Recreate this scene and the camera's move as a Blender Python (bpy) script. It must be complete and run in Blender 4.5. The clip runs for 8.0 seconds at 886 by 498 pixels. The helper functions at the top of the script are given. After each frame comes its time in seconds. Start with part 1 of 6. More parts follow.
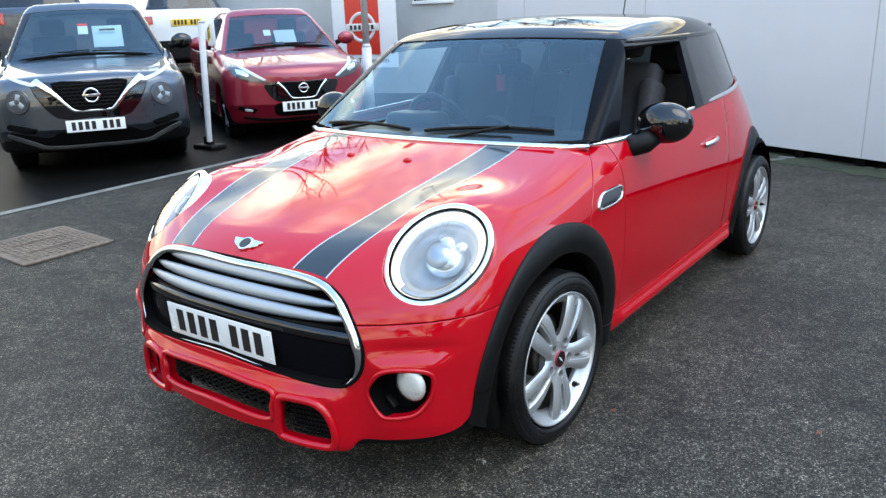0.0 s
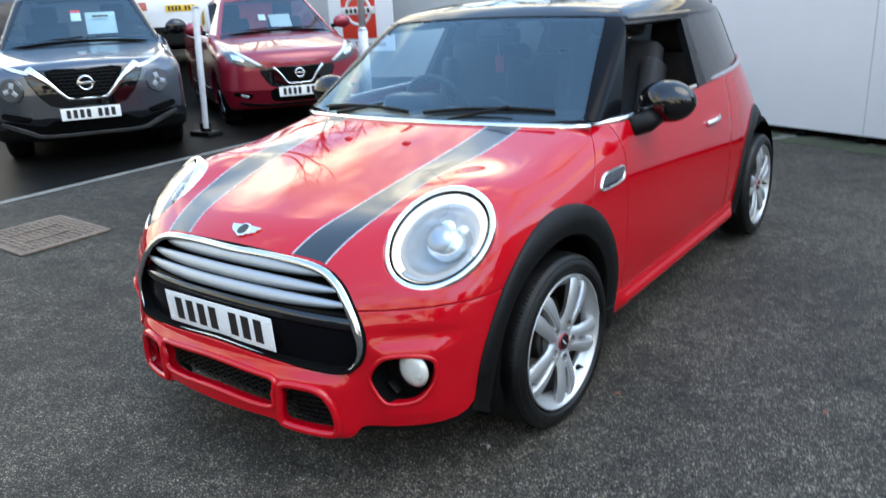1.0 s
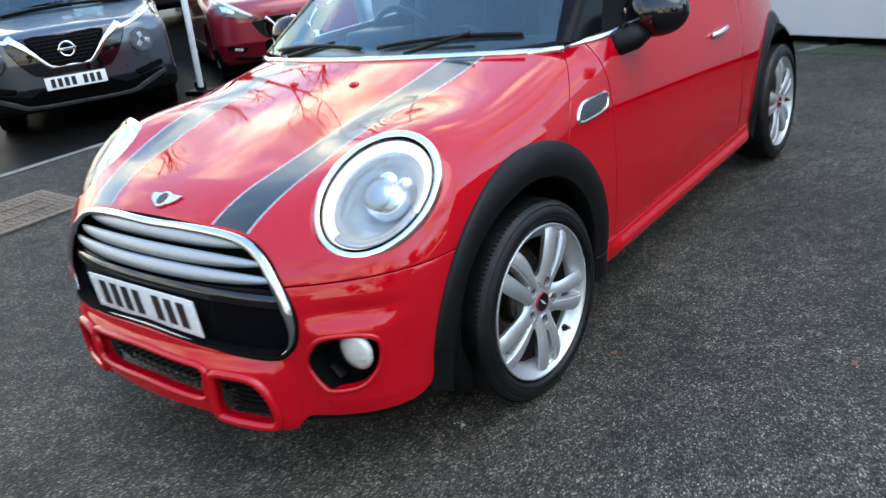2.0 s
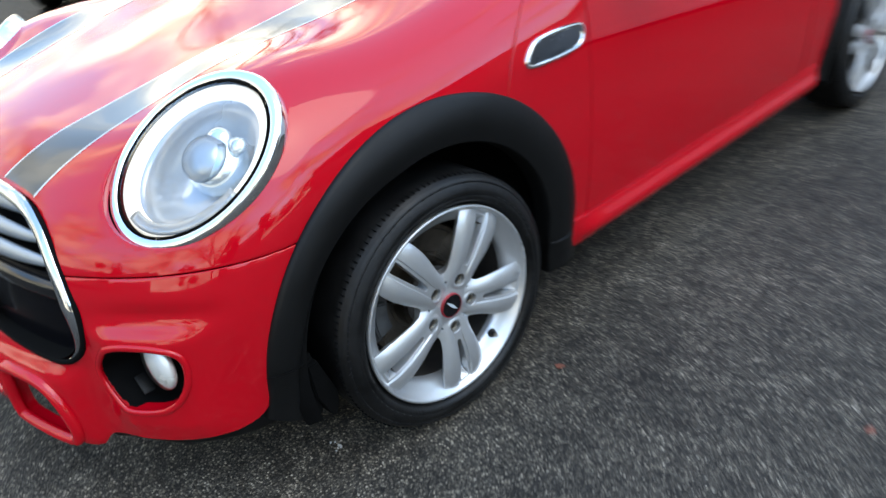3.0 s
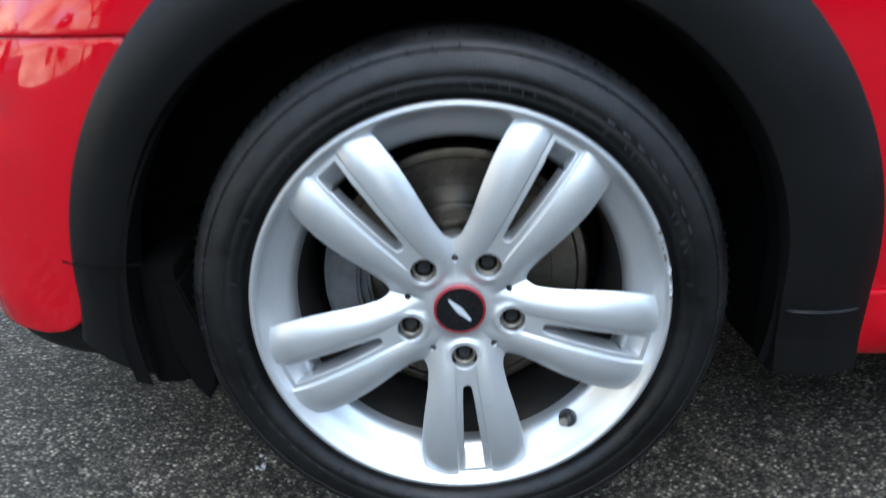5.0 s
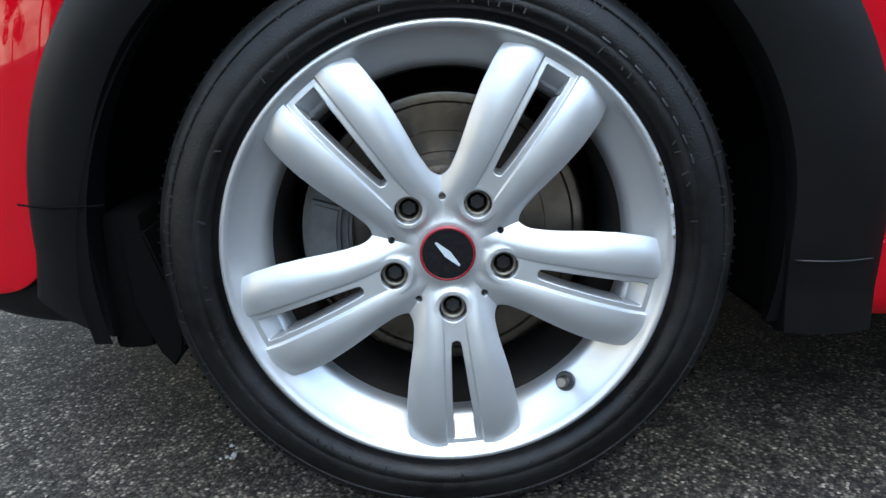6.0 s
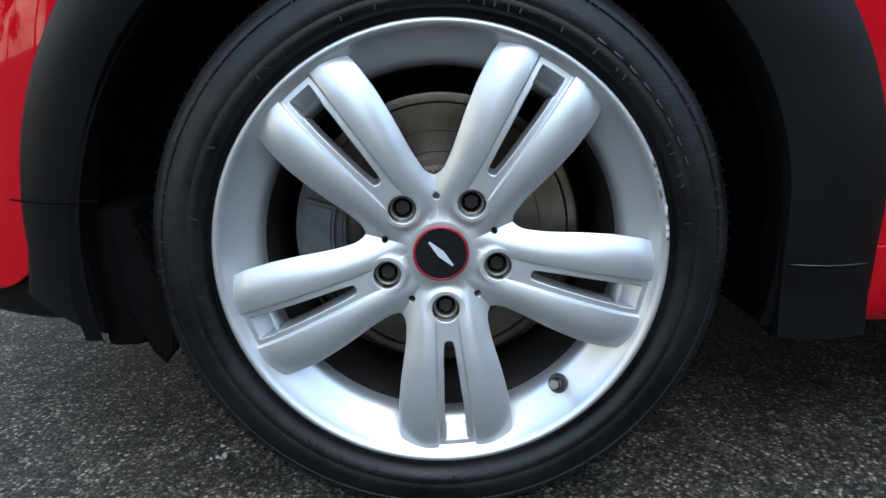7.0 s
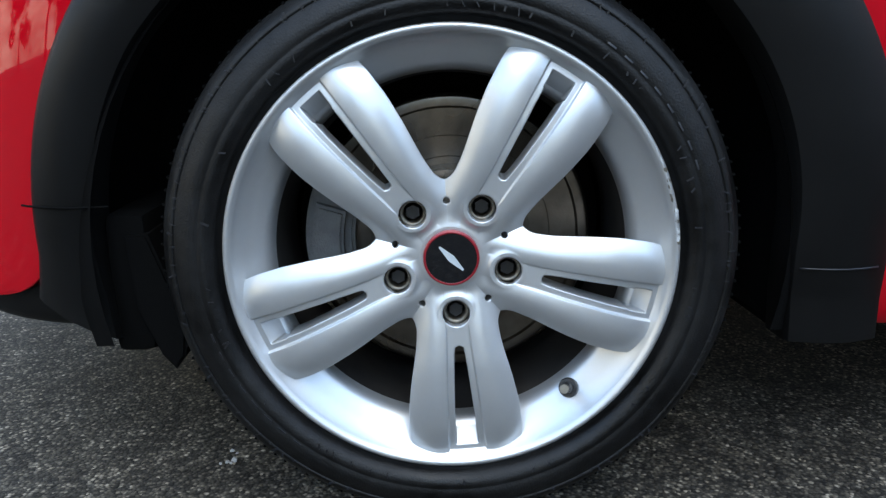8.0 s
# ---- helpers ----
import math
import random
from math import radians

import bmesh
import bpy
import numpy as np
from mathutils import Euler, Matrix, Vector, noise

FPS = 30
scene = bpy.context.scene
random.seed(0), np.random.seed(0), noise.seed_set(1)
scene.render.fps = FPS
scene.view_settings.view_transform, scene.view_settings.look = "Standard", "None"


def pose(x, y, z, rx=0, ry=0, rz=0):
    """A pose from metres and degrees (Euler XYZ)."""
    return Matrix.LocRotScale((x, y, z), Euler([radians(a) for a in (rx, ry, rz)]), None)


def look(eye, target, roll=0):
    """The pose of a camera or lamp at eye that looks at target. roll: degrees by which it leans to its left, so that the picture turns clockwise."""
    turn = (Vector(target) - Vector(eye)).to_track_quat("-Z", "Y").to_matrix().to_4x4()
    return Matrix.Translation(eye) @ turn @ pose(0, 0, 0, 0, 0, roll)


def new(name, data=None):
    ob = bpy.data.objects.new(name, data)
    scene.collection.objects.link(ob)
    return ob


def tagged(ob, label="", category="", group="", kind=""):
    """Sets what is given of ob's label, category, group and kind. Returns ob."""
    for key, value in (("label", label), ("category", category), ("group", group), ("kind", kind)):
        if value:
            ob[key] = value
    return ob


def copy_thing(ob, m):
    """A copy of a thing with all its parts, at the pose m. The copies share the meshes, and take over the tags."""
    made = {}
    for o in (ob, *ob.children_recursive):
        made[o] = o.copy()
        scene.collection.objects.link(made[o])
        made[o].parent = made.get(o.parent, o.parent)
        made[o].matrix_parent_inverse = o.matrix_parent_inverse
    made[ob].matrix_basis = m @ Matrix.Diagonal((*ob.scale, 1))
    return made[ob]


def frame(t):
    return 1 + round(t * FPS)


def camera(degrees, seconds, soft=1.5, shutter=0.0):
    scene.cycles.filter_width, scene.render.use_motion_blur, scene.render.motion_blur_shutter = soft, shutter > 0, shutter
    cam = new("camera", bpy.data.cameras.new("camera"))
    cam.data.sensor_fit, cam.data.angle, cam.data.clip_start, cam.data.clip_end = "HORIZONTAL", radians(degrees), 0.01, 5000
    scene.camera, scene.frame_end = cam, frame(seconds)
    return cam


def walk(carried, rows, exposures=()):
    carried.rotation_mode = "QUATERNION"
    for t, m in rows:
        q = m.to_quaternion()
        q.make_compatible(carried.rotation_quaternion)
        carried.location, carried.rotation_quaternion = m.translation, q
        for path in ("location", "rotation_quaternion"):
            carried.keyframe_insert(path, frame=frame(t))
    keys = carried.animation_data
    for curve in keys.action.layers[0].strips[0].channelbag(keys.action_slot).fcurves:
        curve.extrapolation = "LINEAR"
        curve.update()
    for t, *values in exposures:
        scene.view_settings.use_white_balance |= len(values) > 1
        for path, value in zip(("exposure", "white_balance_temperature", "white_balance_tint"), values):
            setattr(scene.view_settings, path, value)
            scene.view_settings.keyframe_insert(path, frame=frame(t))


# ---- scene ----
cam = camera(60.5, 8.0, 1.4, 0.7)
PATH = [
    (0, (1.953, -2.132, 1.424), (0.807, -0.597, 0.848), -2.2),
    (0.5, (1.948, -2.121, 1.424), (0.799, -0.592, 0.841), -2.2),
    (1, (1.929, -2.109, 1.411), (0.79, -0.584, 0.796), -3.0),
    (1.2, (1.928, -2.079, 1.400), (0.825, -0.549, 0.736), -4.6),
    (2.3, (1.920, -1.483, 1.290), (0.698, -0.124, 0.48), -9.2),
    (2.5, (1.908, -1.331, 1.281), (0.728, 0.007, 0.378), -8.4),
    (2.8, (1.902, -1.107, 1.250), (0.684, 0.167, 0.306), -8.3),
    (3, (1.906, -0.948, 1.230), (0.594, 0.215, 0.268), -6.6),
    (3.5, (1.863, -0.597, 1.196), (0.352, 0.139, 0.112), -7.6),
    (3.8, (1.748, -0.400, 1.138), (0.234, 0.126, -0.059), -6.7),
    (4, (1.737, -0.297, 1.088), (0.163, 0.097, -0.081), -7.9),
    (4.3, (1.688, -0.178, 1.002), (0.041, 0.045, -0.099), -4.9),
    (4.5, (1.671, -0.106, 0.926), (-0.037, 0.02, -0.088), -1.7),
    (4.8, (1.642, -0.059, 0.756), (-0.187, 0.014, -0.020), -0.8),
    (5, (1.614, -0.046, 0.667), (-0.247, 0.023, -0.035), -0.9),
    (6.5, (1.602, -0.048, 0.504), (-0.326, 0.071, 0.021), -0.6),
    (7, (1.603, -0.043, 0.502), (-0.322, 0.072, 0.01), -0.1),
    (7.5, (1.603, -0.046, 0.501), (-0.325, 0.063, 0.016), -0.1),
    (8, (1.602, -0.050, 0.504), (-0.325, 0.056, 0.019), -0.3),
]
walk(cam, [(t, look(eye, target, roll)) for t, eye, target, roll in PATH], [(0, 1.95, 8400, 4), (2.5, 1.82, 8300, 4), (3.5, 1.98, 8050, 4), (4.2, 2.19, 8000, 4), (5.0, 2.28, 8000, 4), (6.5, 1.95, 8000, 4), (8, 1.86, 8000, 4)])

# ---- world and light ----
world = bpy.data.worlds.new("sky")
scene.world = world
world.use_nodes = True
wn, wl = world.node_tree.nodes, world.node_tree.links
wn.clear()
SUN_DIR = Vector((0.50, 0.02, 0.86)).normalized()
SUN_EL, SUN_AZ = math.asin(SUN_DIR.z), math.atan2(SUN_DIR.x, SUN_DIR.y)
sky = wn.new("ShaderNodeTexSky")
sky.sky_type, sky.sun_disc = "NISHITA", False
sky.sun_elevation, sky.sun_rotation = SUN_EL, SUN_AZ
sky.air_density, sky.dust_density, sky.ozone_density = 1.0, 0.3, 0.8
coord = wn.new("ShaderNodeTexCoord")
flat = wn.new("ShaderNodeMapping")
flat.inputs["Scale"].default_value = (1.0, 1.0, 2.2)
cloud = wn.new("ShaderNodeTexNoise")
cloud.inputs["Scale"].default_value, cloud.inputs["Detail"].default_value, cloud.inputs["Roughness"].default_value = 2.6, 8.0, 0.58
# cloud lies thicker towards the horizon, as it does in a broken sky
xyz_ = wn.new("ShaderNodeSeparateXYZ")
low = wn.new("ShaderNodeMath")
low.operation, low.inputs[1].default_value, low.inputs[2].default_value = "MULTIPLY_ADD", -0.36, 0.135
thick_ = wn.new("ShaderNodeMath")
thick_.operation = "ADD"
cover = wn.new("ShaderNodeValToRGB")
cover.color_ramp.elements[0].position, cover.color_ramp.elements[1].position = 0.41, 0.58
cover.color_ramp.elements[0].color = (0.02, 0.02, 0.02, 1)  # a thin veil between the clouds
# unseen bright patch added to cloud, over cabin and parked cars, to light reflections
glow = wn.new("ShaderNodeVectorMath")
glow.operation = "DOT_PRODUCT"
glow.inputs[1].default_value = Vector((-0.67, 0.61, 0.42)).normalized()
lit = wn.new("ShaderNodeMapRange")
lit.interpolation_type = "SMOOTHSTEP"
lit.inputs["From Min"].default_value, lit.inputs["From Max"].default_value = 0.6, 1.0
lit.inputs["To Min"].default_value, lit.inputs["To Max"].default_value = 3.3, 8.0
belly = wn.new("ShaderNodeTexNoise")
belly.inputs["Scale"].default_value, belly.inputs["Detail"].default_value, belly.inputs["Roughness"].default_value = 5.5, 5.0, 0.55
shade_ = wn.new("ShaderNodeMapRange")
shade_.inputs["From Min"].default_value, shade_.inputs["From Max"].default_value = 0.36, 0.64
shade_.inputs["To Min"].default_value, shade_.inputs["To Max"].default_value = 0.42, 1.58
bright = wn.new("ShaderNodeMath")
bright.operation = "MULTIPLY"
cloud_col = wn.new("ShaderNodeVectorMath")
cloud_col.operation = "SCALE"
cloud_col.inputs[0].default_value = (1.0, 1.0, 0.99)
mixed = wn.new("ShaderNodeMix")
mixed.data_type = "RGBA"
back = wn.new("ShaderNodeBackground")
back.inputs["Strength"].default_value = 0.15
out = wn.new("ShaderNodeOutputWorld")
wl.new(coord.outputs["Generated"], flat.inputs["Vector"])
wl.new(coord.outputs["Generated"], xyz_.inputs[0])
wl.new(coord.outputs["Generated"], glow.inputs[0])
wl.new(xyz_.outputs["Z"], low.inputs[0])
wl.new(flat.outputs["Vector"], cloud.inputs["Vector"])
wl.new(cloud.outputs["Fac"], thick_.inputs[0])
wl.new(low.outputs[0], thick_.inputs[1])
wl.new(thick_.outputs[0], cover.inputs["Fac"])
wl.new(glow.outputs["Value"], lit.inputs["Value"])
wl.new(flat.outputs["Vector"], belly.inputs["Vector"])
wl.new(belly.outputs["Fac"], shade_.inputs["Value"])
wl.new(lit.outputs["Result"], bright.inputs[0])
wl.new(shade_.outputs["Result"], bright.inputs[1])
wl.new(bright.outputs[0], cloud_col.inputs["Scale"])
wl.new(cover.outputs["Color"], mixed.inputs["Factor"])
clear = wn.new("ShaderNodeVectorMath")
clear.operation = "MULTIPLY"
clear.inputs[1].default_value = (1.15, 1.42, 1.66)
wl.new(sky.outputs["Color"], clear.inputs[0])
wl.new(clear.outputs[0], mixed.inputs["A"])
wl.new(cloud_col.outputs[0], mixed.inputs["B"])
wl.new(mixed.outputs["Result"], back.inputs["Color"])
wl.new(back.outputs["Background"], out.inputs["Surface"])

sun = new("sun", bpy.data.lights.new("sun", "SUN"))
sun.data.energy, sun.data.angle, sun.data.color = 0.36, radians(48), (1.0, 0.95, 0.88)
sun.matrix_world = look(SUN_DIR * 30, (0, 0, 0))

# ---- materials ----
def mat(name, base, rough=0.5, metal=0.0, coat=0.0, vary=0.12, scale=40.0, bump=0.0, fine=0.0, spec=0.5, rough_vary=0.1, coat_rough=0.03, coat_ior=1.5):
    """A surface with variation at two scales and an optional fine relief."""
    m = bpy.data.materials.new(name)
    m.use_nodes = True
    n, l = m.node_tree.nodes, m.node_tree.links
    b = n["Principled BSDF"]
    b.inputs["Roughness"].default_value, b.inputs["Metallic"].default_value = rough, metal
    b.inputs["Coat Weight"].default_value, b.inputs["Coat Roughness"].default_value = coat, coat_rough
    b.inputs["Specular IOR Level"].default_value = spec
    b.inputs["Coat IOR"].default_value = coat_ior
    tc = n.new("ShaderNodeTexCoord")
    big, small = n.new("ShaderNodeTexNoise"), n.new("ShaderNodeTexNoise")
    big.inputs["Scale"].default_value, big.inputs["Detail"].default_value = scale * 0.12, 4
    small.inputs["Scale"].default_value, small.inputs["Detail"].default_value = scale, 6
    l.new(tc.outputs["Object"], big.inputs["Vector"])
    l.new(tc.outputs["Object"], small.inputs["Vector"])
    add = n.new("ShaderNodeMath")
    add.operation = "MULTIPLY_ADD"
    add.inputs[1].default_value = 0.5
    half = n.new("ShaderNodeMath")
    half.operation = "MULTIPLY"
    half.inputs[1].default_value = 0.5
    l.new(small.outputs["Fac"], half.inputs[0])
    l.new(big.outputs["Fac"], add.inputs[0])
    l.new(half.outputs[0], add.inputs[2])
    ramp = n.new("ShaderNodeValToRGB")
    ramp.color_ramp.elements[0].position, ramp.color_ramp.elements[1].position = 0.32, 0.68
    ramp.color_ramp.elements[0].color = (*[c * (1 - vary) for c in base], 1)
    ramp.color_ramp.elements[1].color = (*[min(1, c * (1 + vary)) for c in base], 1)
    l.new(add.outputs[0], ramp.inputs["Fac"])
    l.new(ramp.outputs["Color"], b.inputs["Base Color"])
    if rough_vary:
        rr = n.new("ShaderNodeMapRange")
        rr.inputs["From Min"].default_value, rr.inputs["From Max"].default_value = 0.3, 0.7
        rr.inputs["To Min"].default_value, rr.inputs["To Max"].default_value = max(0.01, rough - rough_vary), min(1, rough + rough_vary)
        l.new(big.outputs["Fac"], rr.inputs["Value"])
        l.new(rr.outputs["Result"], b.inputs["Roughness"])
    if bump:
        bp, grain = n.new("ShaderNodeBump"), n.new("ShaderNodeTexNoise")
        grain.inputs["Scale"].default_value, grain.inputs["Detail"].default_value = fine or scale * 6, 3
        l.new(tc.outputs["Object"], grain.inputs["Vector"])
        bp.inputs["Strength"].default_value, bp.inputs["Distance"].default_value = bump, 0.002
        l.new(grain.outputs["Fac"], bp.inputs["Height"])
        l.new(bp.outputs["Normal"], b.inputs["Normal"])
    return m


def thin_glass(name, tint, gloss=1.5, sheen=(1.0, 1.0, 1.0)):
    """A pane: what lies behind is tinted, and the sky is mirrored at flat angles."""
    m = bpy.data.materials.new(name)
    m.use_nodes = True
    n, l = m.node_tree.nodes, m.node_tree.links
    n.remove(n["Principled BSDF"])
    t, g, x, f = n.new("ShaderNodeBsdfTransparent"), n.new("ShaderNodeBsdfGlossy"), n.new("ShaderNodeMixShader"), n.new("ShaderNodeFresnel")
    t.inputs["Color"].default_value = (*tint, 1)
    g.inputs["Roughness"].default_value = 0.01
    g.inputs["Color"].default_value = (*sheen, 1)
    f.inputs["IOR"].default_value = gloss
    l.new(f.outputs[0], x.inputs[0])
    l.new(t.outputs[0], x.inputs[1])
    l.new(g.outputs[0], x.inputs[2])
    l.new(x.outputs[0], n["Material Output"].inputs["Surface"])
    return m


def asphalt():
    """Worn tarmac with pale grit; past the painted line it is newer, darker and damp."""
    m = bpy.data.materials.new("asphalt")
    m.use_nodes = True
    n, l = m.node_tree.nodes, m.node_tree.links
    b = n["Principled BSDF"]
    b.inputs["Specular IOR Level"].default_value = 0.25
    tc = n.new("ShaderNodeTexCoord")

    def noise_tex(scale, detail=4, rough=0.5):
        t = n.new("ShaderNodeTexNoise")
        t.inputs["Scale"].default_value, t.inputs["Detail"].default_value, t.inputs["Roughness"].default_value = scale, detail, rough
        l.new(tc.outputs["Object"], t.inputs["Vector"])
        return t

    def ramp(src, stops):
        r = n.new("ShaderNodeValToRGB")
        while len(r.color_ramp.elements) < len(stops):
            r.color_ramp.elements.new(0.5)
        for e, (p, c) in zip(r.color_ramp.elements, stops):
            e.position, e.color = p, (c, c, c, 1) if not isinstance(c, tuple) else (*c, 1)
        l.new(src, r.inputs["Fac"])
        return r

    def mixc(kind, fac, a, bb):
        x = n.new("ShaderNodeMix")
        x.data_type, x.blend_type = "RGBA", kind
        if isinstance(fac, float):
            x.inputs["Factor"].default_value = fac
        else:
            l.new(fac, x.inputs["Factor"])
        l.new(a, x.inputs["A"])
        l.new(bb, x.inputs["B"])
        return x.outputs["Result"]

    stones = n.new("ShaderNodeTexVoronoi")
    stones.inputs["Scale"].default_value = 220
    l.new(tc.outputs["Object"], stones.inputs["Vector"])
    hue = n.new("ShaderNodeSeparateColor")
    l.new(stones.outputs["Color"], hue.inputs["Color"])
    grit = ramp(hue.outputs[0], [(0.0, (0.016, 0.016, 0.0158)), (0.45, (0.045, 0.045, 0.044)), (0.80, (0.115, 0.112, 0.104)), (0.93, (0.185, 0.18, 0.167)), (0.985, (0.36, 0.35, 0.33))])
    binder = ramp(stones.outputs["Distance"], [(0.30, 1.0), (0.62, 0.30)])
    col = mixc("MULTIPLY", 0.8, grit.outputs["Color"], binder.outputs["Color"])
    chips = n.new("ShaderNodeTexVoronoi")
    chips.inputs["Scale"].default_value = 95
    l.new(tc.outputs["Object"], chips.inputs["Vector"])
    pick = n.new("ShaderNodeSeparateColor")
    l.new(chips.outputs["Color"], pick.inputs["Color"])
    rare = ramp(pick.outputs[1], [(0.86, 0.0), (0.90, 1.0)])
    shape_ = ramp(chips.outputs["Distance"], [(0.22, 1.0), (0.34, 0.0)])
    pale = n.new("ShaderNodeRGB")
    pale.outputs[0].default_value = (0.21, 0.205, 0.19, 1)
    col = mixc("MIX", mixc("MULTIPLY", 1.0, rare.outputs["Color"], shape_.outputs["Color"]), col, pale.outputs[0])
    patches = ramp(noise_tex(0.9, 6, 0.6).outputs["Fac"], [(0.32, 0.56), (0.68, 1.10)])
    col = mixc("MULTIPLY", 1.0, col, patches.outputs["Color"])
    clump = ramp(noise_tex(38, 3, 0.7).outputs["Fac"], [(0.36, 0.68), (0.62, 1.18)])
    col = mixc("MULTIPLY", 1.0, col, clump.outputs["Color"])
    warm = n.new("ShaderNodeRGB")
    warm.outputs[0].default_value = (1.13, 1.0, 0.83, 1)
    col = mixc("MULTIPLY", 1.0, col, warm.outputs[0])
    mott = ramp(noise_tex(14, 5, 0.65).outputs["Fac"], [(0.3, 0.48), (0.7, 1.30)])
    col = mixc("MULTIPLY", 1.0, col, mott.outputs["Color"])
    worn = ramp(noise_tex(4.2, 7, 0.72).outputs["Fac"], [(0.36, 0.80), (0.66, 1.45)])
    col = mixc("MULTIPLY", 1.0, col, worn.outputs["Color"])
    # moss and dirt towards the painted line, with the left ground's shade painted in
    grime_shade = ramp(noise_tex(2.2, 6, 0.7).outputs["Fac"], [(0.30, (0.44, 0.45, 0.40)), (0.72, (0.86, 0.86, 0.82))])
    xyz = n.new("ShaderNodeSeparateXYZ")
    l.new(tc.outputs["Object"], xyz.inputs["Vector"])
    near_line = n.new("ShaderNodeMapRange")
    near_line.inputs["From Min"].default_value, near_line.inputs["From Max"].default_value = -0.9, -2.6
    l.new(xyz.outputs["X"], near_line.inputs["Value"])
    col = mixc("MIX", near_line.outputs["Result"], col, mixc("MULTIPLY", 1.0, col, grime_shade.outputs["Color"]))
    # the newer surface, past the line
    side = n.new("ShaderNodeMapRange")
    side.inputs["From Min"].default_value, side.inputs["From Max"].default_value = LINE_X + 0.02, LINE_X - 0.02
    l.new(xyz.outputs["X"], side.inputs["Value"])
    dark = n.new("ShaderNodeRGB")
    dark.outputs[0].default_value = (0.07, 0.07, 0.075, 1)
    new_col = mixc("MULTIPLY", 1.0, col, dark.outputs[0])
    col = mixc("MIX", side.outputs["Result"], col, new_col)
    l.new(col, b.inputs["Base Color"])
    wet = n.new("ShaderNodeMapRange")
    wet.inputs["To Min"].default_value, wet.inputs["To Max"].default_value = 0.74, 0.5
    l.new(side.outputs["Result"], wet.inputs["Value"])
    l.new(wet.outputs["Result"], b.inputs["Roughness"])
    dull = n.new("ShaderNodeMapRange")
    dull.inputs["To Min"].default_value, dull.inputs["To Max"].default_value = 0.25, 0.06
    l.new(side.outputs["Result"], dull.inputs["Value"])
    l.new(dull.outputs["Result"], b.inputs["Specular IOR Level"])
    bp = n.new("ShaderNodeBump")
    bp.inputs["Strength"].default_value, bp.inputs["Distance"].default_value = 0.42, 0.004
    inv = n.new("ShaderNodeMath")
    inv.operation = "SUBTRACT"
    inv.inputs[0].default_value = 1.0
    l.new(stones.outputs["Distance"], inv.inputs[1])
    l.new(inv.outputs[0], bp.inputs["Height"])
    l.new(bp.outputs["Normal"], b.inputs["Normal"])
    return m


LINE_X = -4.2
M_RED = mat("red_paint", (0.46, 0.0014, 0.009), 0.5, 0.0, 1.0, vary=0.02, scale=300, rough_vary=0.0, spec=0.0, coat_ior=1.53)
M_BLACK_GLOSS = mat("gloss_black_paint", (0.003, 0.003, 0.004), 0.4, 0.0, 0.9, vary=0.1, rough_vary=0.02, spec=0.0, coat_rough=0.02, coat_ior=1.65)
M_SATIN_BLACK = mat("satin_black", (0.005, 0.005, 0.006), 0.35, vary=0.1, rough_vary=0.03, spec=0.25)
M_PILLAR = mat("pillar_gloss_black", (0.003, 0.003, 0.004), 0.2, 0.0, 0.05, vary=0.1, rough_vary=0.02, spec=0.06, coat_rough=0.05, coat_ior=1.38)
M_STRIPE = mat("black_stripe", (0.009, 0.014, 0.018), 0.3, 0.0, 0.6, vary=0.05, rough_vary=0.02)
M_PINSTRIPE = mat("silver_pinstripe", (0.55, 0.56, 0.57), 0.3, 0.3, 1.0, vary=0.04)
M_TRIM = mat("black_plastic", (0.0042, 0.0042, 0.0042), 0.46, vary=0.2, scale=60, bump=0.12, fine=1600, rough_vary=0.06, spec=0.20)
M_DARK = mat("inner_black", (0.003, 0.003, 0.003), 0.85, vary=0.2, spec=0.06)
M_RUBBER = mat("tyre_rubber", (0.0052, 0.0052, 0.0053), 0.44, vary=0.9, scale=70, bump=0.30, fine=420, rough_vary=0.16, spec=0.28)
M_LETTER = mat("raised_rubber", (0.011, 0.0115, 0.014), 0.40, vary=0.3)
M_ALLOY = mat("silver_alloy", (0.56, 0.573, 0.582), 0.36, 0.72, 0.35, vary=0.02, scale=1200, rough_vary=0.0, coat_rough=0.06)
M_CHROME = mat("chrome", (0.86, 0.87, 0.88), 0.06, 1.0, vary=0.02, rough_vary=0.02)
# chrome darkened in colour, in place of darker surroundings mirrored in it
M_CHROME_DARK = mat("grille_chrome", (0.60, 0.62, 0.65), 0.07, 1.0, vary=0.05, rough_vary=0.02)
M_SLAT = mat("slat_silver", (0.36, 0.40, 0.44), 0.42, 0.7, 0.1, vary=0.04, rough_vary=0.05)
M_SATIN = mat("satin_silver", (0.60, 0.65, 0.69), 0.5, 0.45, 0.1, vary=0.04, rough_vary=0.05)
M_STEEL = mat("brake_steel", (0.125, 0.105, 0.085), 0.30, 0.9, vary=0.4, scale=50, bump=0.1, rough_vary=0.12)
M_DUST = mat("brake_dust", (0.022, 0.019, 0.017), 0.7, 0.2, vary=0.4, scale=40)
M_CAST = mat("cast_metal", (0.132, 0.132, 0.132), 0.5, 0.6, vary=0.3, scale=60, bump=0.3)
M_BOLT = mat("bolt_metal", (0.20, 0.18, 0.15), 0.4, 0.85, vary=0.25, scale=200)
M_PLATE = mat("plate_white", (0.80, 0.81, 0.80), 0.25, 0.0, 0.6, vary=0.03)
M_PLATE_Y = mat("plate_yellow", (0.78, 0.50, 0.05), 0.25, 0.0, 0.6, vary=0.03)
M_INK = mat("black_ink", (0.012, 0.012, 0.012), 0.4, vary=0.1)
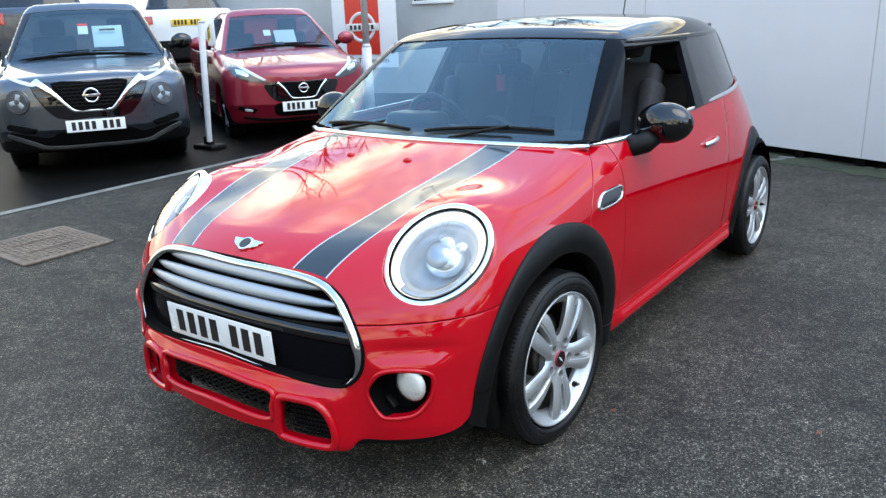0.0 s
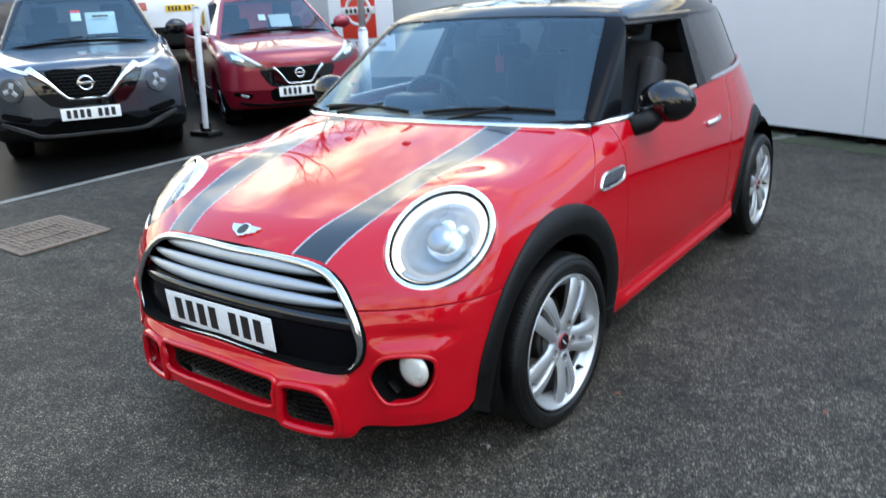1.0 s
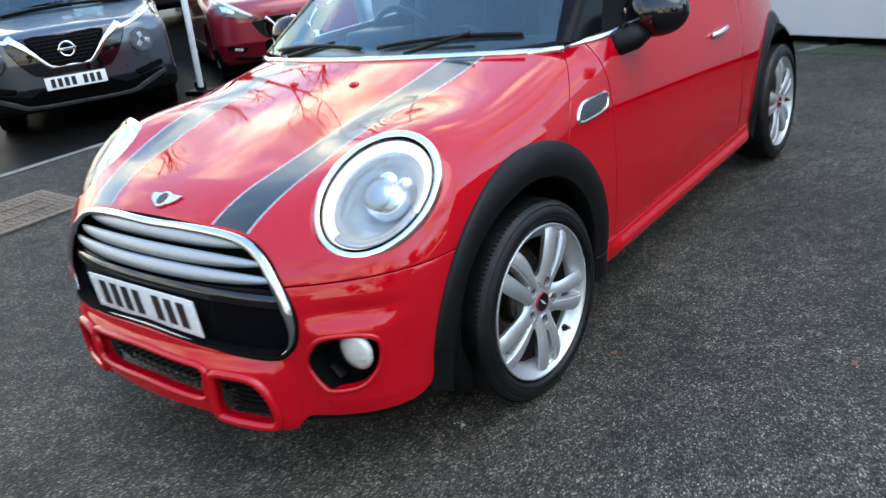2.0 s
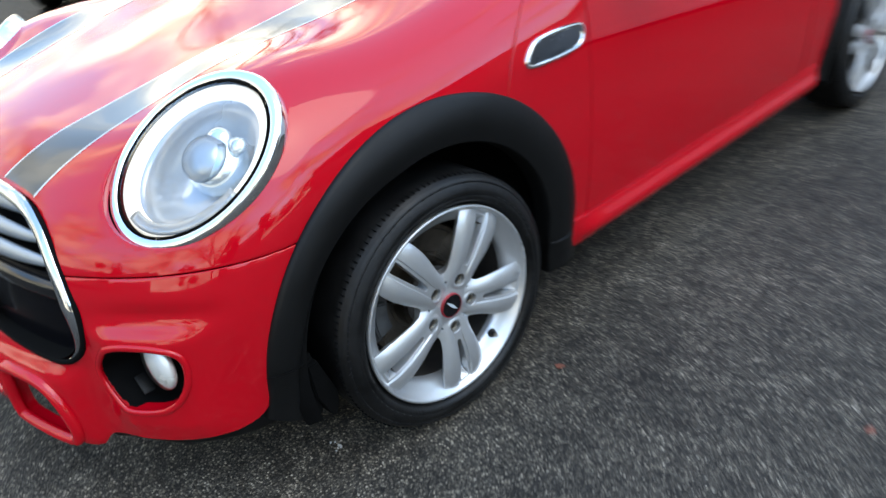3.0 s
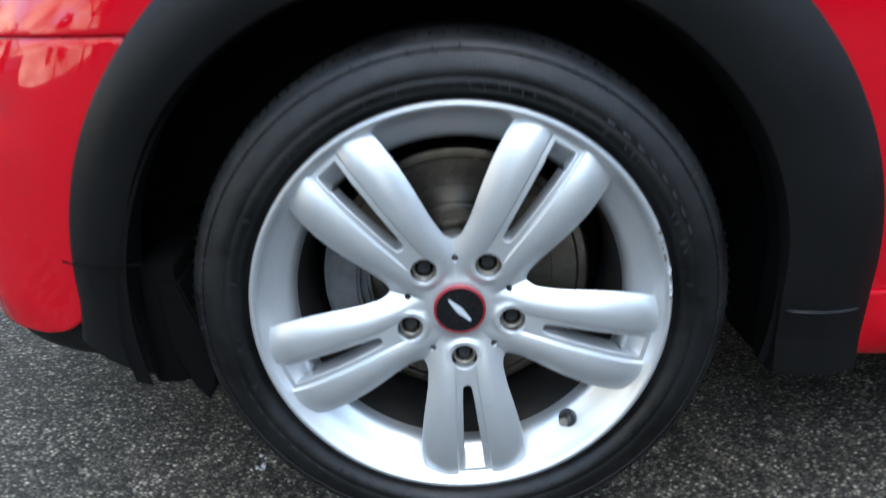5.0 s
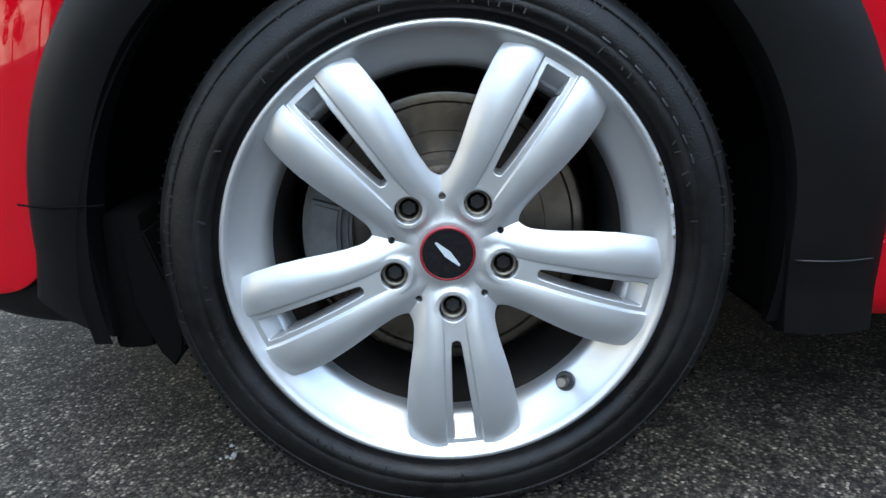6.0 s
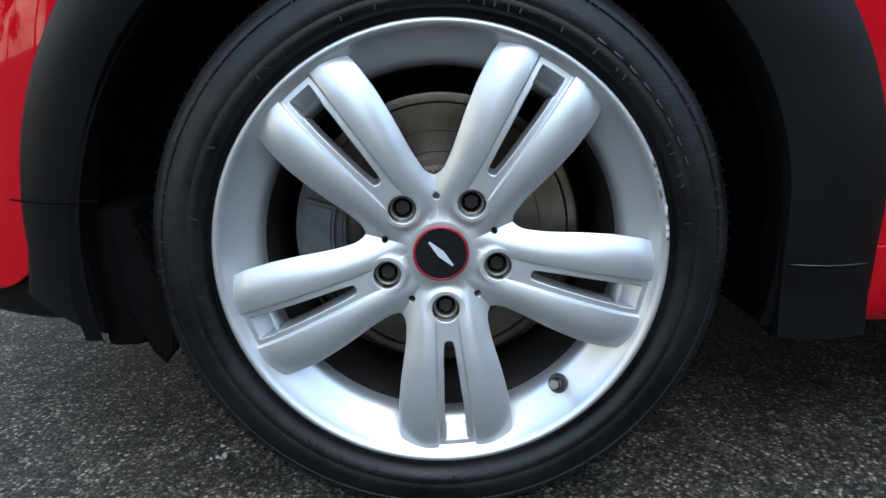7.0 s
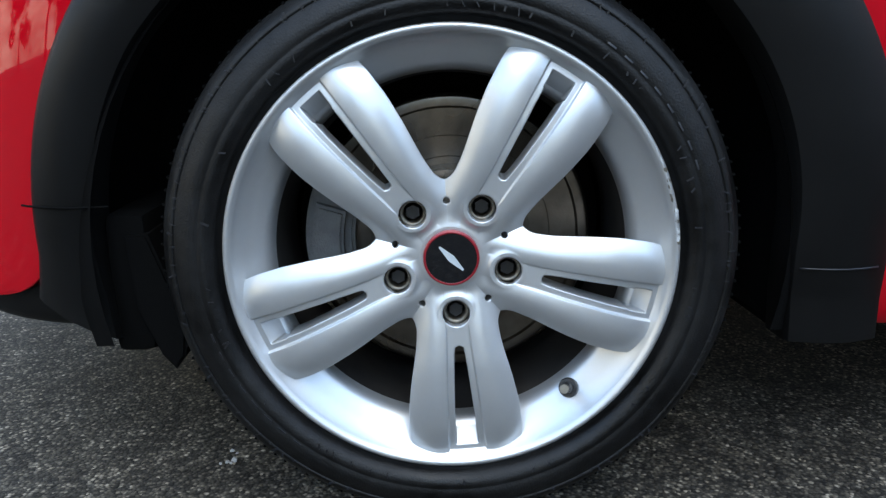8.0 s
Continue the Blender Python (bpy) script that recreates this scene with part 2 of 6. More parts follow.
M_LAMP_IN = mat("lamp_reflector", (0.74, 0.81, 0.83), 0.20, 0.9, vary=0.05, rough_vary=0.08)
M_LAMP_DRL = mat("lamp_light_guide", (0.86, 0.86, 0.86), 0.35, 0.0, 0.6, vary=0.03)
_drl = M_LAMP_DRL.node_tree.nodes["Principled BSDF"]
_drl.inputs["Emission Color"].default_value, _drl.inputs["Emission Strength"].default_value = (1.0, 1.0, 0.97, 1), 0.2
M_LAMP_GREY = mat("lamp_bezel", (0.46, 0.49, 0.52), 0.22, 0.4, 0.6, vary=0.1)
M_LAMP_DIM = mat("lamp_smoked", (0.10, 0.105, 0.115), 0.18, 0.5, 0.8, vary=0.15)
M_FOG = mat("fog_reflector", (0.80, 0.81, 0.79), 0.25, 0.25, vary=0.1, scale=60)
M_LAMP_WHITE = mat("lamp_white", (0.62, 0.64, 0.66), 0.2, 0.3, 0.8, vary=0.08)
M_LENS = thin_glass("clear_lens", (0.97, 0.98, 0.99), 1.45)
M_DARKLENS = thin_glass("projector_lens", (0.80, 0.84, 0.87), 1.55)
# windscreen mirror colour tinted blue, standing in for a bluer sky
M_SCREEN = thin_glass("windscreen_glass", (0.70, 0.90, 0.97), 1.80, (0.70, 0.92, 1.0))
M_TINT = thin_glass("tinted_glass", (0.10, 0.11, 0.12), 1.6)
M_SEAT = mat("black_fabric", (0.045, 0.045, 0.05), 0.85, vary=0.2, scale=60, bump=0.3, fine=900, spec=0.3)
M_DASH = mat("dash_plastic", (0.03, 0.03, 0.033), 0.5, vary=0.1, bump=0.1, fine=800)
M_REDTAG = mat("red_card", (0.55, 0.05, 0.05), 0.6, vary=0.1)
M_ORANGE = mat("red_ring", (0.28, 0.006, 0.015), 0.35, 0.2, 0.5, vary=0.05)
M_GREY_PAINT = mat("grey_metallic_paint", (0.082, 0.094, 0.113), 0.3, 0.85, 1.0, vary=0.015, scale=300, rough_vary=0.03)
M_CRIMSON = mat("dark_red_paint", (0.26, 0.008, 0.025), 0.35, 0.3, 1.0, vary=0.04, scale=300, rough_vary=0.03)
M_WHITE_PAINT = mat("white_paint", (0.72, 0.73, 0.74), 0.35, 0.0, 1.0, vary=0.03)
M_NAVY = mat("dark_blue_paint", (0.03, 0.04, 0.06), 0.35, 0.4, 1.0, vary=0.05)
M_REDLENS = mat("red_lens", (0.42, 0.01, 0.015), 0.15, 0.0, 1.0, vary=0.1)
M_PAPER = mat("paper_card", (0.62, 0.68, 0.66), 0.7, vary=0.05)
M_WALL = mat("white_cladding", (0.63, 0.65, 0.695), 0.45, vary=0.03, scale=3, rough_vary=0.08)
M_GREYWALL = mat("grey_cladding", (0.42, 0.44, 0.45), 0.55, vary=0.06, scale=6, rough_vary=0.08)
M_SIGN_W = mat("sign_white", (0.75, 0.77, 0.80), 0.4, vary=0.03)
M_SIGN_R = mat("sign_red", (0.62, 0.035, 0.02), 0.4, vary=0.04)
M_SIGN_S = mat("sign_silver", (0.62, 0.62, 0.63), 0.4, 0.3, vary=0.05)
M_POST = mat("galvanised_steel", (0.60, 0.61, 0.63), 0.5, 0.1, vary=0.15, scale=25, rough_vary=0.1)
M_IRON = mat("rusty_iron", (0.15, 0.11, 0.082), 0.8, 0.2, vary=0.4, scale=30, bump=0.4, fine=200)
M_LINE = mat("worn_white_line", (0.155, 0.150, 0.132), 0.8, vary=0.45, scale=30, bump=0.4, fine=160)
M_MOSS = mat("mossy_ground", (0.034, 0.040, 0.018), 0.9, vary=0.65, scale=18, bump=0.6, fine=120)
M_CHIP = mat("pale_stone", (0.36, 0.36, 0.345), 0.8, vary=0.2, scale=200)
M_LEAF = mat("dead_leaf", (0.16, 0.05, 0.03), 0.7, vary=0.3, scale=60)
M_ASPHALT = asphalt()

# ---- building helpers ----
def part(name, data, material, parent, label="", category="", group=""):
    """One mesh object, from a bmesh or a mesh, under a thing or a part (or at top level)."""
    if isinstance(data, bmesh.types.BMesh):
        me = bpy.data.meshes.new(name)
        data.to_mesh(me)
        data.free()
    else:
        me = data
    if material is not None:
        me.materials.clear()
        me.materials.append(material)
    ob = new(name, me)
    ob.parent = parent
    return tagged(ob, label, category, group)


def empty(name, m=None, label="", category="", group=""):
    ob = new(name)
    ob.empty_display_size = 0.1
    if m is not None:
        ob.matrix_basis = m
    return tagged(ob, label, category, group)


def mesh_np(name, V, F, N=None, smooth=True):
    me = bpy.data.meshes.new(name)
    me.from_pydata([tuple(map(float, v)) for v in V], [], [tuple(map(int, f)) for f in F])
    if smooth:
        me.shade_smooth()
    me.update()
    if N is not None:
        me.normals_split_custom_set_from_vertices([tuple(map(float, v)) for v in N])
    return me


def merged(*meshes):
    """Joins (V, F, N) triples."""
    V, F, N, k = [], [], [], 0
    for v, f, n in meshes:
        V.append(v), N.append(n)
        F += [tuple(i + k for i in q) for q in f]
        k += len(v)
    return np.concatenate(V), F, np.concatenate(N)


def mirror_x(m):
    V, F, N = m
    s = np.array([-1.0, 1, 1])
    return V * s, [tuple(reversed(f)) for f in F], N * s


def smax(a, b, k):
    h = np.clip(0.5 + 0.5 * (a - b) / k, 0, 1)
    return b + (a - b) * h + k * h * (1 - h)


def pos(v):
    return np.maximum(v, 0.0)


def lerp(x, xs, ys):
    return np.interp(x, xs, ys)


def curve(x, xs, ys, soft=0.010, step=0.0005):
    """Interpolates like lerp, with the corners rounded off."""
    g = np.arange(xs[0] - 4 * soft, xs[-1] + 4 * soft, step)
    k = np.exp(-0.5 * (np.arange(-3 * soft, 3 * soft + step, step) / soft) ** 2)
    v = np.interp(g, xs, ys)
    n = len(k) // 2
    v = np.convolve(np.pad(v, n, mode="edge"), k / k.sum(), mode="valid")[: len(g)]
    return np.interp(x, g, v)


def gradient(f, V, e=1e-3):
    g = np.stack([f(*(V + e * a).T) - f(*(V - e * a).T) for a in np.eye(3)], 1)
    return g / np.maximum(np.linalg.norm(g, axis=1, keepdims=True), 1e-9)


def meet(f, start, end, rounds=40):
    """Where each segment from outside to inside crosses f = 0."""
    a, b = np.zeros(len(start)), np.ones(len(start))
    for _ in range(rounds):
        m = (a + b) / 2
        inside = f(*(start + (end - start) * m[:, None]).T) < 0
        b, a = np.where(inside, m, b), np.where(inside, a, m)
    return start + (end - start) * ((a + b) / 2)[:, None]


def shell(f, y0, y1, zc, front_rows, ys, rear_rows, turns, reach=2.2):
    """The skin of a long closed body f = 0, by rays from an axis, as vertices and quads."""
    phi = np.linspace(-np.pi, np.pi, turns + 1)
    ring = np.stack([np.sin(phi), 0 * phi, np.cos(phi)], 1)
    rows = [(y0, -a) for a in np.linspace(np.pi / 2 - 0.002, 0, front_rows, endpoint=False)]
    rows += [(y, 0.0) for y in ys]
    rows += [(y1, a) for a in np.linspace(0, np.pi / 2 - 0.002, rear_rows + 1)[1:]]
    start, end = [], []
    for y, a in rows:
        o = np.array([0, y, zc])
        d = ring * np.cos(a) + np.array([0, np.sin(a), 0])
        start.append(o + reach * d), end.append(np.repeat(o[None], len(d), 0))
    V = meet(f, np.concatenate(start), np.concatenate(end))
    w = turns + 1
    i = (np.arange(len(rows) - 1)[:, None] * w + np.arange(turns)[None]).ravel()
    return V, np.stack([i, i + 1, i + w + 1, i + w], 1)


def cut(V, Q, tests):
    """Keeps where every test is above zero; cells on the border are cut along it."""
    Q = np.asarray(Q)
    D = [t(V) for t in tests]
    live = np.ones(len(Q), bool)
    for d in D:
        live &= (d[Q] > 0).any(1)
    Q = Q[live]
    F, V, D = [tuple(q) for q in Q.tolist()], list(V), [list(d) for d in D]
    for k in range(len(tests)):
        d, kept, seen = D[k], [], {}
        for f in F:
            s = [d[i] > 0 for i in f]
            if all(s):
                kept.append(f)
            elif any(s):
                g = []
                for n, i in enumerate(f):
                    j = f[(n + 1) % len(f)]
                    if s[n]:
                        g.append(i)
                    if s[n] != s[(n + 1) % len(f)]:
                        key = (min(i, j), max(i, j))
                        if key not in seen:
                            t = d[i] / (d[i] - d[j])
                            seen[key] = len(V)
                            V.append(V[i] + (V[j] - V[i]) * t)
                            for e in D:
                                e.append(e[i] + (e[j] - e[i]) * t)
                            d[-1] = 0.0
                        g.append(seen[key])
                g = [v for n, v in enumerate(g) if v != g[n - 1]]
                if len(g) > 2:
                    kept.append(tuple(g))
        F = kept
    used = sorted({i for f in F for i in f})
    at = {i: n for n, i in enumerate(used)}
    return np.array([V[i] for i in used]).reshape(-1, 3), [tuple(at[i] for i in f) for f in F]


def thicken(V, F, N, depth, lift=0.0):
    """Gives a cut sheet an edge turned inwards by depth."""
    V = V + N * lift
    edges = {}
    for f in F:
        for n, i in enumerate(f):
            j = f[(n + 1) % len(f)]
            if (j, i) in edges:
                del edges[(j, i)]
            else:
                edges[(i, j)] = True
    rim = sorted({i for e in edges for i in e})
    if not rim or not depth:
        return V, F, N
    out = {i: np.zeros(3) for i in rim}
    for i, j in edges:
        side = np.cross(V[j] - V[i], N[i])
        side /= max(np.linalg.norm(side), 1e-9)
        out[i], out[j] = out[i] + side, out[j] + side
    at = {i: n for n, i in enumerate(rim)}
    k = len(V)
    side = np.array([out[i] / max(np.linalg.norm(out[i]), 1e-9) for i in rim])
    nr = N[rim]
    soft = nr + side
    soft /= np.maximum(np.linalg.norm(soft, axis=1, keepdims=True), 1e-9)
    b = 0.0012
    V2 = np.concatenate([V, V[rim] + side * b - nr * b, V[rim] + side * b - nr * depth])
    N2 = np.concatenate([N, side, side])
    m = len(rim)
    F2 = list(F)
    for i, j in edges:
        a, c = k + at[i], k + at[j]
        F2 += [(j, i, a, c), (c, a, a + m, c + m)]
    N2[rim] = soft * 0.35 + nr * 0.65
    return V2, F2, N2


def panel(skin, f, tests, depth=0.012, lift=0.0):
    V, F = cut(*skin, tests)
    return thicken(V, F, gradient(f, V), depth, lift)


def poly_sdf(u, v, poly):
    """Signed distance to a closed polygon in a plane, below zero inside."""
    P = np.asarray(poly, float)
    Q = np.roll(P, -1, 0)
    best, inside = np.full(len(u), 1e9), np.zeros(len(u), bool)
    for (ax, ay), (bx, by) in zip(P, Q):
        ex, ey = bx - ax, by - ay
        t = np.clip(((u - ax) * ex + (v - ay) * ey) / max(ex * ex + ey * ey, 1e-12), 0, 1)
        best = np.minimum(best, (u - ax - t * ex) ** 2 + (v - ay - t * ey) ** 2)
        if ay != by:
            inside ^= ((ay > v) != (by > v)) & (u < ax + (v - ay) / (by - ay) * ex)
    return np.where(inside, -1, 1) * np.sqrt(best)


def smooth_loop(ctrl, n=8, closed=True):
    """A rounded line through a few points (Catmull-Rom)."""
    P = np.asarray(ctrl, float)
    m, out = len(P), []
    for i in range(m if closed else m - 1):
        idx = [(i - 1), i, (i + 1), (i + 2)]
        p0, p1, p2, p3 = (P[k % m] if closed else P[min(max(k, 0), m - 1)] for k in idx)
        for t in np.arange(n) / n:
            out.append(0.5 * (2 * p1 + (p2 - p0) * t + (2 * p0 - 5 * p1 + 4 * p2 - p3) * t * t + (3 * p1 - p0 - 3 * p2 + p3) * t ** 3))
    if not closed:
        out.append(P[-1])
    return np.array(out)


def sweep(line, normals, profile, closed=True, scale=None):
    """A bar along a line: profile points are (across, out) against the line's side and the surface normal."""
    P, N = np.asarray(line, float), np.asarray(normals, float)
    n, k = len(P), len(profile)
    T = np.roll(P, -1, 0) - np.roll(P, 1, 0) if closed else np.gradient(P, axis=0)
    T /= np.maximum(np.linalg.norm(T, axis=1, keepdims=True), 1e-9)
    S = np.cross(T, N)
    S /= np.maximum(np.linalg.norm(S, axis=1, keepdims=True), 1e-9)
    U = np.cross(S, T)
    sc = np.ones(n) if scale is None else np.asarray(scale)
    V = np.concatenate([P + sc[:, None] * (a * S + o * U) for a, o in profile])
    F = []
    for j in range(k):
        for i in range(n if closed else n - 1):
            i2, j2 = (i + 1) % n, (j + 1) % k
            F.append((j * n + i, j * n + i2, j2 * n + i2, j2 * n + i))
    if not closed:
        F += [tuple(j * n for j in range(k)), tuple(j * n + n - 1 for j in reversed(range(k)))]
    me = mesh_np("bar", V, F)
    bm = bmesh.new()
    bm.from_mesh(me)
    bmesh.ops.recalc_face_normals(bm, faces=bm.faces)
    for f in bm.faces:
        f.smooth = True
    bpy.data.meshes.remove(me)
    return bm


def half_round(w, h, n=7):
    return [(w * math.cos(a), h * math.sin(a)) for a in np.linspace(0, math.pi, n)] + [(-w, -h * 0.5), (w, -h * 0.5)]


def round_bar(r, n=8):
    return [(r * math.cos(a), r * math.sin(a)) for a in np.linspace(0, 2 * math.pi, n, endpoint=False)]


def revolve(profile, steps=96, axis_flip=False):
    """Turns (radius, x) points round the x axis."""
    n, V, F = len(profile), [], []
    for k in range(steps):
        a = 2 * math.pi * k / steps
        V += [(x, r * math.sin(a), -r * math.cos(a)) for r, x in profile]
    for k in range(steps):
        for i in range(n - 1):
            a, b = k * n + i, ((k + 1) % steps) * n + i
            F.append((a, a + 1, b + 1, b))
    return np.array(V), F


def bm_of(V, F, smooth=True):
    bm = bmesh.new()
    vs = [bm.verts.new(tuple(map(float, v))) for v in V]
    for f in F:
        try:
            bm.faces.new([vs[i] for i in f])
        except ValueError:
            pass
    bmesh.ops.remove_doubles(bm, verts=bm.verts, dist=1e-6)
    bmesh.ops.recalc_face_normals(bm, faces=bm.faces)
    for f in bm.faces:
        f.smooth = smooth
    return bm


def sharp(bm, degrees=35):
    for e in bm.edges:
        if len(e.link_faces) == 2 and e.calc_face_angle(0) > radians(degrees):
            e.smooth = False
    return bm


def box(size, at=(0, 0, 0), bevel=0.0, segs=2, rot=None):
    bm = bmesh.new()
    bmesh.ops.create_cube(bm, size=1.0)
    bmesh.ops.scale(bm, vec=size, verts=bm.verts)
    if bevel:
        bmesh.ops.bevel(bm, geom=list(bm.edges), offset=bevel, segments=segs, affect="EDGES", profile=0.6)
        for f in bm.faces:
            f.smooth = True
        sharp(bm, 50)
    if rot is not None:
        bmesh.ops.rotate(bm, matrix=rot, verts=bm.verts)
    bmesh.ops.translate(bm, vec=at, verts=bm.verts)
    return bm


def join(*bms):
    out = bmesh.new()
    for b in bms:
        me = bpy.data.meshes.new("t")
        b.to_mesh(me)
        out.from_mesh(me)
        bpy.data.meshes.remove(me)
        b.free()
    return out


def moved(bm, m):
    bmesh.ops.transform(bm, matrix=m, verts=bm.verts)
    return bm


def prism(outline, z0, z1, bevel=0.0):
    """A flat outline (in x, y) given thickness along z."""
    bm = bmesh.new()
    f = bm.faces.new([bm.verts.new((x, y, z0)) for x, y in outline])
    g = bmesh.ops.extrude_face_region(bm, geom=[f])
    bmesh.ops.translate(bm, vec=(0, 0, z1 - z0), verts=[v for v in g["geom"] if isinstance(v, bmesh.types.BMVert)])
    if bevel:
        top = [e for e in bm.edges if all(abs(v.co.z - z1) < 1e-6 for v in e.verts)]
        bmesh.ops.bevel(bm, geom=top, offset=bevel, segments=2, affect="EDGES")
    bmesh.ops.recalc_face_normals(bm, faces=bm.faces)
    return bm


def tube(a, b, r0, r1, n=16):
    bm = bmesh.new()
    d = Vector(b) - Vector(a)
    bmesh.ops.create_cone(bm, cap_ends=True, segments=n, radius1=r0, radius2=r1, depth=d.length)
    for f in bm.faces:
        f.smooth = len(f.verts) == 4
    m = Matrix.Translation((Vector(a) + Vector(b)) / 2) @ d.to_track_quat("Z", "Y").to_matrix().to_4x4()
    return moved(bm, m)


def ball(r, at, scale=(1, 1, 1), u=24, v=16):
    bm = bmesh.new()
    bmesh.ops.create_uvsphere(bm, u_segments=u, v_segments=v, radius=r)
    for f in bm.faces:
        f.smooth = True
    bmesh.ops.scale(bm, vec=scale, verts=bm.verts)
    bmesh.ops.translate(bm, vec=at, verts=bm.verts)
    return bm


def plate_bars(width, height, groups, thick=0.0008):
    """Plain bars the size of the letters on a number plate, in x and z, facing -y."""
    spots, n = [], sum(groups)
    step = width / (n + 0.7 * (len(groups) - 1))
    x = -width / 2
    for k, g in enumerate(groups):
        for _ in range(g):
            spots.append(x + step / 2)
            x += step
        x += 0.7 * step
    return spots, (step * 0.62, thick, height)


def number_plate(parent, m, groups=(4, 3), yellow=False, w=0.52, h=0.111):
    p = part("number_plate", box((w, 0.003, h), (0, 0, 0), 0.0012), M_PLATE_Y if yellow else M_PLATE, parent, "yellow number plate" if yellow else "white number plate with black bars")
    p.matrix_basis = m
    spots, size = plate_bars(w * 0.86, h * 0.70, groups)
    for x in spots:
        part("plate_bar", box(size, (x, -0.0021, 0)), M_INK, p)
    for sx in (1, -1):
        for sz in (1, -1):
            part("plate_screw", ball(0.006, (sx * w * 0.47, -0.0016, sz * h * 0.36), (1, 0.35, 1), 10, 6), M_PLATE, p)
    return p

# ---- ground ----
def ground_z(x, y):
    """The yard is level round the red car and rises gently under the parked row."""
    t = np.clip((-1.3 - np.asarray(x, float)) / 2.9, 0, 1)
    u = np.clip((-8.5 - np.asarray(x, float)) / 1.6, 0, 1)
    return 0.14 * t * t * (3 - 2 * t) + 0.48 * u * u * (3 - 2 * u)


def spread(lo, hi, inner_lo, inner_hi, n_in, n_out):
    a = -np.geomspace(1, 1 + inner_lo - lo, n_out)[::-1] + 1 + inner_lo
    b = np.geomspace(1, 1 + hi - inner_hi, n_out) - 1 + inner_hi
    return np.unique(np.concatenate([a, np.linspace(inner_lo, inner_hi, n_in), b]).round(4))


gx, gy = spread(-900, 900, -11, 5, 81, 24), spread(-900, 900, -6, 12, 37, 24)
GX, GY = np.meshgrid(gx, gy, indexing="ij")
GV = np.stack([GX, GY, ground_z(GX, GY)], -1).reshape(-1, 3)
gi = (np.arange(len(gx) - 1)[:, None] * len(gy) + np.arange(len(gy) - 1)[None]).ravel()
GF = np.stack([gi, gi + len(gy), gi + len(gy) + 1, gi + 1], 1)
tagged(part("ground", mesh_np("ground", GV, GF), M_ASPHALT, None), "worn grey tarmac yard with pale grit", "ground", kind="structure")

# ---- the red hatchback ----
def side_w(y, z):
    """Half width of the lower body."""
    w = 0.832 - 0.055 * pos(0.25 - y) ** 2 - 0.13 * pos(y - 1.9) ** 2
    return w - 0.40 * pos(z - 0.64) ** 2 - 0.28 * pos(0.58 - z) ** 2 - 0.25 * pos(z - 0.68) * pos(y - 1.7) ** 2


def top_z(x, y):
    """Height of the bonnet, with the humps behind the headlamps."""
    hump = 0.050 * np.exp(-(((x - 0.62) / 0.20) ** 2) - ((y + 0.24) / 0.24) ** 2)
    return 0.905 + 0.225 * y - 0.04 * y * y - 0.10 * x * x + hump + 3.0 * pos(y - 0.47) ** 2


def front_y(x, z):
    jut = 0.030 / (1 + np.exp((z - 0.385) / 0.010)) / (1 + np.exp((x - 0.500) / 0.010))
    return -0.768 + 1.6 * pos(z - 0.46) ** 2 + 0.26 * x * x + 0.28 * x ** 4 + 0.6 * pos(0.28 - z) ** 2 - jut


def body_f(x, y, z):
    """Below zero inside the lower body."""
    a = np.abs(x)
    f = smax(a - side_w(y, z), z - top_z(a, y), 0.15)
    f = smax(f, front_y(a, z) - y, 0.11)
    f = smax(f, y - (3.03 - 0.30 * a * a - 0.5 * pos(z - 0.7) ** 2), 0.2)
    f = smax(f, 0.19 - 0.012 / (1 + np.exp((a - 0.52) / 0.02)) * (y < 0) - z, 0.04)
    # round the fog lamps the bumper stands forward, under a ledge that faces up
    up, out_ = np.clip((0.506 - z) / 0.036, 0, 1), np.clip((0.770 - a) / 0.055, 0, 1)
    inner = np.clip((a - 0.555) / 0.05, 0, 1)
    ledge = 0.015 * up * up * (3 - 2 * up) * out_ * out_ * (3 - 2 * out_) * inner * np.clip((-0.40 - y) / 0.06, 0, 1) * np.clip((z - 0.20) / 0.08, 0, 1)
    valley = 0.010 * np.exp(-(((a - 0.68) / 0.10) ** 2) - ((z - 0.520) / 0.022) ** 2) * np.clip((-0.45 - y) / 0.06, 0, 1)
    # the sill swells out under the door
    sill = 0.024 * np.exp(-((z - 0.250) / 0.032) ** 2) * np.clip((y - 0.49) / 0.08, 0, 1) * np.clip((2.06 - y) / 0.08, 0, 1)
    return f + valley - ledge - sill


def cabin_f(x, y, z):
    """Below zero inside the glasshouse."""
    a = np.abs(x)
    w = 0.81 - 0.43 * (z - 0.96) - 0.06 * pos(1.6 - y) ** 2 - 0.13 * pos(y - 1.5) ** 2
    f = smax(a - w, z - (1.428 - 0.09 * a * a - 0.14 * pos(1.6 - y) ** 2 - 0.08 * pos(y - 1.6) ** 2), 0.07)
    f = smax(f, (0.29 + (z - 0.965) * 1.66 + 0.30 * a * a * (1 - 0.9 * (z - 0.96))) - y, 0.04)
    f = smax(f, y - (2.98 - 0.70 * (z - 0.95) - 0.3 * a * a), 0.08)
    return smax(f, 0.80 - z, 0.02)


def on_front(x, z, f=body_f):
    x, z = np.atleast_1d(np.asarray(x, float)), np.atleast_1d(np.asarray(z, float))
    return meet(f, np.stack([x, 0 * x - 1.2, z], 1), np.stack([x, 0 * x - 0.1, z], 1))


def on_side(y, z, f=body_f):
    y, z = np.atleast_1d(np.asarray(y, float)), np.atleast_1d(np.asarray(z, float))
    return meet(f, np.stack([0 * y + 1.2, y, z], 1), np.stack([0 * y + 0.1, y, z], 1))


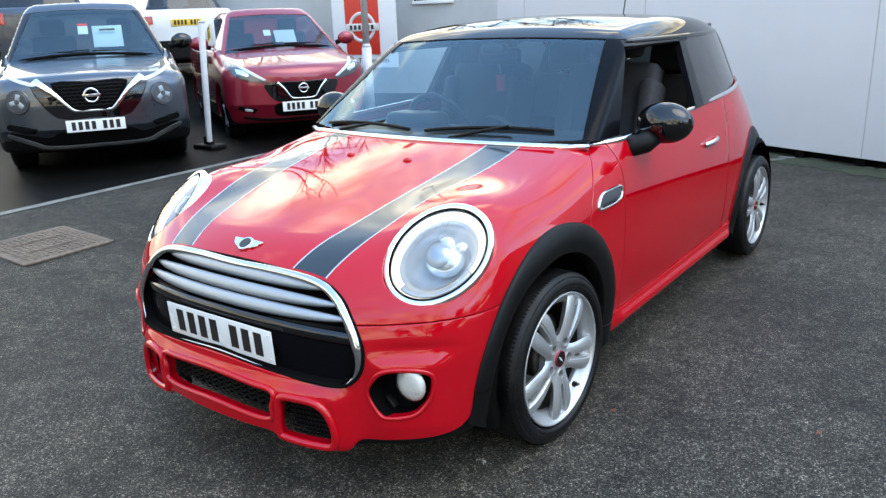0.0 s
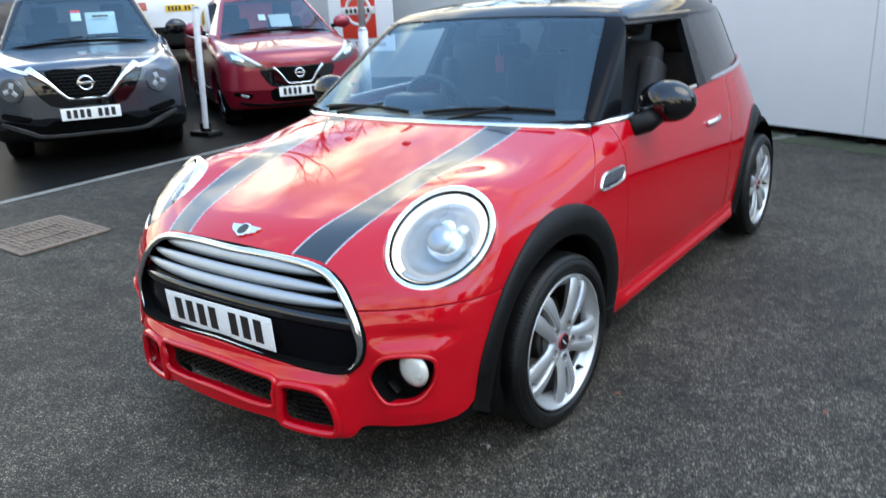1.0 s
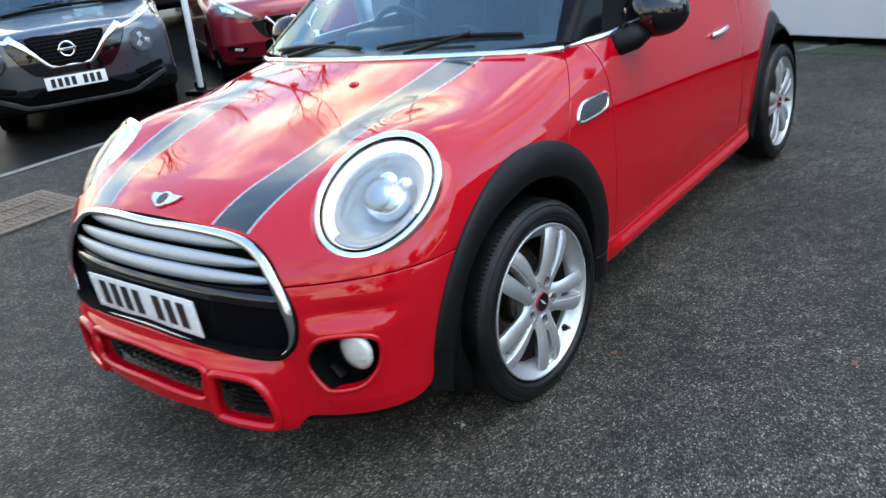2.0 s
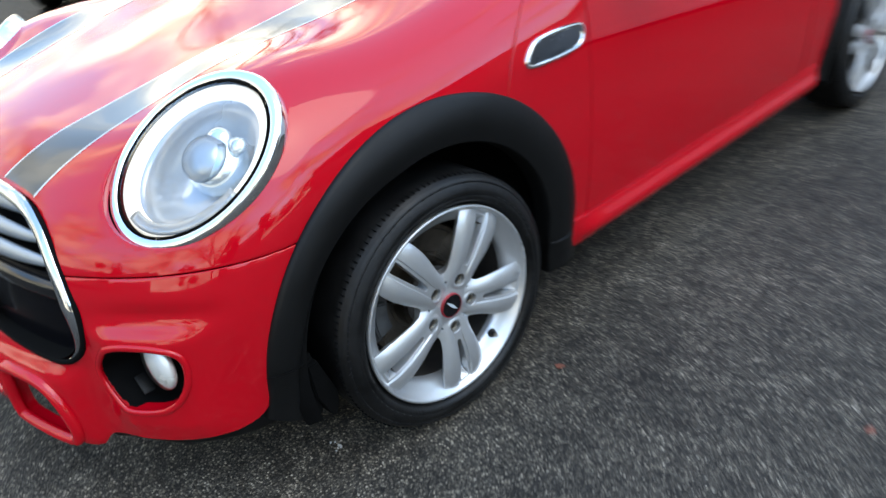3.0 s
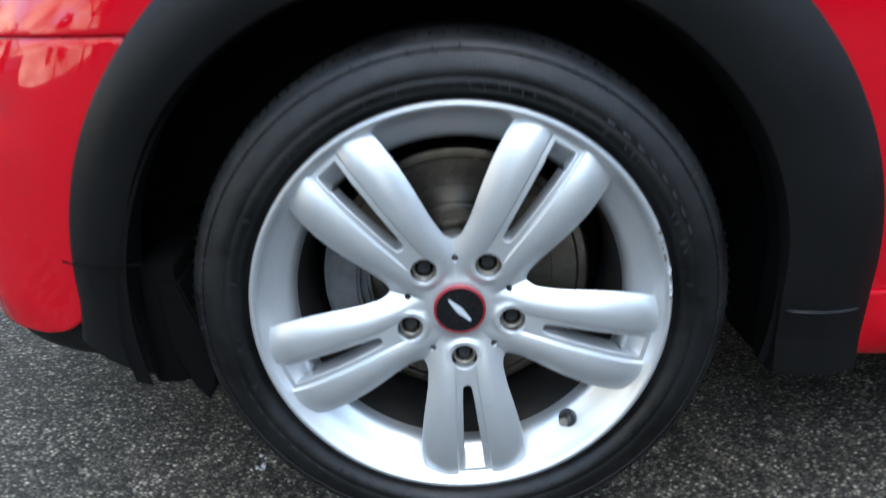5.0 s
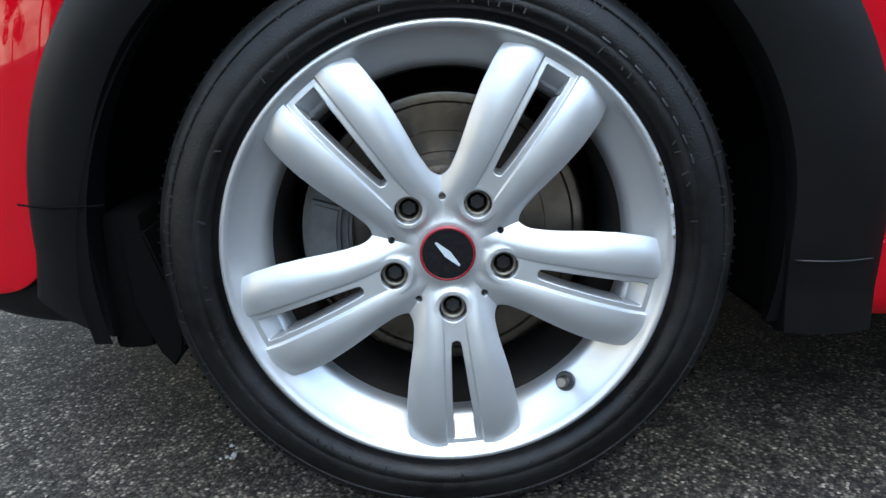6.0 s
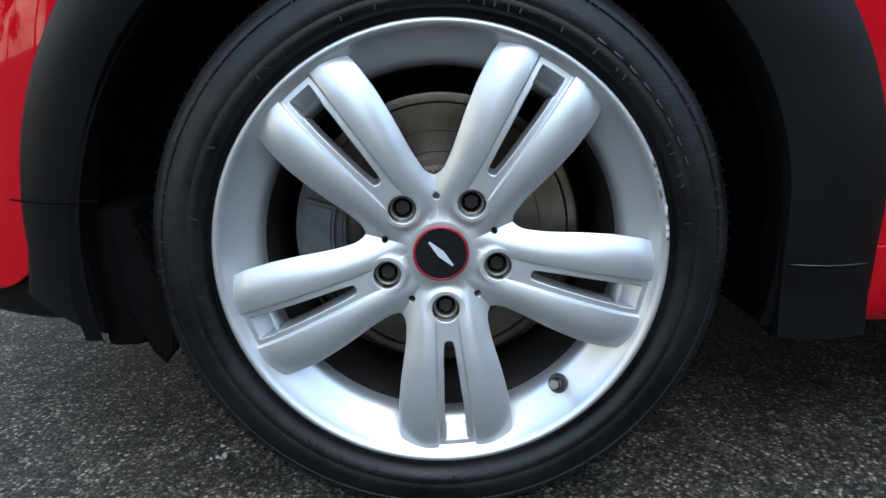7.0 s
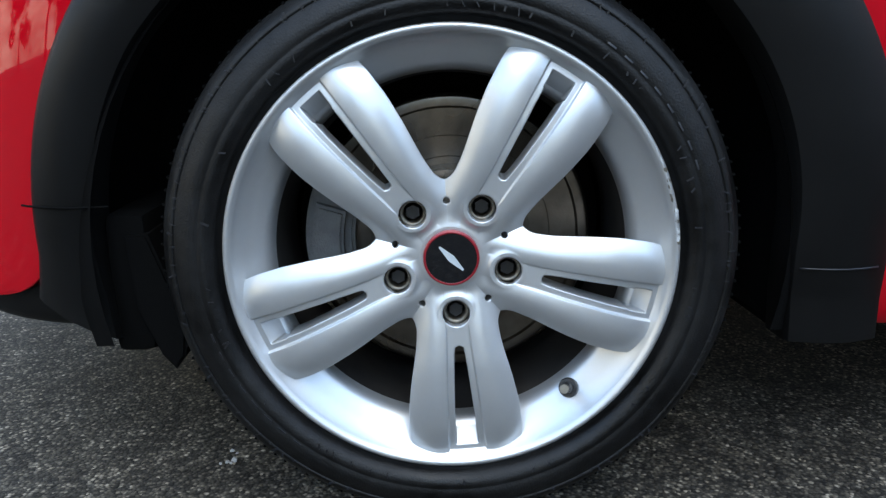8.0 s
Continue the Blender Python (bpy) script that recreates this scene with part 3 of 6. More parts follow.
def on_top(x, y, f=body_f):
    x, y = np.atleast_1d(np.asarray(x, float)), np.atleast_1d(np.asarray(y, float))
    return meet(f, np.stack([x, y, 0 * x + 1.6], 1), np.stack([x, y, 0 * x + 0.4], 1))


skin = shell(body_f, -0.15, 2.55, 0.52, 96, np.r_[np.arange(-0.15, 0.62, 0.011), np.arange(0.62, 2.56, 0.03)], 26, 500)
skin_front = (skin[0], skin[1][(skin[0][skin[1]][:, :, 1] < 0.75).any(1)])
skin_left = (skin[0], skin[1][(skin[0][skin[1]][:, :, 0] > 0.25).all(1)])
cabin_skin = shell(cabin_f, 1.1, 2.4, 1.05, 100, np.arange(1.1, 2.41, 0.03), 30, 420)

HUB = (0.0, 0.303)           # front axle, y and z
BASE = 2.495
ARCH_IN, ARCH_OUT, ARCH_DY = 0.362, 0.466, 0.012
ARCH_FRONT = ARCH_OUT - 0.012    # the trim is narrower ahead of the axle
LAMP_C = np.array([0.6436, -0.4013, 0.7556])
_el, _az, _ro = radians(45.2), radians(29.0), radians(52.3)
LAMP_N = np.array([math.cos(_el) * math.sin(_az), -math.cos(_el) * math.cos(_az), math.sin(_el)])
_u = np.cross((0, 0, 1), LAMP_N)
_u /= np.linalg.norm(_u)
_v = np.cross(LAMP_N, _u)
LAMP_U, LAMP_V = math.cos(_ro) * _u + math.sin(_ro) * _v, math.cos(_ro) * _v - math.sin(_ro) * _u
LAMP_RU, LAMP_RV = 0.193, 0.147


def lamp_q(V):
    """Elliptic radius round the headlamp's axis: 1 on the outer edge of its ring."""
    P = np.column_stack([np.abs(V[:, 0]), V[:, 1], V[:, 2]]) - LAMP_C
    q = np.hypot(P @ LAMP_U / LAMP_RU, P @ LAMP_V / LAMP_RV)
    return np.where(V[:, 1] > 0.1, 9.0, q)


GRILLE = smooth_loop([(0, 0.708), (0.22, 0.704), (0.375, 0.690), (0.455, 0.655), (0.505, 0.600), (0.542, 0.530), (0.545, 0.470), (0.520, 0.425), (0.470, 0.406), (0.30, 0.412), (0, 0.428),
                      (-0.30, 0.412), (-0.470, 0.406), (-0.520, 0.425), (-0.545, 0.470), (-0.542, 0.530), (-0.505, 0.600), (-0.455, 0.655), (-0.375, 0.690), (-0.22, 0.704)], 6)
FOG = smooth_loop([(0.556, 0.385), (0.580, 0.435), (0.620, 0.463), (0.696, 0.463), (0.727, 0.440), (0.720, 0.370), (0.684, 0.323), (0.625, 0.311), (0.590, 0.325)], 6)
MID_AIR = smooth_loop([(-0.19, 0.372), (0, 0.380), (0.19, 0.372), (0.272, 0.362), (0.268, 0.315), (0.245, 0.266), (0, 0.274), (-0.245, 0.266), (-0.268, 0.315), (-0.272, 0.362)], 6)
SIDE_AIR = smooth_loop([(0.300, 0.350), (0.37, 0.356), (0.425, 0.348), (0.455, 0.320), (0.472, 0.270), (0.470, 0.222), (0.440, 0.207), (0.31, 0.216), (0.285, 0.235), (0.290, 0.300)], 6)


def seam_z(V):
    """The line where bonnet and bumper meet."""
    return 0.588 + 0.05 * (np.abs(V[:, 0]) - 0.527)


def wing_y(V):
    """The line where the bonnet's flank ends."""
    return 0.245 + 3.4 * pos(V[:, 2] - 0.69) ** 2


def cowl_y(x):
    return 0.275 + 0.345 * x * x


def belt_z(y):
    return 0.952 + 0.034 * (y - 0.45) + 0.012 * np.clip((y - 0.45) / 0.3, 0, 1)


def arch_r(V, y0=HUB[0]):
    """Distance from an axle, with the arch drawn straight down below it."""
    dz = V[:, 2] - HUB[1]
    return np.hypot(V[:, 1] - y0 - ARCH_DY, np.where(dz < 0, dz * 0.15, dz))


def outside(poly, plane="xz", gap=0.0, fold=True):
    def d(V):
        u = np.abs(V[:, 0]) if fold else V[:, 0]
        s = poly_sdf(u, V[:, 2], poly)
        return np.where(V[:, 1] > 0.0, 1.0, s) - gap
    return d


GAP = 0.0022
mini = empty("hatchback", None, "red three-door hatchback with black roof and bonnet stripes", "car")


def add(name, m, material, parent=mini, label=""):
    V, F, N = m
    return part(name, mesh_np(name, V, F, N), material, parent, label)


# bonnet, with holes for grille and lamps
bonnet_tests = [lambda V: V[:, 2] - seam_z(V) - GAP, lambda V: wing_y(V) - V[:, 1] - GAP, lambda V: cowl_y(V[:, 0]) - V[:, 1],
                outside(GRILLE, gap=0.004, fold=False), lambda V: (lamp_q(V) - 0.985) * 0.16, lambda V: arch_r(V) - ARCH_FRONT + 0.01]
bonnet = add("bonnet", panel(skin_front, body_f, bonnet_tests, 0.014), M_RED)


def stripe(lo, hi, material, name, lift, y0=-9.0):
    """A band along the bonnet between two lines that spread towards the windscreen."""
    def rel(V):
        dy = pos(V[:, 1] + 0.64)
        return np.abs(V[:, 0]) - (0.25 * dy - 0.14 * dy * dy)
    for s in (1, -1):
        tests = [lambda V: s * V[:, 0], lambda V: rel(V) - lo, lambda V: hi - rel(V), lambda V: cowl_y(V[:, 0]) - V[:, 1] - 0.004,
                 outside(GRILLE, gap=0.009, fold=False), lambda V: V[:, 2] - 0.66]
        V, F = cut(*skin_front, tests)
        N = gradient(body_f, V)
        part(name, mesh_np(name, V + N * lift, F, N), material, bonnet)


stripe(0.250, 0.372, M_STRIPE, "bonnet_stripe", 0.0006)
stripe(0.245, 0.250, M_PINSTRIPE, "pinstripe", 0.0008)
stripe(0.372, 0.377, M_PINSTRIPE, "pinstripe", 0.0008)

# bumper
def low_edge(V):
    """Its lower edge: a bar in the middle, two deeper pods, then the black lip."""
    a = np.abs(V[:, 0])
    step = lambda c: 1 / (1 + np.exp(np.clip((c - a) / 0.008, -40, 40)))
    return 0.226 - 0.040 * step(0.278) + 0.048 * step(0.512) + 0.05 * pos(a - 0.55)


def red_edge(V):
    """Above zero in the painted part, whose lower rear corner is rounded."""
    return -smax(low_edge(V) - V[:, 2], ARCH_FRONT - 0.015 - arch_r(V), 0.10)


bumper_tests = [lambda V: seam_z(V) - V[:, 2] - GAP, outside(GRILLE, gap=0.003, fold=False), outside(FOG), outside(MID_AIR, fold=False), outside(SIDE_AIR),
                lambda V: red_edge(V), lambda V: 0.2 - V[:, 1]]
bumper = add("front_bumper", panel(skin_front, body_f, bumper_tests, 0.03), M_RED)
lip_tests = [lambda V: -red_edge(V) - 0.002, lambda V: -0.33 - V[:, 1], lambda V: np.abs(V[:, 0]) - 0.52, lambda V: 0.36 - V[:, 2], lambda V: arch_r(V) - ARCH_IN - 0.035]
for s_ in (1, -1):
    add("front_lip", panel(skin_front, body_f, lip_tests + [lambda V: s_ * V[:, 0]], 0.02, -0.012), M_TRIM, mini, "matt black plastic lip")


def rim_on_front(poly, w, h, material, name, parent, lift=0.0, inset=0.0):
    P = on_front(poly[:, 0], poly[:, 1])
    N = gradient(body_f, P)
    c = P.mean(0)
    if inset:
        P = P + (c - P) / np.linalg.norm(c - P, axis=1, keepdims=True) * inset
    return part(name, sweep(P + N * lift, N, half_round(w, h)), material, parent)


# the sports bumper's rounded frames round its air openings
rim_on_front(MID_AIR, 0.010, 0.012, M_RED, "intake_frame", bumper)
for s in (1, -1):
    rim_on_front(SIDE_AIR * (s, 1), 0.013, 0.014, M_RED, "intake_frame", bumper)
    rim_on_front(FOG * (s, 1), 0.007, 0.005, M_RED, "fog_frame", bumper)


def inset_sheet(poly, depth, name, material, parent, step=0.012):
    """A sheet that closes an opening some way behind the skin."""
    lo, hi = poly.min(0) - 0.03, poly.max(0) + 0.03
    xs, zs = np.arange(lo[0], hi[0] + step, step), np.arange(lo[1], hi[1] + step, step)
    X, Z = np.meshgrid(xs, zs, indexing="ij")
    P = on_front(X.ravel(), Z.ravel())
    i = (np.arange(len(xs) - 1)[:, None] * len(zs) + np.arange(len(zs) - 1)[None]).ravel()
    Q = np.stack([i, i + len(zs), i + len(zs) + 1, i + 1], 1)
    V, F = cut(P, Q, [lambda V: 0.02 - poly_sdf(V[:, 0], V[:, 2], poly)])
    V = V + np.array([0, depth, 0])
    return part(name, mesh_np(name, V, F), material, parent)


def air_mesh(poly, depth, parent, pitch=0.021):
    """Slanting black bars that cross behind an air opening."""
    inset_sheet(poly, depth + 0.03, "intake_back", M_DARK, parent)
    lo, hi = poly.min(0), poly.max(0)
    bms = []
    for z in np.arange(lo[1] + 0.006, hi[1], pitch * 0.8):
        xs = np.linspace(lo[0], hi[0], 60)
        keep = xs[poly_sdf(xs, np.full_like(xs, z), poly) < 0.01]
        if len(keep) > 3:
            P = on_front(keep, np.full_like(keep, z)) + np.array([0, depth, 0])
            P[:, 2] += 0.004 * np.sign(np.sin(np.arange(len(keep)) * 1.6))
            bms.append(sweep(P, np.tile((0, -1, 0), (len(P), 1)), round_bar(0.003, 6), closed=False))
    part("intake_mesh", join(*bms), M_TRIM, parent, "black honeycomb mesh")


air_mesh(MID_AIR, 0.055, bumper)
for s in (1, -1):
    air_mesh(SIDE_AIR * (s, 1), 0.055, bumper)
    inset_sheet(FOG * (s, 1), 0.085, "fog_recess", M_DARK, bumper)
    fp = on_front(FOG[:, 0] * s, FOG[:, 1])
    part("fog_well", bm_of(np.concatenate([fp + (0, 0.004, 0), fp + (0, 0.09, 0)]), [(k, (k + 1) % len(fp), len(fp) + (k + 1) % len(fp), len(fp) + k) for k in range(len(fp))]), M_DARK, bumper)
    c = on_front([s * 0.668], [0.410])[0] + (0, 0.008, 0)
    fog = part("fog_lamp", ball(0.052, c + (-s * 0.008, 0.022, 0), (1, 0.36, 1)), M_FOG, mini, "clear round fog lamp")
    fog.data.shade_smooth()
    part("lens", ball(0.0540, c + (-s * 0.008, 0.019, 0), (1, 0.42, 1)), M_LENS, fog).visible_shadow = False
    fin = box((0.042, 0.024, 0.008), (c[0] - s * 0.065, c[1] + 0.0, c[2] - 0.06), 0.004, rot=Matrix.Rotation(s * 0.7, 3, "Y"))
    part("fog_fin", fin, M_TRIM, fog)

# grille
N_ = gradient(body_f, on_front(GRILLE[:, 0], GRILLE[:, 1]))
gp = on_front(GRILLE[:, 0], GRILLE[:, 1])


def eased(A, n=7):
    """A closed run of points with its small kinks evened out."""
    return sum(np.roll(A, k, axis=0) for k in range(-n, n + 1)) / (2 * n + 1)


gp[:, 1] = eased(gp[:, 1])
N_ = eased(N_)
N_ /= np.linalg.norm(N_, axis=1, keepdims=True)
thick = lerp(GRILLE[:, 1], [0.415, 0.45, 0.53, 0.70], [0.14, 0.45, 1.0, 0.85])
centre = np.array([0, -0.7, 0.56])
inward = centre - gp
inward -= N_ * (inward * N_).sum(1, keepdims=True)
inward /= np.linalg.norm(inward, axis=1, keepdims=True)
grille = part("grille_surround", sweep(gp + inward * 0.014 * thick[:, None], N_, half_round(0.0155, 0.011), scale=thick), M_CHROME_DARK, mini, "chrome grille surround")
inset_sheet(GRILLE * (0.985, 1), 0.075, "grille_back", M_DARK, grille)
gw = gp + inward * 0.012
part("grille_wall", bm_of(np.concatenate([gw, gw + (0, 0.085, 0)]), [(k, (k + 1) % len(gw), len(gw) + (k + 1) % len(gw), len(gw) + k) for k in range(len(gw))]), M_DARK, grille)
part("grille_gasket", sweep(gp - inward * 0.004, N_, half_round(0.006, 0.005)), M_DARK, grille)
for z, half in ((0.669, 0.390), (0.631, 0.450), (0.594, 0.492)):
    xs = np.linspace(-half, half, 41)
    P = on_front(xs, z + 0.010 * (1 - (xs / half) ** 2)) + np.array([0, 0.020, 0])
    taper = np.sqrt(np.clip(1 - np.abs(xs / half) ** 3.0, 0.02, 1))
    N2 = np.tile((0, -0.93, 0.37), (41, 1))
    part("grille_slat", sweep(P, N2, [(-0.0205, -0.001), (-0.014, 0.005), (-0.004, 0.0075), (0.006, 0.0075), (0.015, 0.005), (0.0205, -0.001), (0.008, -0.008), (-0.008, -0.008)], closed=False, scale=taper), M_SLAT, grille, "satin silver slat")
xs = np.linspace(-0.525, 0.525, 41)
band = sweep(on_front(xs, 0.558 - 0.02 * (xs / 0.5) ** 2) + np.array([0, 0.026, 0]), np.tile((0, -1.0, 0.15), (41, 1)), [(-0.020, -0.01), (-0.019, 0.004), (-0.008, 0.010), (0.010, 0.010), (0.018, 0.004), (0.020, -0.01)], closed=False)
part("grille_band", band, M_BLACK_GLOSS, grille, "gloss black band")
LOWER = smooth_loop([(-0.53, 0.545), (0, 0.552), (0.53, 0.545), (0.545, 0.47), (0.52, 0.425), (0.47, 0.406), (0.30, 0.412), (0, 0.428), (-0.30, 0.412), (-0.47, 0.406), (-0.52, 0.425), (-0.545, 0.47)], 6)
inset_sheet(LOWER, 0.030, "grille_panel", M_PILLAR, grille)
number_plate(mini, pose(0, -0.744, 0.490, 3, 0, 0))

# badge on the bonnet: a disc with two plain wings
bp_ = on_top([0.0], [-0.594])[0]
bn = Vector(gradient(body_f, bp_[None])[0])
bm_m = Matrix.Translation(Vector(bp_) + bn * 0.002) @ Matrix.Rotation(math.atan2(-bn.y, bn.z), 4, "X")
wing = [(0.018, 0.022), (0.070, 0.020), (0.062, 0.010), (0.058, 0.002), (0.048, -0.006), (0.036, -0.013), (0.018, -0.016)]
wings = join(prism(wing, 0, 0.004, 0.001), prism([(-x, y) for x, y in reversed(wing)], 0, 0.004, 0.001))
badge = part("badge", moved(join(wings, tube((0, 0, 0), (0, 0, 0.007), 0.029, 0.027, 32)), bm_m), M_CHROME, bonnet, "chrome winged badge")
part("badge_disc", moved(tube((0, 0, 0.006), (0, 0, 0.008), 0.021, 0.021, 32), bm_m), M_INK, badge)
# washer jets
for s in (1, -1):
    for x, y, sc, material in ((0.145, 0.085, 0.010, M_TRIM),):
        c = on_top([s * x], [y])[0]
        part("washer_jet", moved(ball(0.017, (0, 0, 0), (1.2, 0.9, 0.6), 16, 10), Matrix.Translation(c)), M_RED, bonnet)

# headlamps
def lamp_disc(q, lift, dome=0.0):
    """Points of the headlamp's ellipse at radius q, pushed out along its axis."""
    a = np.linspace(0, 2 * np.pi, 96, endpoint=False)
    return LAMP_C + q * (np.outer(np.cos(a) * LAMP_RU, LAMP_U) + np.outer(np.sin(a) * LAMP_RV, LAMP_V)) + LAMP_N * lift


def lamp_rings(steps):
    """A turned shape: (radius, height) steps round the lamp's axis."""
    rows = [lamp_disc(q, h) for q, h in steps]
    V, F = np.concatenate(rows), []
    for k in range(len(rows) - 1):
        for i in range(96):
            j = (i + 1) % 96
            F.append((k * 96 + i, k * 96 + j, (k + 1) * 96 + j, (k + 1) * 96 + i))
    return V, F


def lamp_piece(name, steps, material, parent, s, label=""):
    V, F = lamp_rings(steps)
    if s < 0:
        V, F = V * (-1, 1, 1), [tuple(reversed(f)) for f in F]
    return part(name, bm_of(V, F), material, parent, label)


for s in (1, -1):
    ring = lamp_piece("headlamp", [(1.0, -0.05), (1.005, 0.0), (0.985, 0.007), (0.95, 0.010), (0.90, 0.010), (0.87, 0.006), (0.862, -0.02), (0.862, -0.06)], M_CHROME, mini, s, "round headlamp with chrome ring")
    lamp_piece("gasket", [(0.868, 0.006), (0.864, 0.010), (0.856, 0.010), (0.850, -0.02)], M_DARK, ring, s)
    lamp_piece("light_guide", [(0.855, -0.006), (0.835, 0.001), (0.80, 0.004), (0.755, 0.002), (0.715, -0.010), (0.69, -0.03)], M_LAMP_DRL, ring, s, "white daytime light ring")
    lamp_piece("reflector", [(0.73, -0.016), (0.66, -0.018), (0.60, -0.030), (0.52, -0.055), (0.40, -0.075), (0.25, -0.085), (0.001, -0.088)], M_LAMP_GREY, ring, s)
    lamp_piece("lens", [(0.852, 0.008), (0.80, 0.014), (0.68, 0.022), (0.5, 0.030), (0.3, 0.035), (0.15, 0.037), (0.001, 0.0375)], M_LENS, ring, s, "clear lens").visible_shadow = False
    for du, dv, r, d, sz, material, nm in ((0.018, -0.004, 0.062, -0.055, 0.7, M_LAMP_IN, "projector_shroud"), (0.012, 0.004, 0.048, -0.026, 0.55, M_DARKLENS, "projector_lens"), (0.010, 0.006, 0.046, -0.030, 0.5, M_LAMP_WHITE, "projector"),
                                           (0.070, -0.030, 0.018, -0.024, 0.7, M_LAMP_IN, "side_light"), (0.052, 0.016, 0.028, -0.030, 0.6, M_CHROME, "projector_fin")):
        p = LAMP_C + LAMP_U * du + LAMP_V * dv + LAMP_N * d
        p[0] *= s
        nn = LAMP_N * (s, 1, 1)
        bm = ball(r, (0, 0, 0), (1, 1, sz), 24, 12)
        part(nm, moved(bm, Matrix.Translation(p) @ Vector(nn).to_track_quat("Z", "Y").to_matrix().to_4x4()), material, ring)
    # the grey turn signal at the foot of the ring
    a = np.linspace(radians(175), radians(275), 24)
    P = LAMP_C + np.outer(np.cos(a) * LAMP_RU, LAMP_U) * 0.765 + np.outer(np.sin(a) * LAMP_RV, LAMP_V) * 0.765 + LAMP_N * 0.002
    part("turn_signal", sweep(P * (s, 1, 1), np.tile(LAMP_N * (s, 1, 1), (24, 1)), half_round(0.011, 0.005), closed=False), M_LAMP_GREY, ring)

# flanks: the panel behind the wheel, the door, the rear quarter, the sill
SILL_Z = 0.298
def sill_line(V):
    return SILL_Z + 0.012 * (V[:, 1] - 0.5)


def both(name, tests, material, depth=0.012, lift=0.0, label="", f=body_f, sk=None):
    m = panel(sk or skin_left, f, tests, depth, lift)
    return [add(name, q, material, mini, label) for q in (m, mirror_x(m))]


DOOR_A, DOOR_B = 0.547, 1.868
both("scuttle_panel", [lambda V: V[:, 1] - wing_y(V) - GAP, lambda V: DOOR_A - V[:, 1] - GAP, lambda V: belt_z(V[:, 1]) - V[:, 2], lambda V: arch_r(V) - ARCH_OUT + 0.015, lambda V: V[:, 2] - sill_line(V)], M_RED)
doors = both("door", [lambda V: V[:, 1] - DOOR_A - GAP, lambda V: DOOR_B - V[:, 1] - GAP, lambda V: belt_z(V[:, 1]) - V[:, 2], lambda V: V[:, 2] - sill_line(V) - GAP, lambda V: arch_r(V, BASE) - ARCH_OUT + 0.015], M_RED)
both("rear_quarter", [lambda V: V[:, 1] - DOOR_B - GAP, lambda V: belt_z(V[:, 1]) - V[:, 2], lambda V: V[:, 2] - 0.25, lambda V: arch_r(V, BASE) - ARCH_OUT + 0.015], M_RED, sk=(skin[0], skin[1][(skin[0][skin[1]][:, :, 0] > -0.001).all(1)]))
both("sill", [lambda V: sill_line(V) - V[:, 2] - GAP, lambda V: V[:, 1] - 0.475, lambda V: 2.02 - V[:, 1], lambda V: V[:, 2] - 0.205, lambda V: arch_r(V, BASE) - ARCH_OUT + 0.01], M_RED, 0.03, 0.006)


# wheel arches: broad matt trims, domed across
def arch(y0, s):
    a = np.radians(np.linspace(-128, 128, 110))
    rows = []
    prof = [(0.0, -0.035), (0.0, 0.004), (0.04, 0.012), (0.3, 0.021), (0.6, 0.022), (0.9, 0.013), (0.985, 0.008), (1.0, 0.003), (1.0, -0.012)]
    V = []
    for t, out in prof:
        lean = 0.024 * np.clip(-np.sin(a) * 1.8 - 0.5, 0, 1) * (1 - 0.75 * np.clip((np.abs(a) - np.pi / 2) / radians(38), 0, 1))
        r = ARCH_IN + lean * (1 - t) + t * (ARCH_OUT + np.interp(np.sin(a), [-1, -0.3, 0.3, 1], [-0.012, -0.008, 0, 0.009]) - ARCH_IN)
        y, z = r * np.sin(a), r * np.cos(a)
        # below the axle the trim runs straight down, to a foot whose front edge rises with the lip
        down = np.clip((np.abs(a) - np.pi / 2) / radians(38), 0, 1)
        y = np.where(down > 0, np.sign(a) * (r + 0.010 * down), y) + ARCH_DY
        foot = np.where(y < 0, 0.190 + 0.55 * pos(-0.345 - y), 0.188)
        zz = np.where(down > 0, HUB[1] + (foot - HUB[1]) * down, HUB[1] + z)
        P = on_side(np.clip(y0 + y, -0.60, 2.95), np.maximum(zz, 0.24))
        P[:, 1], P[:, 2] = y0 + y, zz
        P[:, 0] += out - 0.06 * pos(0.24 - P[:, 2])
        V.append(P)
    n, V = len(a), np.concatenate(V)
    F = [(k * n + i, k * n + i + 1, (k + 1) * n + i + 1, (k + 1) * n + i) for k in range(len(prof) - 1) for i in range(n - 1)]
    if s < 0:
        V = V * (-1, 1, 1)
    bm = bm_of(V, F)
    return sharp(bm, 40)


for y0 in (0.0, BASE):
    for s in (1, -1):
        trim = part("wheel_arch", arch(y0, s), M_TRIM, mini, "matt black plastic wheel arch")
        # seams near its two feet
        for ya, yb, z, material in ((-0.446, -0.352, 0.357, M_DARK), (0.385, 0.474, 0.278, M_LETTER)):
            q = on_side(y0 + np.linspace(ya, yb, 9), np.full(9, z)) + np.array([[0.0150 + 0.0085 * math.sin(math.pi * k / 8), 0, 0] for k in range(9)])
            part("arch_seam", sweep(q * (s, 1, 1), np.tile((s, 0, 0), (9, 1)), round_bar(0.0012, 6), closed=False), material, trim)
        # the liner: a dark tunnel over the wheel
        prof = [(0.30, -0.36), (0.385, -0.36), (0.40, -0.02), (0.372, 0.0)]
        V, F = revolve(prof, 72)
        V = V[:, [0, 1, 2]] * (s, 1, 1) + (s * 0.82, y0, HUB[1])
        keep = [f for f in F if min(V[i][2] for i in f) > 0.17]
        part("arch_liner", bm_of(V, keep), M_DARK, mini)
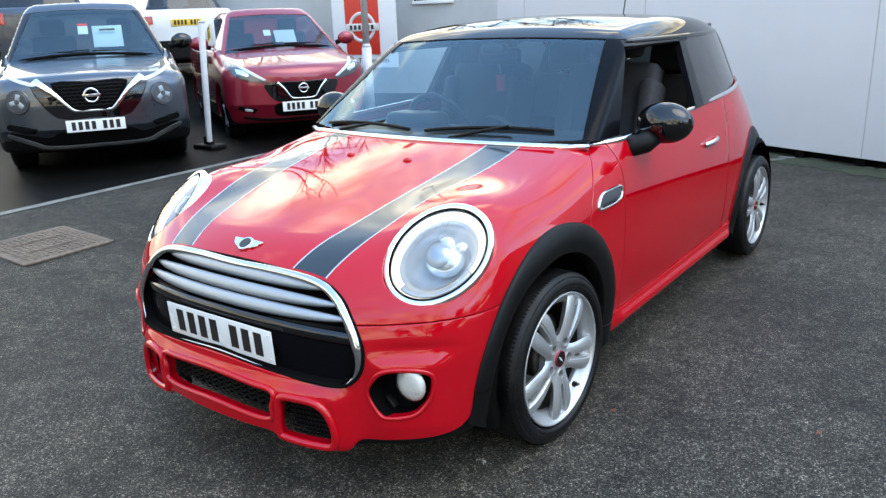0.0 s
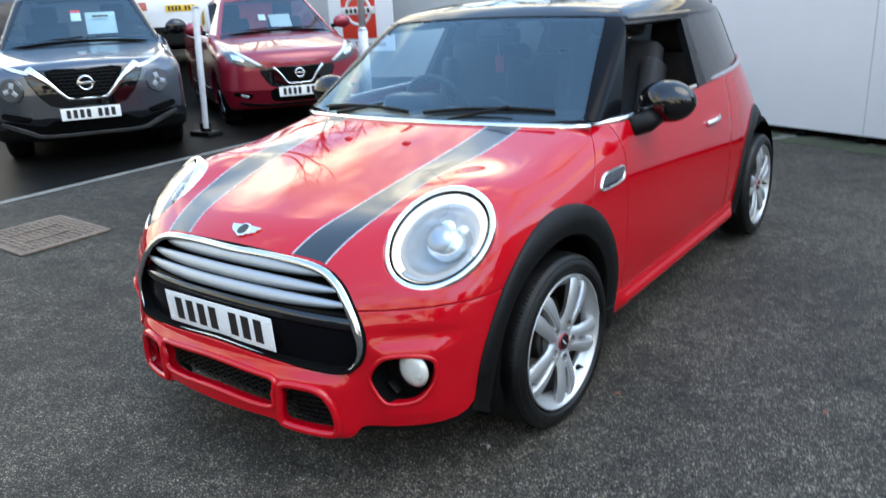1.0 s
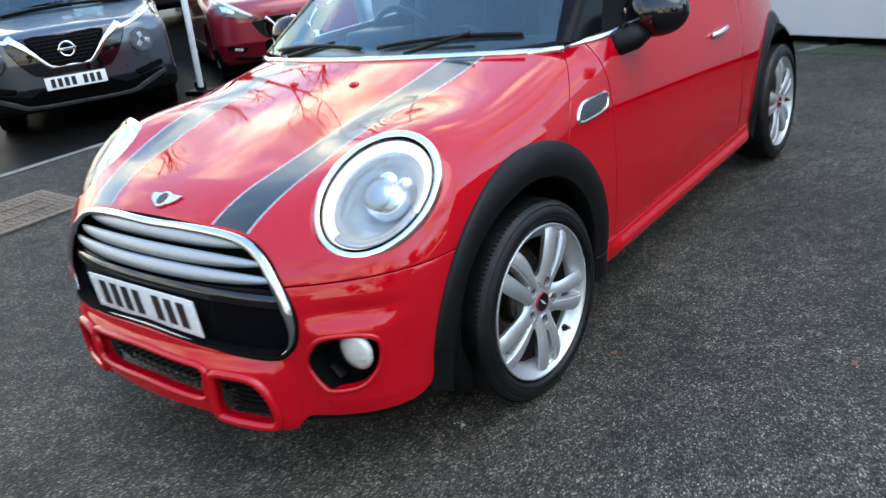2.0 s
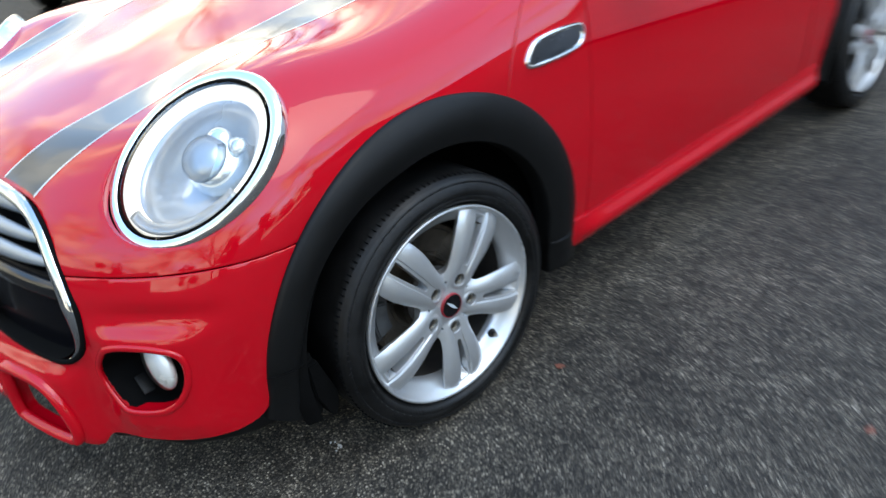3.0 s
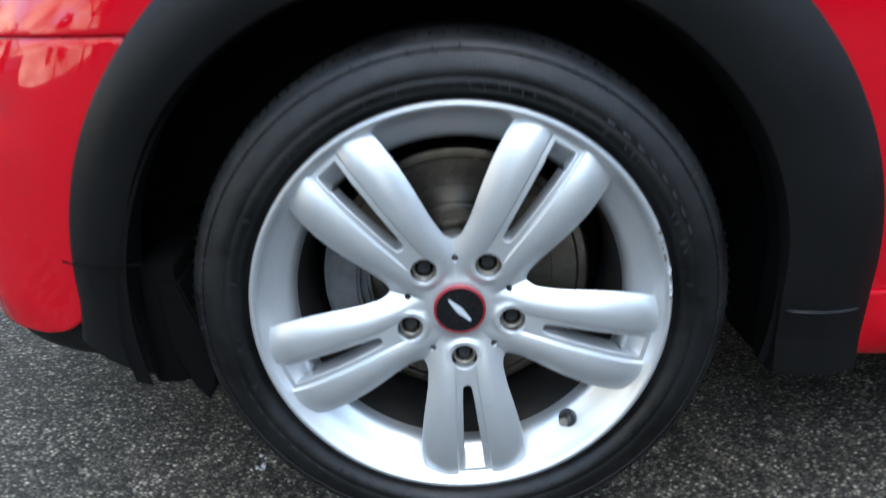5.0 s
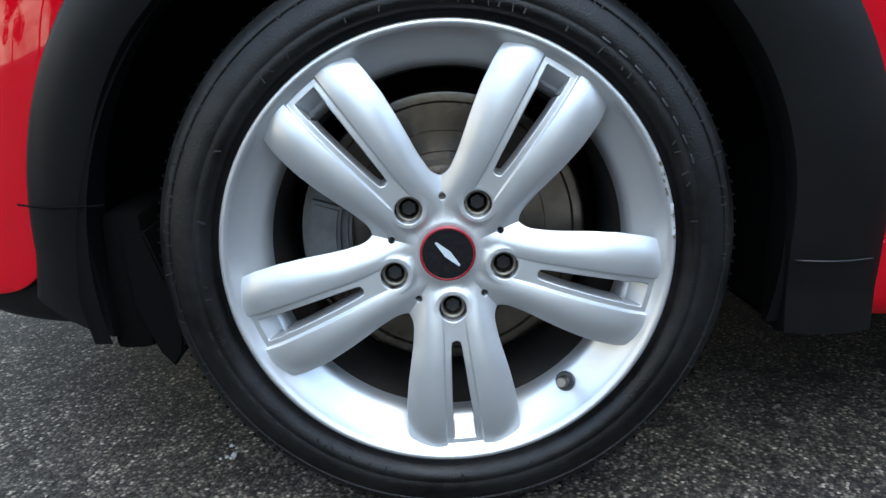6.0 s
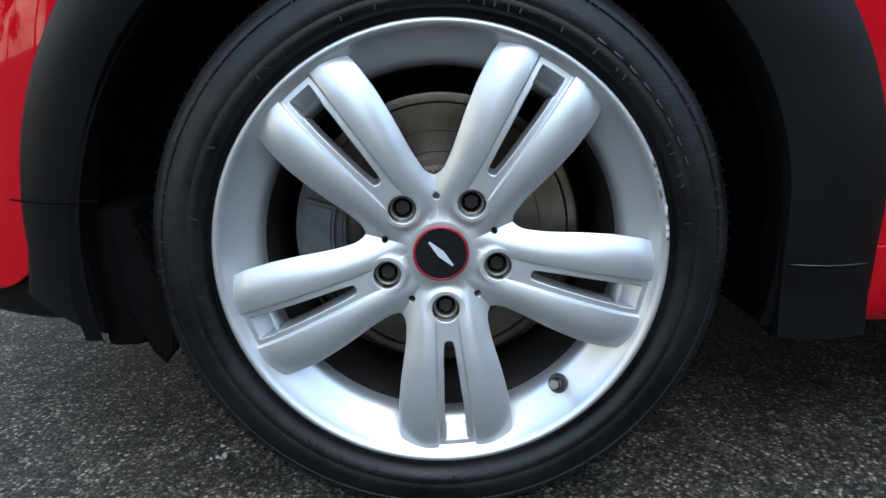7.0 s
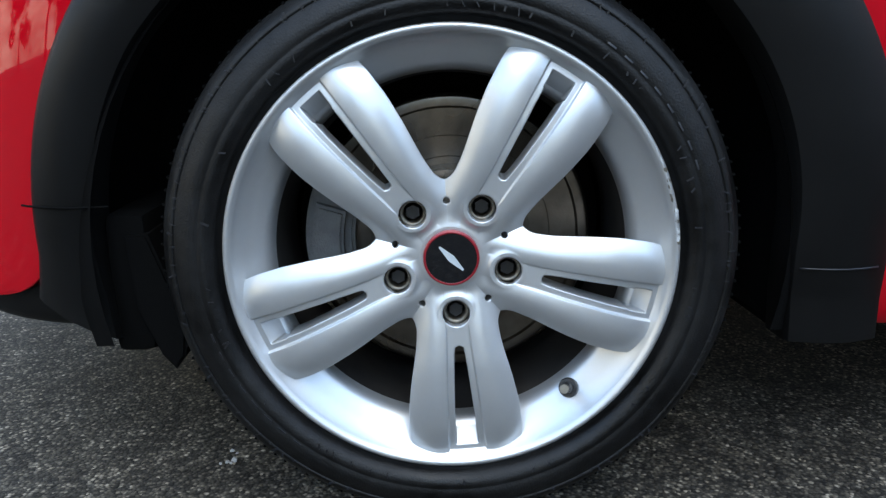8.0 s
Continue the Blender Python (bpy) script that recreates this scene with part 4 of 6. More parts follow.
# mud flap ahead of and behind the front wheel
for s in (1, -1):
    part("wheel_well_panel", box((0.30, 0.02, 0.26), (s * 0.62, 0.395, 0.32), 0.006), M_DARK, mini)
    part("wheel_well_panel", box((0.30, 0.045, 0.16), (s * 0.628, -0.352, 0.262), 0.012), M_DARK, mini)
    flap = prism([(-0.352, 0.32), (-0.326, 0.32), (-0.292, 0.222), (-0.296, 0.180), (-0.308, 0.163), (-0.322, 0.180), (-0.345, 0.235)], 0.70, 0.785, 0.003)
    part("air_flap", moved(flap, Matrix(((0, 0, s, 0), (1, 0, 0, 0), (0, 1, 0, 0), (0, 0, 0, 1)))), M_DARK, mini, "pointed black air flap")

# underside
part("underbody", box((1.30, 3.3, 0.10), (0, 1.25, 0.24), 0.03), M_DARK, mini)
part("engine_bay", box((1.10, 0.9, 0.42), (0, -0.05, 0.52), 0.05), M_DARK, mini)
part("rear_bay", box((1.25, 1.0, 0.55), (0, 2.3, 0.55), 0.08), M_DARK, mini)

# chrome strip round the base of the windscreen and along the waist
xs = np.linspace(-0.712, 0.712, 49)
P = np.column_stack([xs, cowl_y(xs), 0 * xs])
P[:, 2] = on_top(P[:, 0], np.minimum(P[:, 1], 0.43))[:, 2] + 0.005
P[:, 2] = np.maximum(P[:, 2], 0.930 + 0.023 * np.clip((np.abs(xs) - 0.3) / 0.4, 0, 1))
part("windscreen_trim", sweep(P, np.tile((0, -0.45, 0.9), (49, 1)), half_round(0.012, 0.008), closed=False), M_CHROME, mini, "chrome strip")
for s in (1, -1):
    ys = np.linspace(0.452, 2.35, 60)
    P = on_side(ys, belt_z(ys) - 0.002)
    P[0] = (0.716, 0.447, 0.955)
    P = np.concatenate([[(0.62, 0.398, 0.9515), (0.67, 0.422, 0.9545)], P])
    N2 = gradient(body_f, P)
    N2[:3] = (0.3, -0.5, 0.8)
    part("waist_trim", sweep(P * (s, 1, 1), N2 * (s, 1, 1), half_round(0.0105, 0.010), closed=False), M_CHROME, mini, "chrome waist strip")

# indicator surround on the flank
for s in (1, -1):
    out_l = smooth_loop([(0.318, 0.757), (0.345, 0.795), (0.40, 0.806), (0.50, 0.806), (0.522, 0.792), (0.512, 0.765), (0.48, 0.755), (0.40, 0.751)], 5)
    P = on_side(out_l[:, 0], out_l[:, 1])
    N2 = gradient(body_f, P)
    scut = part("side_indicator", sweep(P * (s, 1, 1), N2 * (s, 1, 1), half_round(0.006, 0.007)), M_CHROME, mini, "chrome-framed side indicator")
    V, F = cut(*skin_left, [lambda V: -poly_sdf(V[:, 1], V[:, 2], out_l)])
    N2 = gradient(body_f, V)
    m = (V + N2 * 0.003, F, N2)
    m = m if s > 0 else mirror_x(m)
    part("indicator_lens", mesh_np("lens", *m), M_GREY_PAINT, scut)

# door handles
for s, d in zip((1, -1), doors):
    h = on_side([1.575], [0.818])[0]
    ys = np.linspace(-0.085, 0.085, 17)
    P = np.stack([0 * ys + h[0] + 0.018 - 3.2 * np.abs(ys) ** 2.2, h[1] + ys, h[2] + 0.06 * ys], 1)
    part("door_handle", sweep(P * (s, 1, 1), np.tile((s, 0, 0), (17, 1)), round_bar(0.013, 10), closed=False), M_CHROME, d, "chrome door handle")

# door mirrors
for s in (1, -1):
    c = Vector((0.885, 0.775, 1.010))
    bm = ball(0.1, (0, 0, 0), (1.12, 0.78, 0.80), 32, 20)
    for v in bm.verts:
        if v.co.y > 0.045:
            v.co.y = 0.045
    moved(bm, Matrix.Translation(c))
    bm2 = sweep(np.array([(0.765, 0.66, 0.935), (0.80, 0.675, 0.93), (0.835, 0.70, 0.94), (0.865, 0.745, 0.975)]), np.tile((0, -1, 0), (4, 1)), [(0.042 * math.cos(a), 0.03 * math.sin(a)) for a in np.linspace(0, 2 * math.pi, 14, endpoint=False)], closed=False)
    mir = part("door_mirror", moved(bm, Matrix.Diagonal((s, 1, 1, 1))), M_BLACK_GLOSS, mini, "gloss black door mirror")
    part("mirror_foot", moved(bm2, Matrix.Diagonal((s, 1, 1, 1))), M_TRIM, mir)
    part("mirror_glass", moved(ball(0.085, (0, 0, 0), (1.1, 0.06, 0.75)), Matrix.Translation((c.x * s, c.y + 0.047, c.z))), M_CHROME, mir)

# glasshouse
def roof_line(V):
    return 1.318 + 0.018 * np.clip(1 - (V[:, 0] / 0.62) ** 2, 0, 1)


def a_line(V):
    """Inner edge of the windscreen pillars."""
    return 0.700 - 0.41 * (V[:, 2] - 0.953)


def pillar_y(V):
    """Rear edge of the windscreen pillar, on the flank."""
    return 0.635 + (V[:, 2] - 0.96) * 0.92


front_half = lambda V: 1.15 - V[:, 1]
roof = add("roof", panel(cabin_skin, cabin_f, [lambda V: V[:, 2] - roof_line(V) - 0.001, lambda V: 2.62 - V[:, 1]], 0.02, 0.004), M_BLACK_GLOSS, mini, "gloss black roof")
add("windscreen", panel(cabin_skin, cabin_f, [lambda V: roof_line(V) - V[:, 2] - 0.003, lambda V: a_line(V) - np.abs(V[:, 0]), front_half, lambda V: V[:, 2] - 0.93, lambda V: V[:, 1] - cowl_y(V[:, 0]) - 0.012], 0.0), M_SCREEN, mini, "windscreen mirroring the sky").visible_shadow = False
cl = (cabin_skin[0], cabin_skin[1][(cabin_skin[0][cabin_skin[1]][:, :, 0] > 0.2).all(1)])
both("windscreen_pillar", [lambda V: roof_line(V) - V[:, 2], lambda V: np.abs(V[:, 0]) - a_line(V) - 0.002, lambda V: pillar_y(V) - V[:, 1], lambda V: V[:, 2] - 0.93 - 0.040 * np.clip((np.abs(V[:, 0]) - 0.60) / 0.08, 0, 1), lambda V: V[:, 1] - cowl_y(V[:, 0]) - 0.012], M_PILLAR, 0.0, 0.003, "gloss black pillar", cabin_f, cl)
both("door_frame", [lambda V: roof_line(V) - V[:, 2], lambda V: V[:, 2] - 1.292, lambda V: V[:, 1] - pillar_y(V) + 0.01, lambda V: 1.62 - V[:, 1]], M_SATIN_BLACK, 0.03, 0.002, "", cabin_f, cl)
both("window_post", [lambda V: 1.30 - V[:, 2], lambda V: V[:, 2] - belt_z(V[:, 1]) + 0.004, lambda V: V[:, 1] - 1.420 - 0.30 * (V[:, 2] - 1.0), lambda V: 1.530 + 0.16 * (V[:, 2] - 1.0) - V[:, 1]], M_SATIN_BLACK, 0.03, 0.002, "black post", cabin_f, cl)
for g in both("quarter_window", [lambda V: roof_line(V) - V[:, 2], lambda V: V[:, 2] - belt_z(V[:, 1]) + 0.004, lambda V: V[:, 1] - 1.532 - 0.16 * (V[:, 2] - 1.0), lambda V: 2.50 - V[:, 1]], M_TINT, 0.0, 0.0, "dark tinted rear side window", cabin_f, cl):
    g.visible_shadow = False
both("rear_pillar", [lambda V: roof_line(V) - V[:, 2], lambda V: V[:, 2] - belt_z(V[:, 1]) + 0.004, lambda V: V[:, 1] - 2.50, lambda V: np.abs(V[:, 0]) - 0.42], M_BLACK_GLOSS, 0.02, 0.002, "", cabin_f, cl)
add("rear_window", panel(cabin_skin, cabin_f, [lambda V: roof_line(V) - V[:, 2], lambda V: V[:, 2] - 0.95, lambda V: V[:, 1] - 2.50, lambda V: 0.42 - np.abs(V[:, 0])], 0.0), M_SCREEN).visible_shadow = False
# drip rail and front edge of the roof
ys = np.linspace(0.98, 2.5, 40)
for s in (1, -1):
    P = on_side(ys, 0 * ys + 1.312, cabin_f)
    N2 = gradient(cabin_f, P)
    part("roof_rail", sweep(P * (s, 1, 1), N2 * (s, 1, 1), half_round(0.012, 0.010), closed=False), M_BLACK_GLOSS, roof)
# aerial
aer = part("aerial", moved(ball(0.03, (0, 0, 0), (0.8, 2.0, 0.45), 16, 8), Matrix.Translation((0, 2.38, 1.372))), M_BLACK_GLOSS, mini, "short black roof aerial")
part("mast", tube((0, 2.38, 1.37), (0, 2.45, 1.60), 0.004, 0.003, 8), M_TRIM, aer)
# wipers
for x0, x1, y0, y1 in ((-0.57, -0.03, 0.41, 0.325), (0.05, 0.58, 0.325, 0.44)):
    xs = np.linspace(x0, x1, 15)
    yy = np.linspace(y0, y1, 15)
    zz = 0.965 + (yy - 0.29 - 0.30 * xs * xs) / 1.66 + 0.012
    P = np.stack([xs, yy, zz], 1)
    wip = part("wiper", sweep(P, np.tile((0, -0.5, 0.86), (15, 1)), half_round(0.007, 0.008), closed=False), M_TRIM, mini, "black wiper")
    xm = (x0 + x1) / 2
    part("wiper_arm", tube((x0 + 0.12, y0 - 0.06 if x0 < 0 else y0 + 0.0, 0.975), (xm + 0.1, (y0 + y1) / 2, P[8][2] + 0.012), 0.008, 0.005, 10), M_TRIM, wip)
xs = np.linspace(-0.62, 0.62, 33)
P = np.column_stack([xs, cowl_y(xs) + 0.065, 0.940 + 0 * xs])
part("cowl", sweep(P, np.tile((0, 0, 1.0), (33, 1)), [(-0.06, 0.0), (-0.05, 0.012), (0.05, 0.012), (0.08, -0.02)], closed=False), M_TRIM, mini)

# ---- the red car's wheels ----
PHASE = radians(4.7)


def arm_l(s):
    """Outer and inner edge of a spoke's arm, across its axis, at a distance s along it."""
    o = curve(s, [0.03, 0.07, 0.10, 0.14, 0.17, 0.20, 0.218, 0.226, 0.234], [0.041, 0.043, 0.047, 0.0560, 0.0612, 0.0632, 0.0620, 0.0570, 0.044], 0.005)
    i = curve(s, [0.03, 0.086, 0.0955, 0.0985, 0.106, 0.12, 0.14, 0.18, 0.222, 0.232], [-0.03, -0.014, -0.007, 0.0052, 0.0066, 0.0079, 0.0093, 0.0120, 0.0132, 0.0135], 0.0010)
    return o, i


SLOT_END, SLOT_DEEP = 0.219, 0.199


def step_l(s):
    """The foot of the step from an arm down to the floor round the slot."""
    return curve(s, [0.03, 0.075, 0.10, 0.14, 0.18, 0.215, 0.235], [0.0125, 0.0130, 0.0140, 0.0170, 0.0195, 0.0212, 0.0215], 0.008)


def spoke_solid(V):
    """Above zero in the metal of the wheel's face (V: unused x, then across and along the spoke)."""
    l, s = np.abs(V[:, 1]), V[:, 2]
    r = np.hypot(l, s)
    o, i = arm_l(s)
    arms = np.minimum(np.minimum(o - l, l - i), s - 0.03)
    arms = np.minimum(arms, 0.2335 - r)
    # the floor between the arms closes again short of the rim
    arms = np.maximum(arms, np.minimum(np.minimum(i + 0.008 - l, s - SLOT_DEEP), 0.2335 - r))
    hub = 0.079 - r
    return smax(arms, hub, 0.016)


def face_x(l, s):
    """Height of the wheel's face, out from the flange."""
    l = np.abs(l)
    r = np.hypot(l, s)
    o, i = arm_l(s)
    f = step_l(s)
    crest = curve(s, [0.03, 0.05, 0.08, 0.12, 0.16, 0.195, 0.215, 0.234], [-0.016, -0.010, -0.003, 0.003, 0.0045, 0.002, -0.003, -0.011])
    # across an arm: a steep step, a rounded top, then a long roll down to its outer edge
    t = np.clip((l - f) / np.maximum(o - f, 0.01), 0, 1.2)
    arm = crest - 0.0012 * (1 - np.clip(t / 0.30, 0, 1)) ** 2 - 0.021 * pos(t - 0.30) ** 2.0
    floor = crest - curve(s, [0.06, 0.08, 0.10, 0.16, 0.21, 0.235], [0.0005, 0.0026, 0.0042, 0.0058, 0.0058, 0.0035])
    # the slot's outer end slopes down into the wheel
    floor = floor - np.where((l < i) & (s > SLOT_DEEP - 0.0006), 0.028 * np.clip((SLOT_END - s) / (SLOT_END - SLOT_DEEP), 0, 1.2), 0.0)
    k = np.clip((l - f + 0.0016) / 0.0016, 0, 1)
    arm = floor + (arm - floor) * k * k * (3 - 2 * k)
    hub = -0.0175 - 0.06 * pos(r - 0.05)
    x = np.where(s > 0.12, arm, smax(arm, hub, 0.010))
    boss = -0.0085 - 0.9 * pos(np.hypot(l, s - 0.062) - 0.0195)
    x = smax(x, boss, 0.004)
    cap = -0.011 - 0.30 * pos(r - 0.0335)
    return smax(x, cap, 0.004)


def wheel_face():
    # one fifth, on a fan whose spokes follow the edges of slot, step and arm; then turned five times
    half = math.pi / 5
    R = np.concatenate([np.arange(0.0295, 0.183, 0.0014), np.arange(0.1834, 0.2352, 0.0007)])
    cols = []
    s_ = R.copy()
    for edge in (lambda s: arm_l(s)[1] - 0.0003, lambda s: arm_l(s)[1] + 0.0003, lambda s: step_l(s) - 0.0018, lambda s: step_l(s) + 0.0003, lambda s: arm_l(s)[0] - 0.0004):
        for _ in range(4):
            l = np.clip(edge(s_), 0.0006, R * 0.58)
            s_ = np.sqrt(R * R - l * l)
        cols.append(np.arcsin(np.clip(l / R, 0, math.sin(half) * 0.985)))
    K = np.stack([0 * R] + cols + [0 * R + half], 1)
    for k in range(1, 6):
        K[:, k] = np.maximum(K[:, k], K[:, k - 1] + 0.0012)
    for k in range(5, 0, -1):
        K[:, k] = np.minimum(K[:, k], K[:, k + 1] - 0.0012)
    u = np.concatenate([np.linspace(k, k + 1, n, endpoint=False) for k, n in enumerate((7, 2, 6, 5, 34, 12))] + [[6.0]])
    base = np.minimum(u.astype(int), 5)
    right = K[:, base] + (K[:, base + 1] - K[:, base]) * (u - base)[None]
    AA = np.concatenate([-right[:, :0:-1], right], 1)
    nA = AA.shape[1]
    RR = np.repeat(R[:, None], nA, 1)
    l, s = (RR * np.sin(AA)).ravel(), (RR * np.cos(AA)).ravel()
    V = np.stack([face_x(l, s), l, s], 1)
    i = (np.arange(len(R) - 1)[:, None] * nA + np.arange(nA - 1)[None]).ravel()
    Q = np.stack([i, i + 1, i + nA + 1, i + nA], 1)
    dots = lambda V: np.minimum(np.hypot(V[:, 1] - 0.061 * math.sin(half), V[:, 2] - 0.061 * math.cos(half)), np.hypot(V[:, 1] + 0.061 * math.sin(half), V[:, 2] - 0.061 * math.cos(half))) - 0.0042
    lugs = lambda V: np.hypot(V[:, 1], V[:, 2] - 0.062) - 0.0155
    V, F = cut(V, Q, [spoke_solid, lugs, dots])
    meshes, e = [], 5e-4
    dl = (face_x(V[:, 1] + e, V[:, 2]) - face_x(V[:, 1] - e, V[:, 2])) / (2 * e)
    ds = (face_x(V[:, 1], V[:, 2] + e) - face_x(V[:, 1], V[:, 2] - e)) / (2 * e)
    N = np.stack([0 * dl + 1, -dl, -ds], 1)
    N /= np.linalg.norm(N, axis=1, keepdims=True)
    for k in range(5):
        a = PHASE + k * 2 * math.pi / 5
        c, sn = math.cos(a), math.sin(a)
        T = np.array([[1, 0, 0], [0, c, sn], [0, sn, -c]])
        meshes.append((V @ T.T, [tuple(reversed(f)) for f in F], N @ T.T))
    V, F, N = merged(*meshes)
    # weld the five parts along their straight borders
    key, at, idx = {}, [], np.zeros(len(V), int)
    for n, v in enumerate(np.round(V, 5)):
        idx[n] = key.setdefault(tuple(v), len(key))
    V2, N2 = np.zeros((len(key), 3)), np.zeros((len(key), 3))
    V2[idx] = V
    np.add.at(N2, idx, N)
    N2 /= np.maximum(np.linalg.norm(N2, axis=1, keepdims=True), 1e-9)
    F2 = [g for f in F if len(g := tuple(dict.fromkeys(int(idx[i]) for i in f))) > 2]
    return thicken(V2, F2, N2, 0.030)


RIM_PROFILE = [(0.2375, -0.012), (0.2398, -0.004), (0.2392, 0.0008), (0.2365, 0.0022), (0.2335, 0.0012), (0.2305, -0.004), (0.224, -0.013), (0.214, -0.021), (0.203, -0.028),
               (0.197, -0.034), (0.1945, -0.042), (0.1935, -0.050)]
BARREL_PROFILE = [(0.1935, -0.050), (0.192, -0.060), (0.190, -0.12), (0.196, -0.19)]
WHEEL_S = 0.98
TYRE_PROFILE = [(0.196, -0.195), (0.236, -0.20), (0.274, -0.210), (0.298, -0.197), (0.3078, -0.172), (0.3090, -0.105), (0.3088, -0.040), (0.3078, -0.026), (0.3050, -0.014), (0.3035, -0.0125),
                (0.3015, -0.0075), (0.2960, -0.0020), (0.2925, 0.0004), (0.2912, 0.0004), (0.2902, -0.0006), (0.287, 0.0020), (0.276, 0.0075), (0.267, 0.0095), (0.2650, 0.0082), (0.2630, 0.0082), (0.261, 0.0095), (0.2555, 0.0085), (0.2500, 0.0035), (0.2470, -0.003), (0.2450, -0.0075), (0.2390, -0.009), (0.2360, -0.012)]


def build_wheel(m, detail=True):
    V, F, N = wheel_face()
    RV, RF = revolve(RIM_PROFILE, 128)
    wheel = part("wheel", mesh_np("wheel_face", V, F, N), M_ALLOY, mini, "silver alloy wheel with five twin spokes")
    wheel.matrix_basis = m
    part("rim", bm_of(RV, RF), M_ALLOY, wheel)
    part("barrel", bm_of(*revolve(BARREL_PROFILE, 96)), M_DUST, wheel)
    TV, TF = revolve(TYRE_PROFILE, 160)
    tyre_bm = sharp(bm_of(TV, TF), 60)
    part("tyre", tyre_bm, M_RUBBER, wheel, "worn black tyre")
    # raised bars where the sidewall is lettered, ribs on the shoulder
    for a0, n in ((-72, 8), (112, 8)):
        for k in range(n):
            a = radians(a0 + k * 4.6)
            b = box((0.0008, 0.0105, 0.017), (0.0070, 0, 0), 0.0003)
            part("sidewall_bar", moved(b, Matrix.Rotation(a, 4, "X") @ Matrix.Translation((0, 0, -0.270)) @ Matrix.Rotation(0.44, 4, "Y")), M_LETTER, wheel)
    # slanting grooves on the shoulder, fine lines and small raised marks on the sidewall
    ribs = []
    for k in range(66):
        a = 2 * math.pi * (k + 0.5) / 66
        b = box((0.0040, 0.0030, 0.013), (-0.0075, 0, 0), 0.0006, 1)
        ribs.append(moved(b, Matrix.Rotation(a, 4, "X") @ Matrix.Translation((0, 0, -0.2995)) @ Matrix.Rotation(0.50, 4, "X") @ Matrix.Rotation(0.62, 4, "Y")))
        for sh, off in ((0.026, 0.0), (0.026, 0.045)):
            b = box((0.024, 0.0026, 0.0024), (-sh, 0, 0), 0.0)
            ribs.append(moved(b, Matrix.Rotation(a + off, 4, "X") @ Matrix.Translation((0, 0, -0.3066)) @ Matrix.Rotation(0.5, 4, "X")))
    tagged(part("tread_pattern", join(*ribs), M_DARK, wheel), kind="stuff")
    marks, r_mark = [], random.Random(12)
    for k in range(150):
        a = 2 * math.pi * (k + r_mark.random()) / 150
        rad = r_mark.choice((0.2905, 0.2905, 0.2935, 0.256))
        b = box((0.0007, 0.0006 + 0.0016 * r_mark.random(), 0.004 + 0.005 * r_mark.random()), (0.0010 if rad > 0.28 else 0.0093, 0, 0), 0.0)
        marks.append(moved(b, Matrix.Rotation(a, 4, "X") @ Matrix.Translation((0, 0, -rad)) @ Matrix.Rotation(r_mark.uniform(-0.7, 0.7), 4, "X")))
    tagged(part("sidewall_relief", join(*marks), M_LETTER, wheel), kind="stuff")
    # bolts in their wells
    for k in range(5):
        a = PHASE + k * 2 * math.pi / 5
        y, z = 0.062 * math.sin(a), -0.062 * math.cos(a)
        part("well", tube((-0.036, y, z), (-0.034, y, z), 0.0165, 0.0165, 24), M_DARK, wheel)
        sleeve = bm_of(*revolve([(0.0150, -0.034), (0.0142, -0.017), (0.0118, -0.016), (0.0105, -0.020), (0.0100, -0.032)], 24))
        part("wheel_bolt", moved(sleeve, Matrix.Translation((0, y, z))), M_BOLT, wheel)
        part("bolt_head", tube((-0.034, y, z), (-0.021, y, z), 0.0085, 0.0078, 6), M_INK, wheel)
    # centre cap
    part("centre_cap", bm_of(*revolve([(0.0300, -0.014), (0.0298, -0.006), (0.0288, -0.0045), (0.0272, -0.0052)], 48)), M_ORANGE, wheel, "black centre cap with red ring")
    part("cap_disc", tube((-0.012, 0, 0), (-0.0056, 0, 0), 0.0274, 0.0272, 48), M_BLACK_GLOSS, wheel)
    mark = prism([(-0.018, 0.001), (0.0, 0.004), (0.018, 0.001), (0.018, -0.001), (0.0, -0.004), (-0.018, -0.001)], 0, 0.0006)
    part("cap_mark", moved(mark, Matrix.Translation((-0.0055, 0, 0)) @ Matrix.Rotation(radians(90), 4, "Y") @ Matrix.Rotation(radians(45), 4, "Z")), M_SATIN, wheel)
    # kerb scuffs on the rim's edge
    r_chip = random.Random(3)
    for k in range(14):
        a = radians(r_chip.gauss(78, 6))
        pts = [((0.0010 + 0.0016 * r_chip.random()) * math.cos(c), (0.0012 + 0.0034 * r_chip.random()) * math.sin(c)) for c in np.linspace(0, 2 * math.pi, 7, endpoint=False)]
        chip = moved(prism(pts, 0, 0.0005), Matrix.Rotation(radians(90), 4, "Y"))
        part("kerb_scuff", moved(chip, Matrix.Rotation(-a, 4, "X") @ Matrix.Translation((0.0023 - 0.0004 * (k % 3), 0, 0.2362 + r_chip.uniform(-0.0015, 0.0015)))), M_BOLT if k % 3 else M_LAMP_WHITE, wheel)
    # valve
    va = math.atan2(0.140, 0.166)
    q = Vector((-0.026, 0.205 * math.sin(va), -0.205 * math.cos(va)))
    part("valve", tube(q, q + Vector((0.022, -0.008, 0.008)), 0.0072, 0.0060, 14), M_INK, wheel, "valve with grey cap")
    part("valve_cap", tube(q + Vector((0.022, -0.008, 0.008)), q + Vector((0.026, -0.0095, 0.0095)), 0.0056, 0.005, 14), M_BOLT, wheel)
    part("valve_grommet", tube(q + Vector((0.001, 0, 0)), q + Vector((0.006, -0.002, 0.002)), 0.0115, 0.0100, 16), M_INK, wheel)
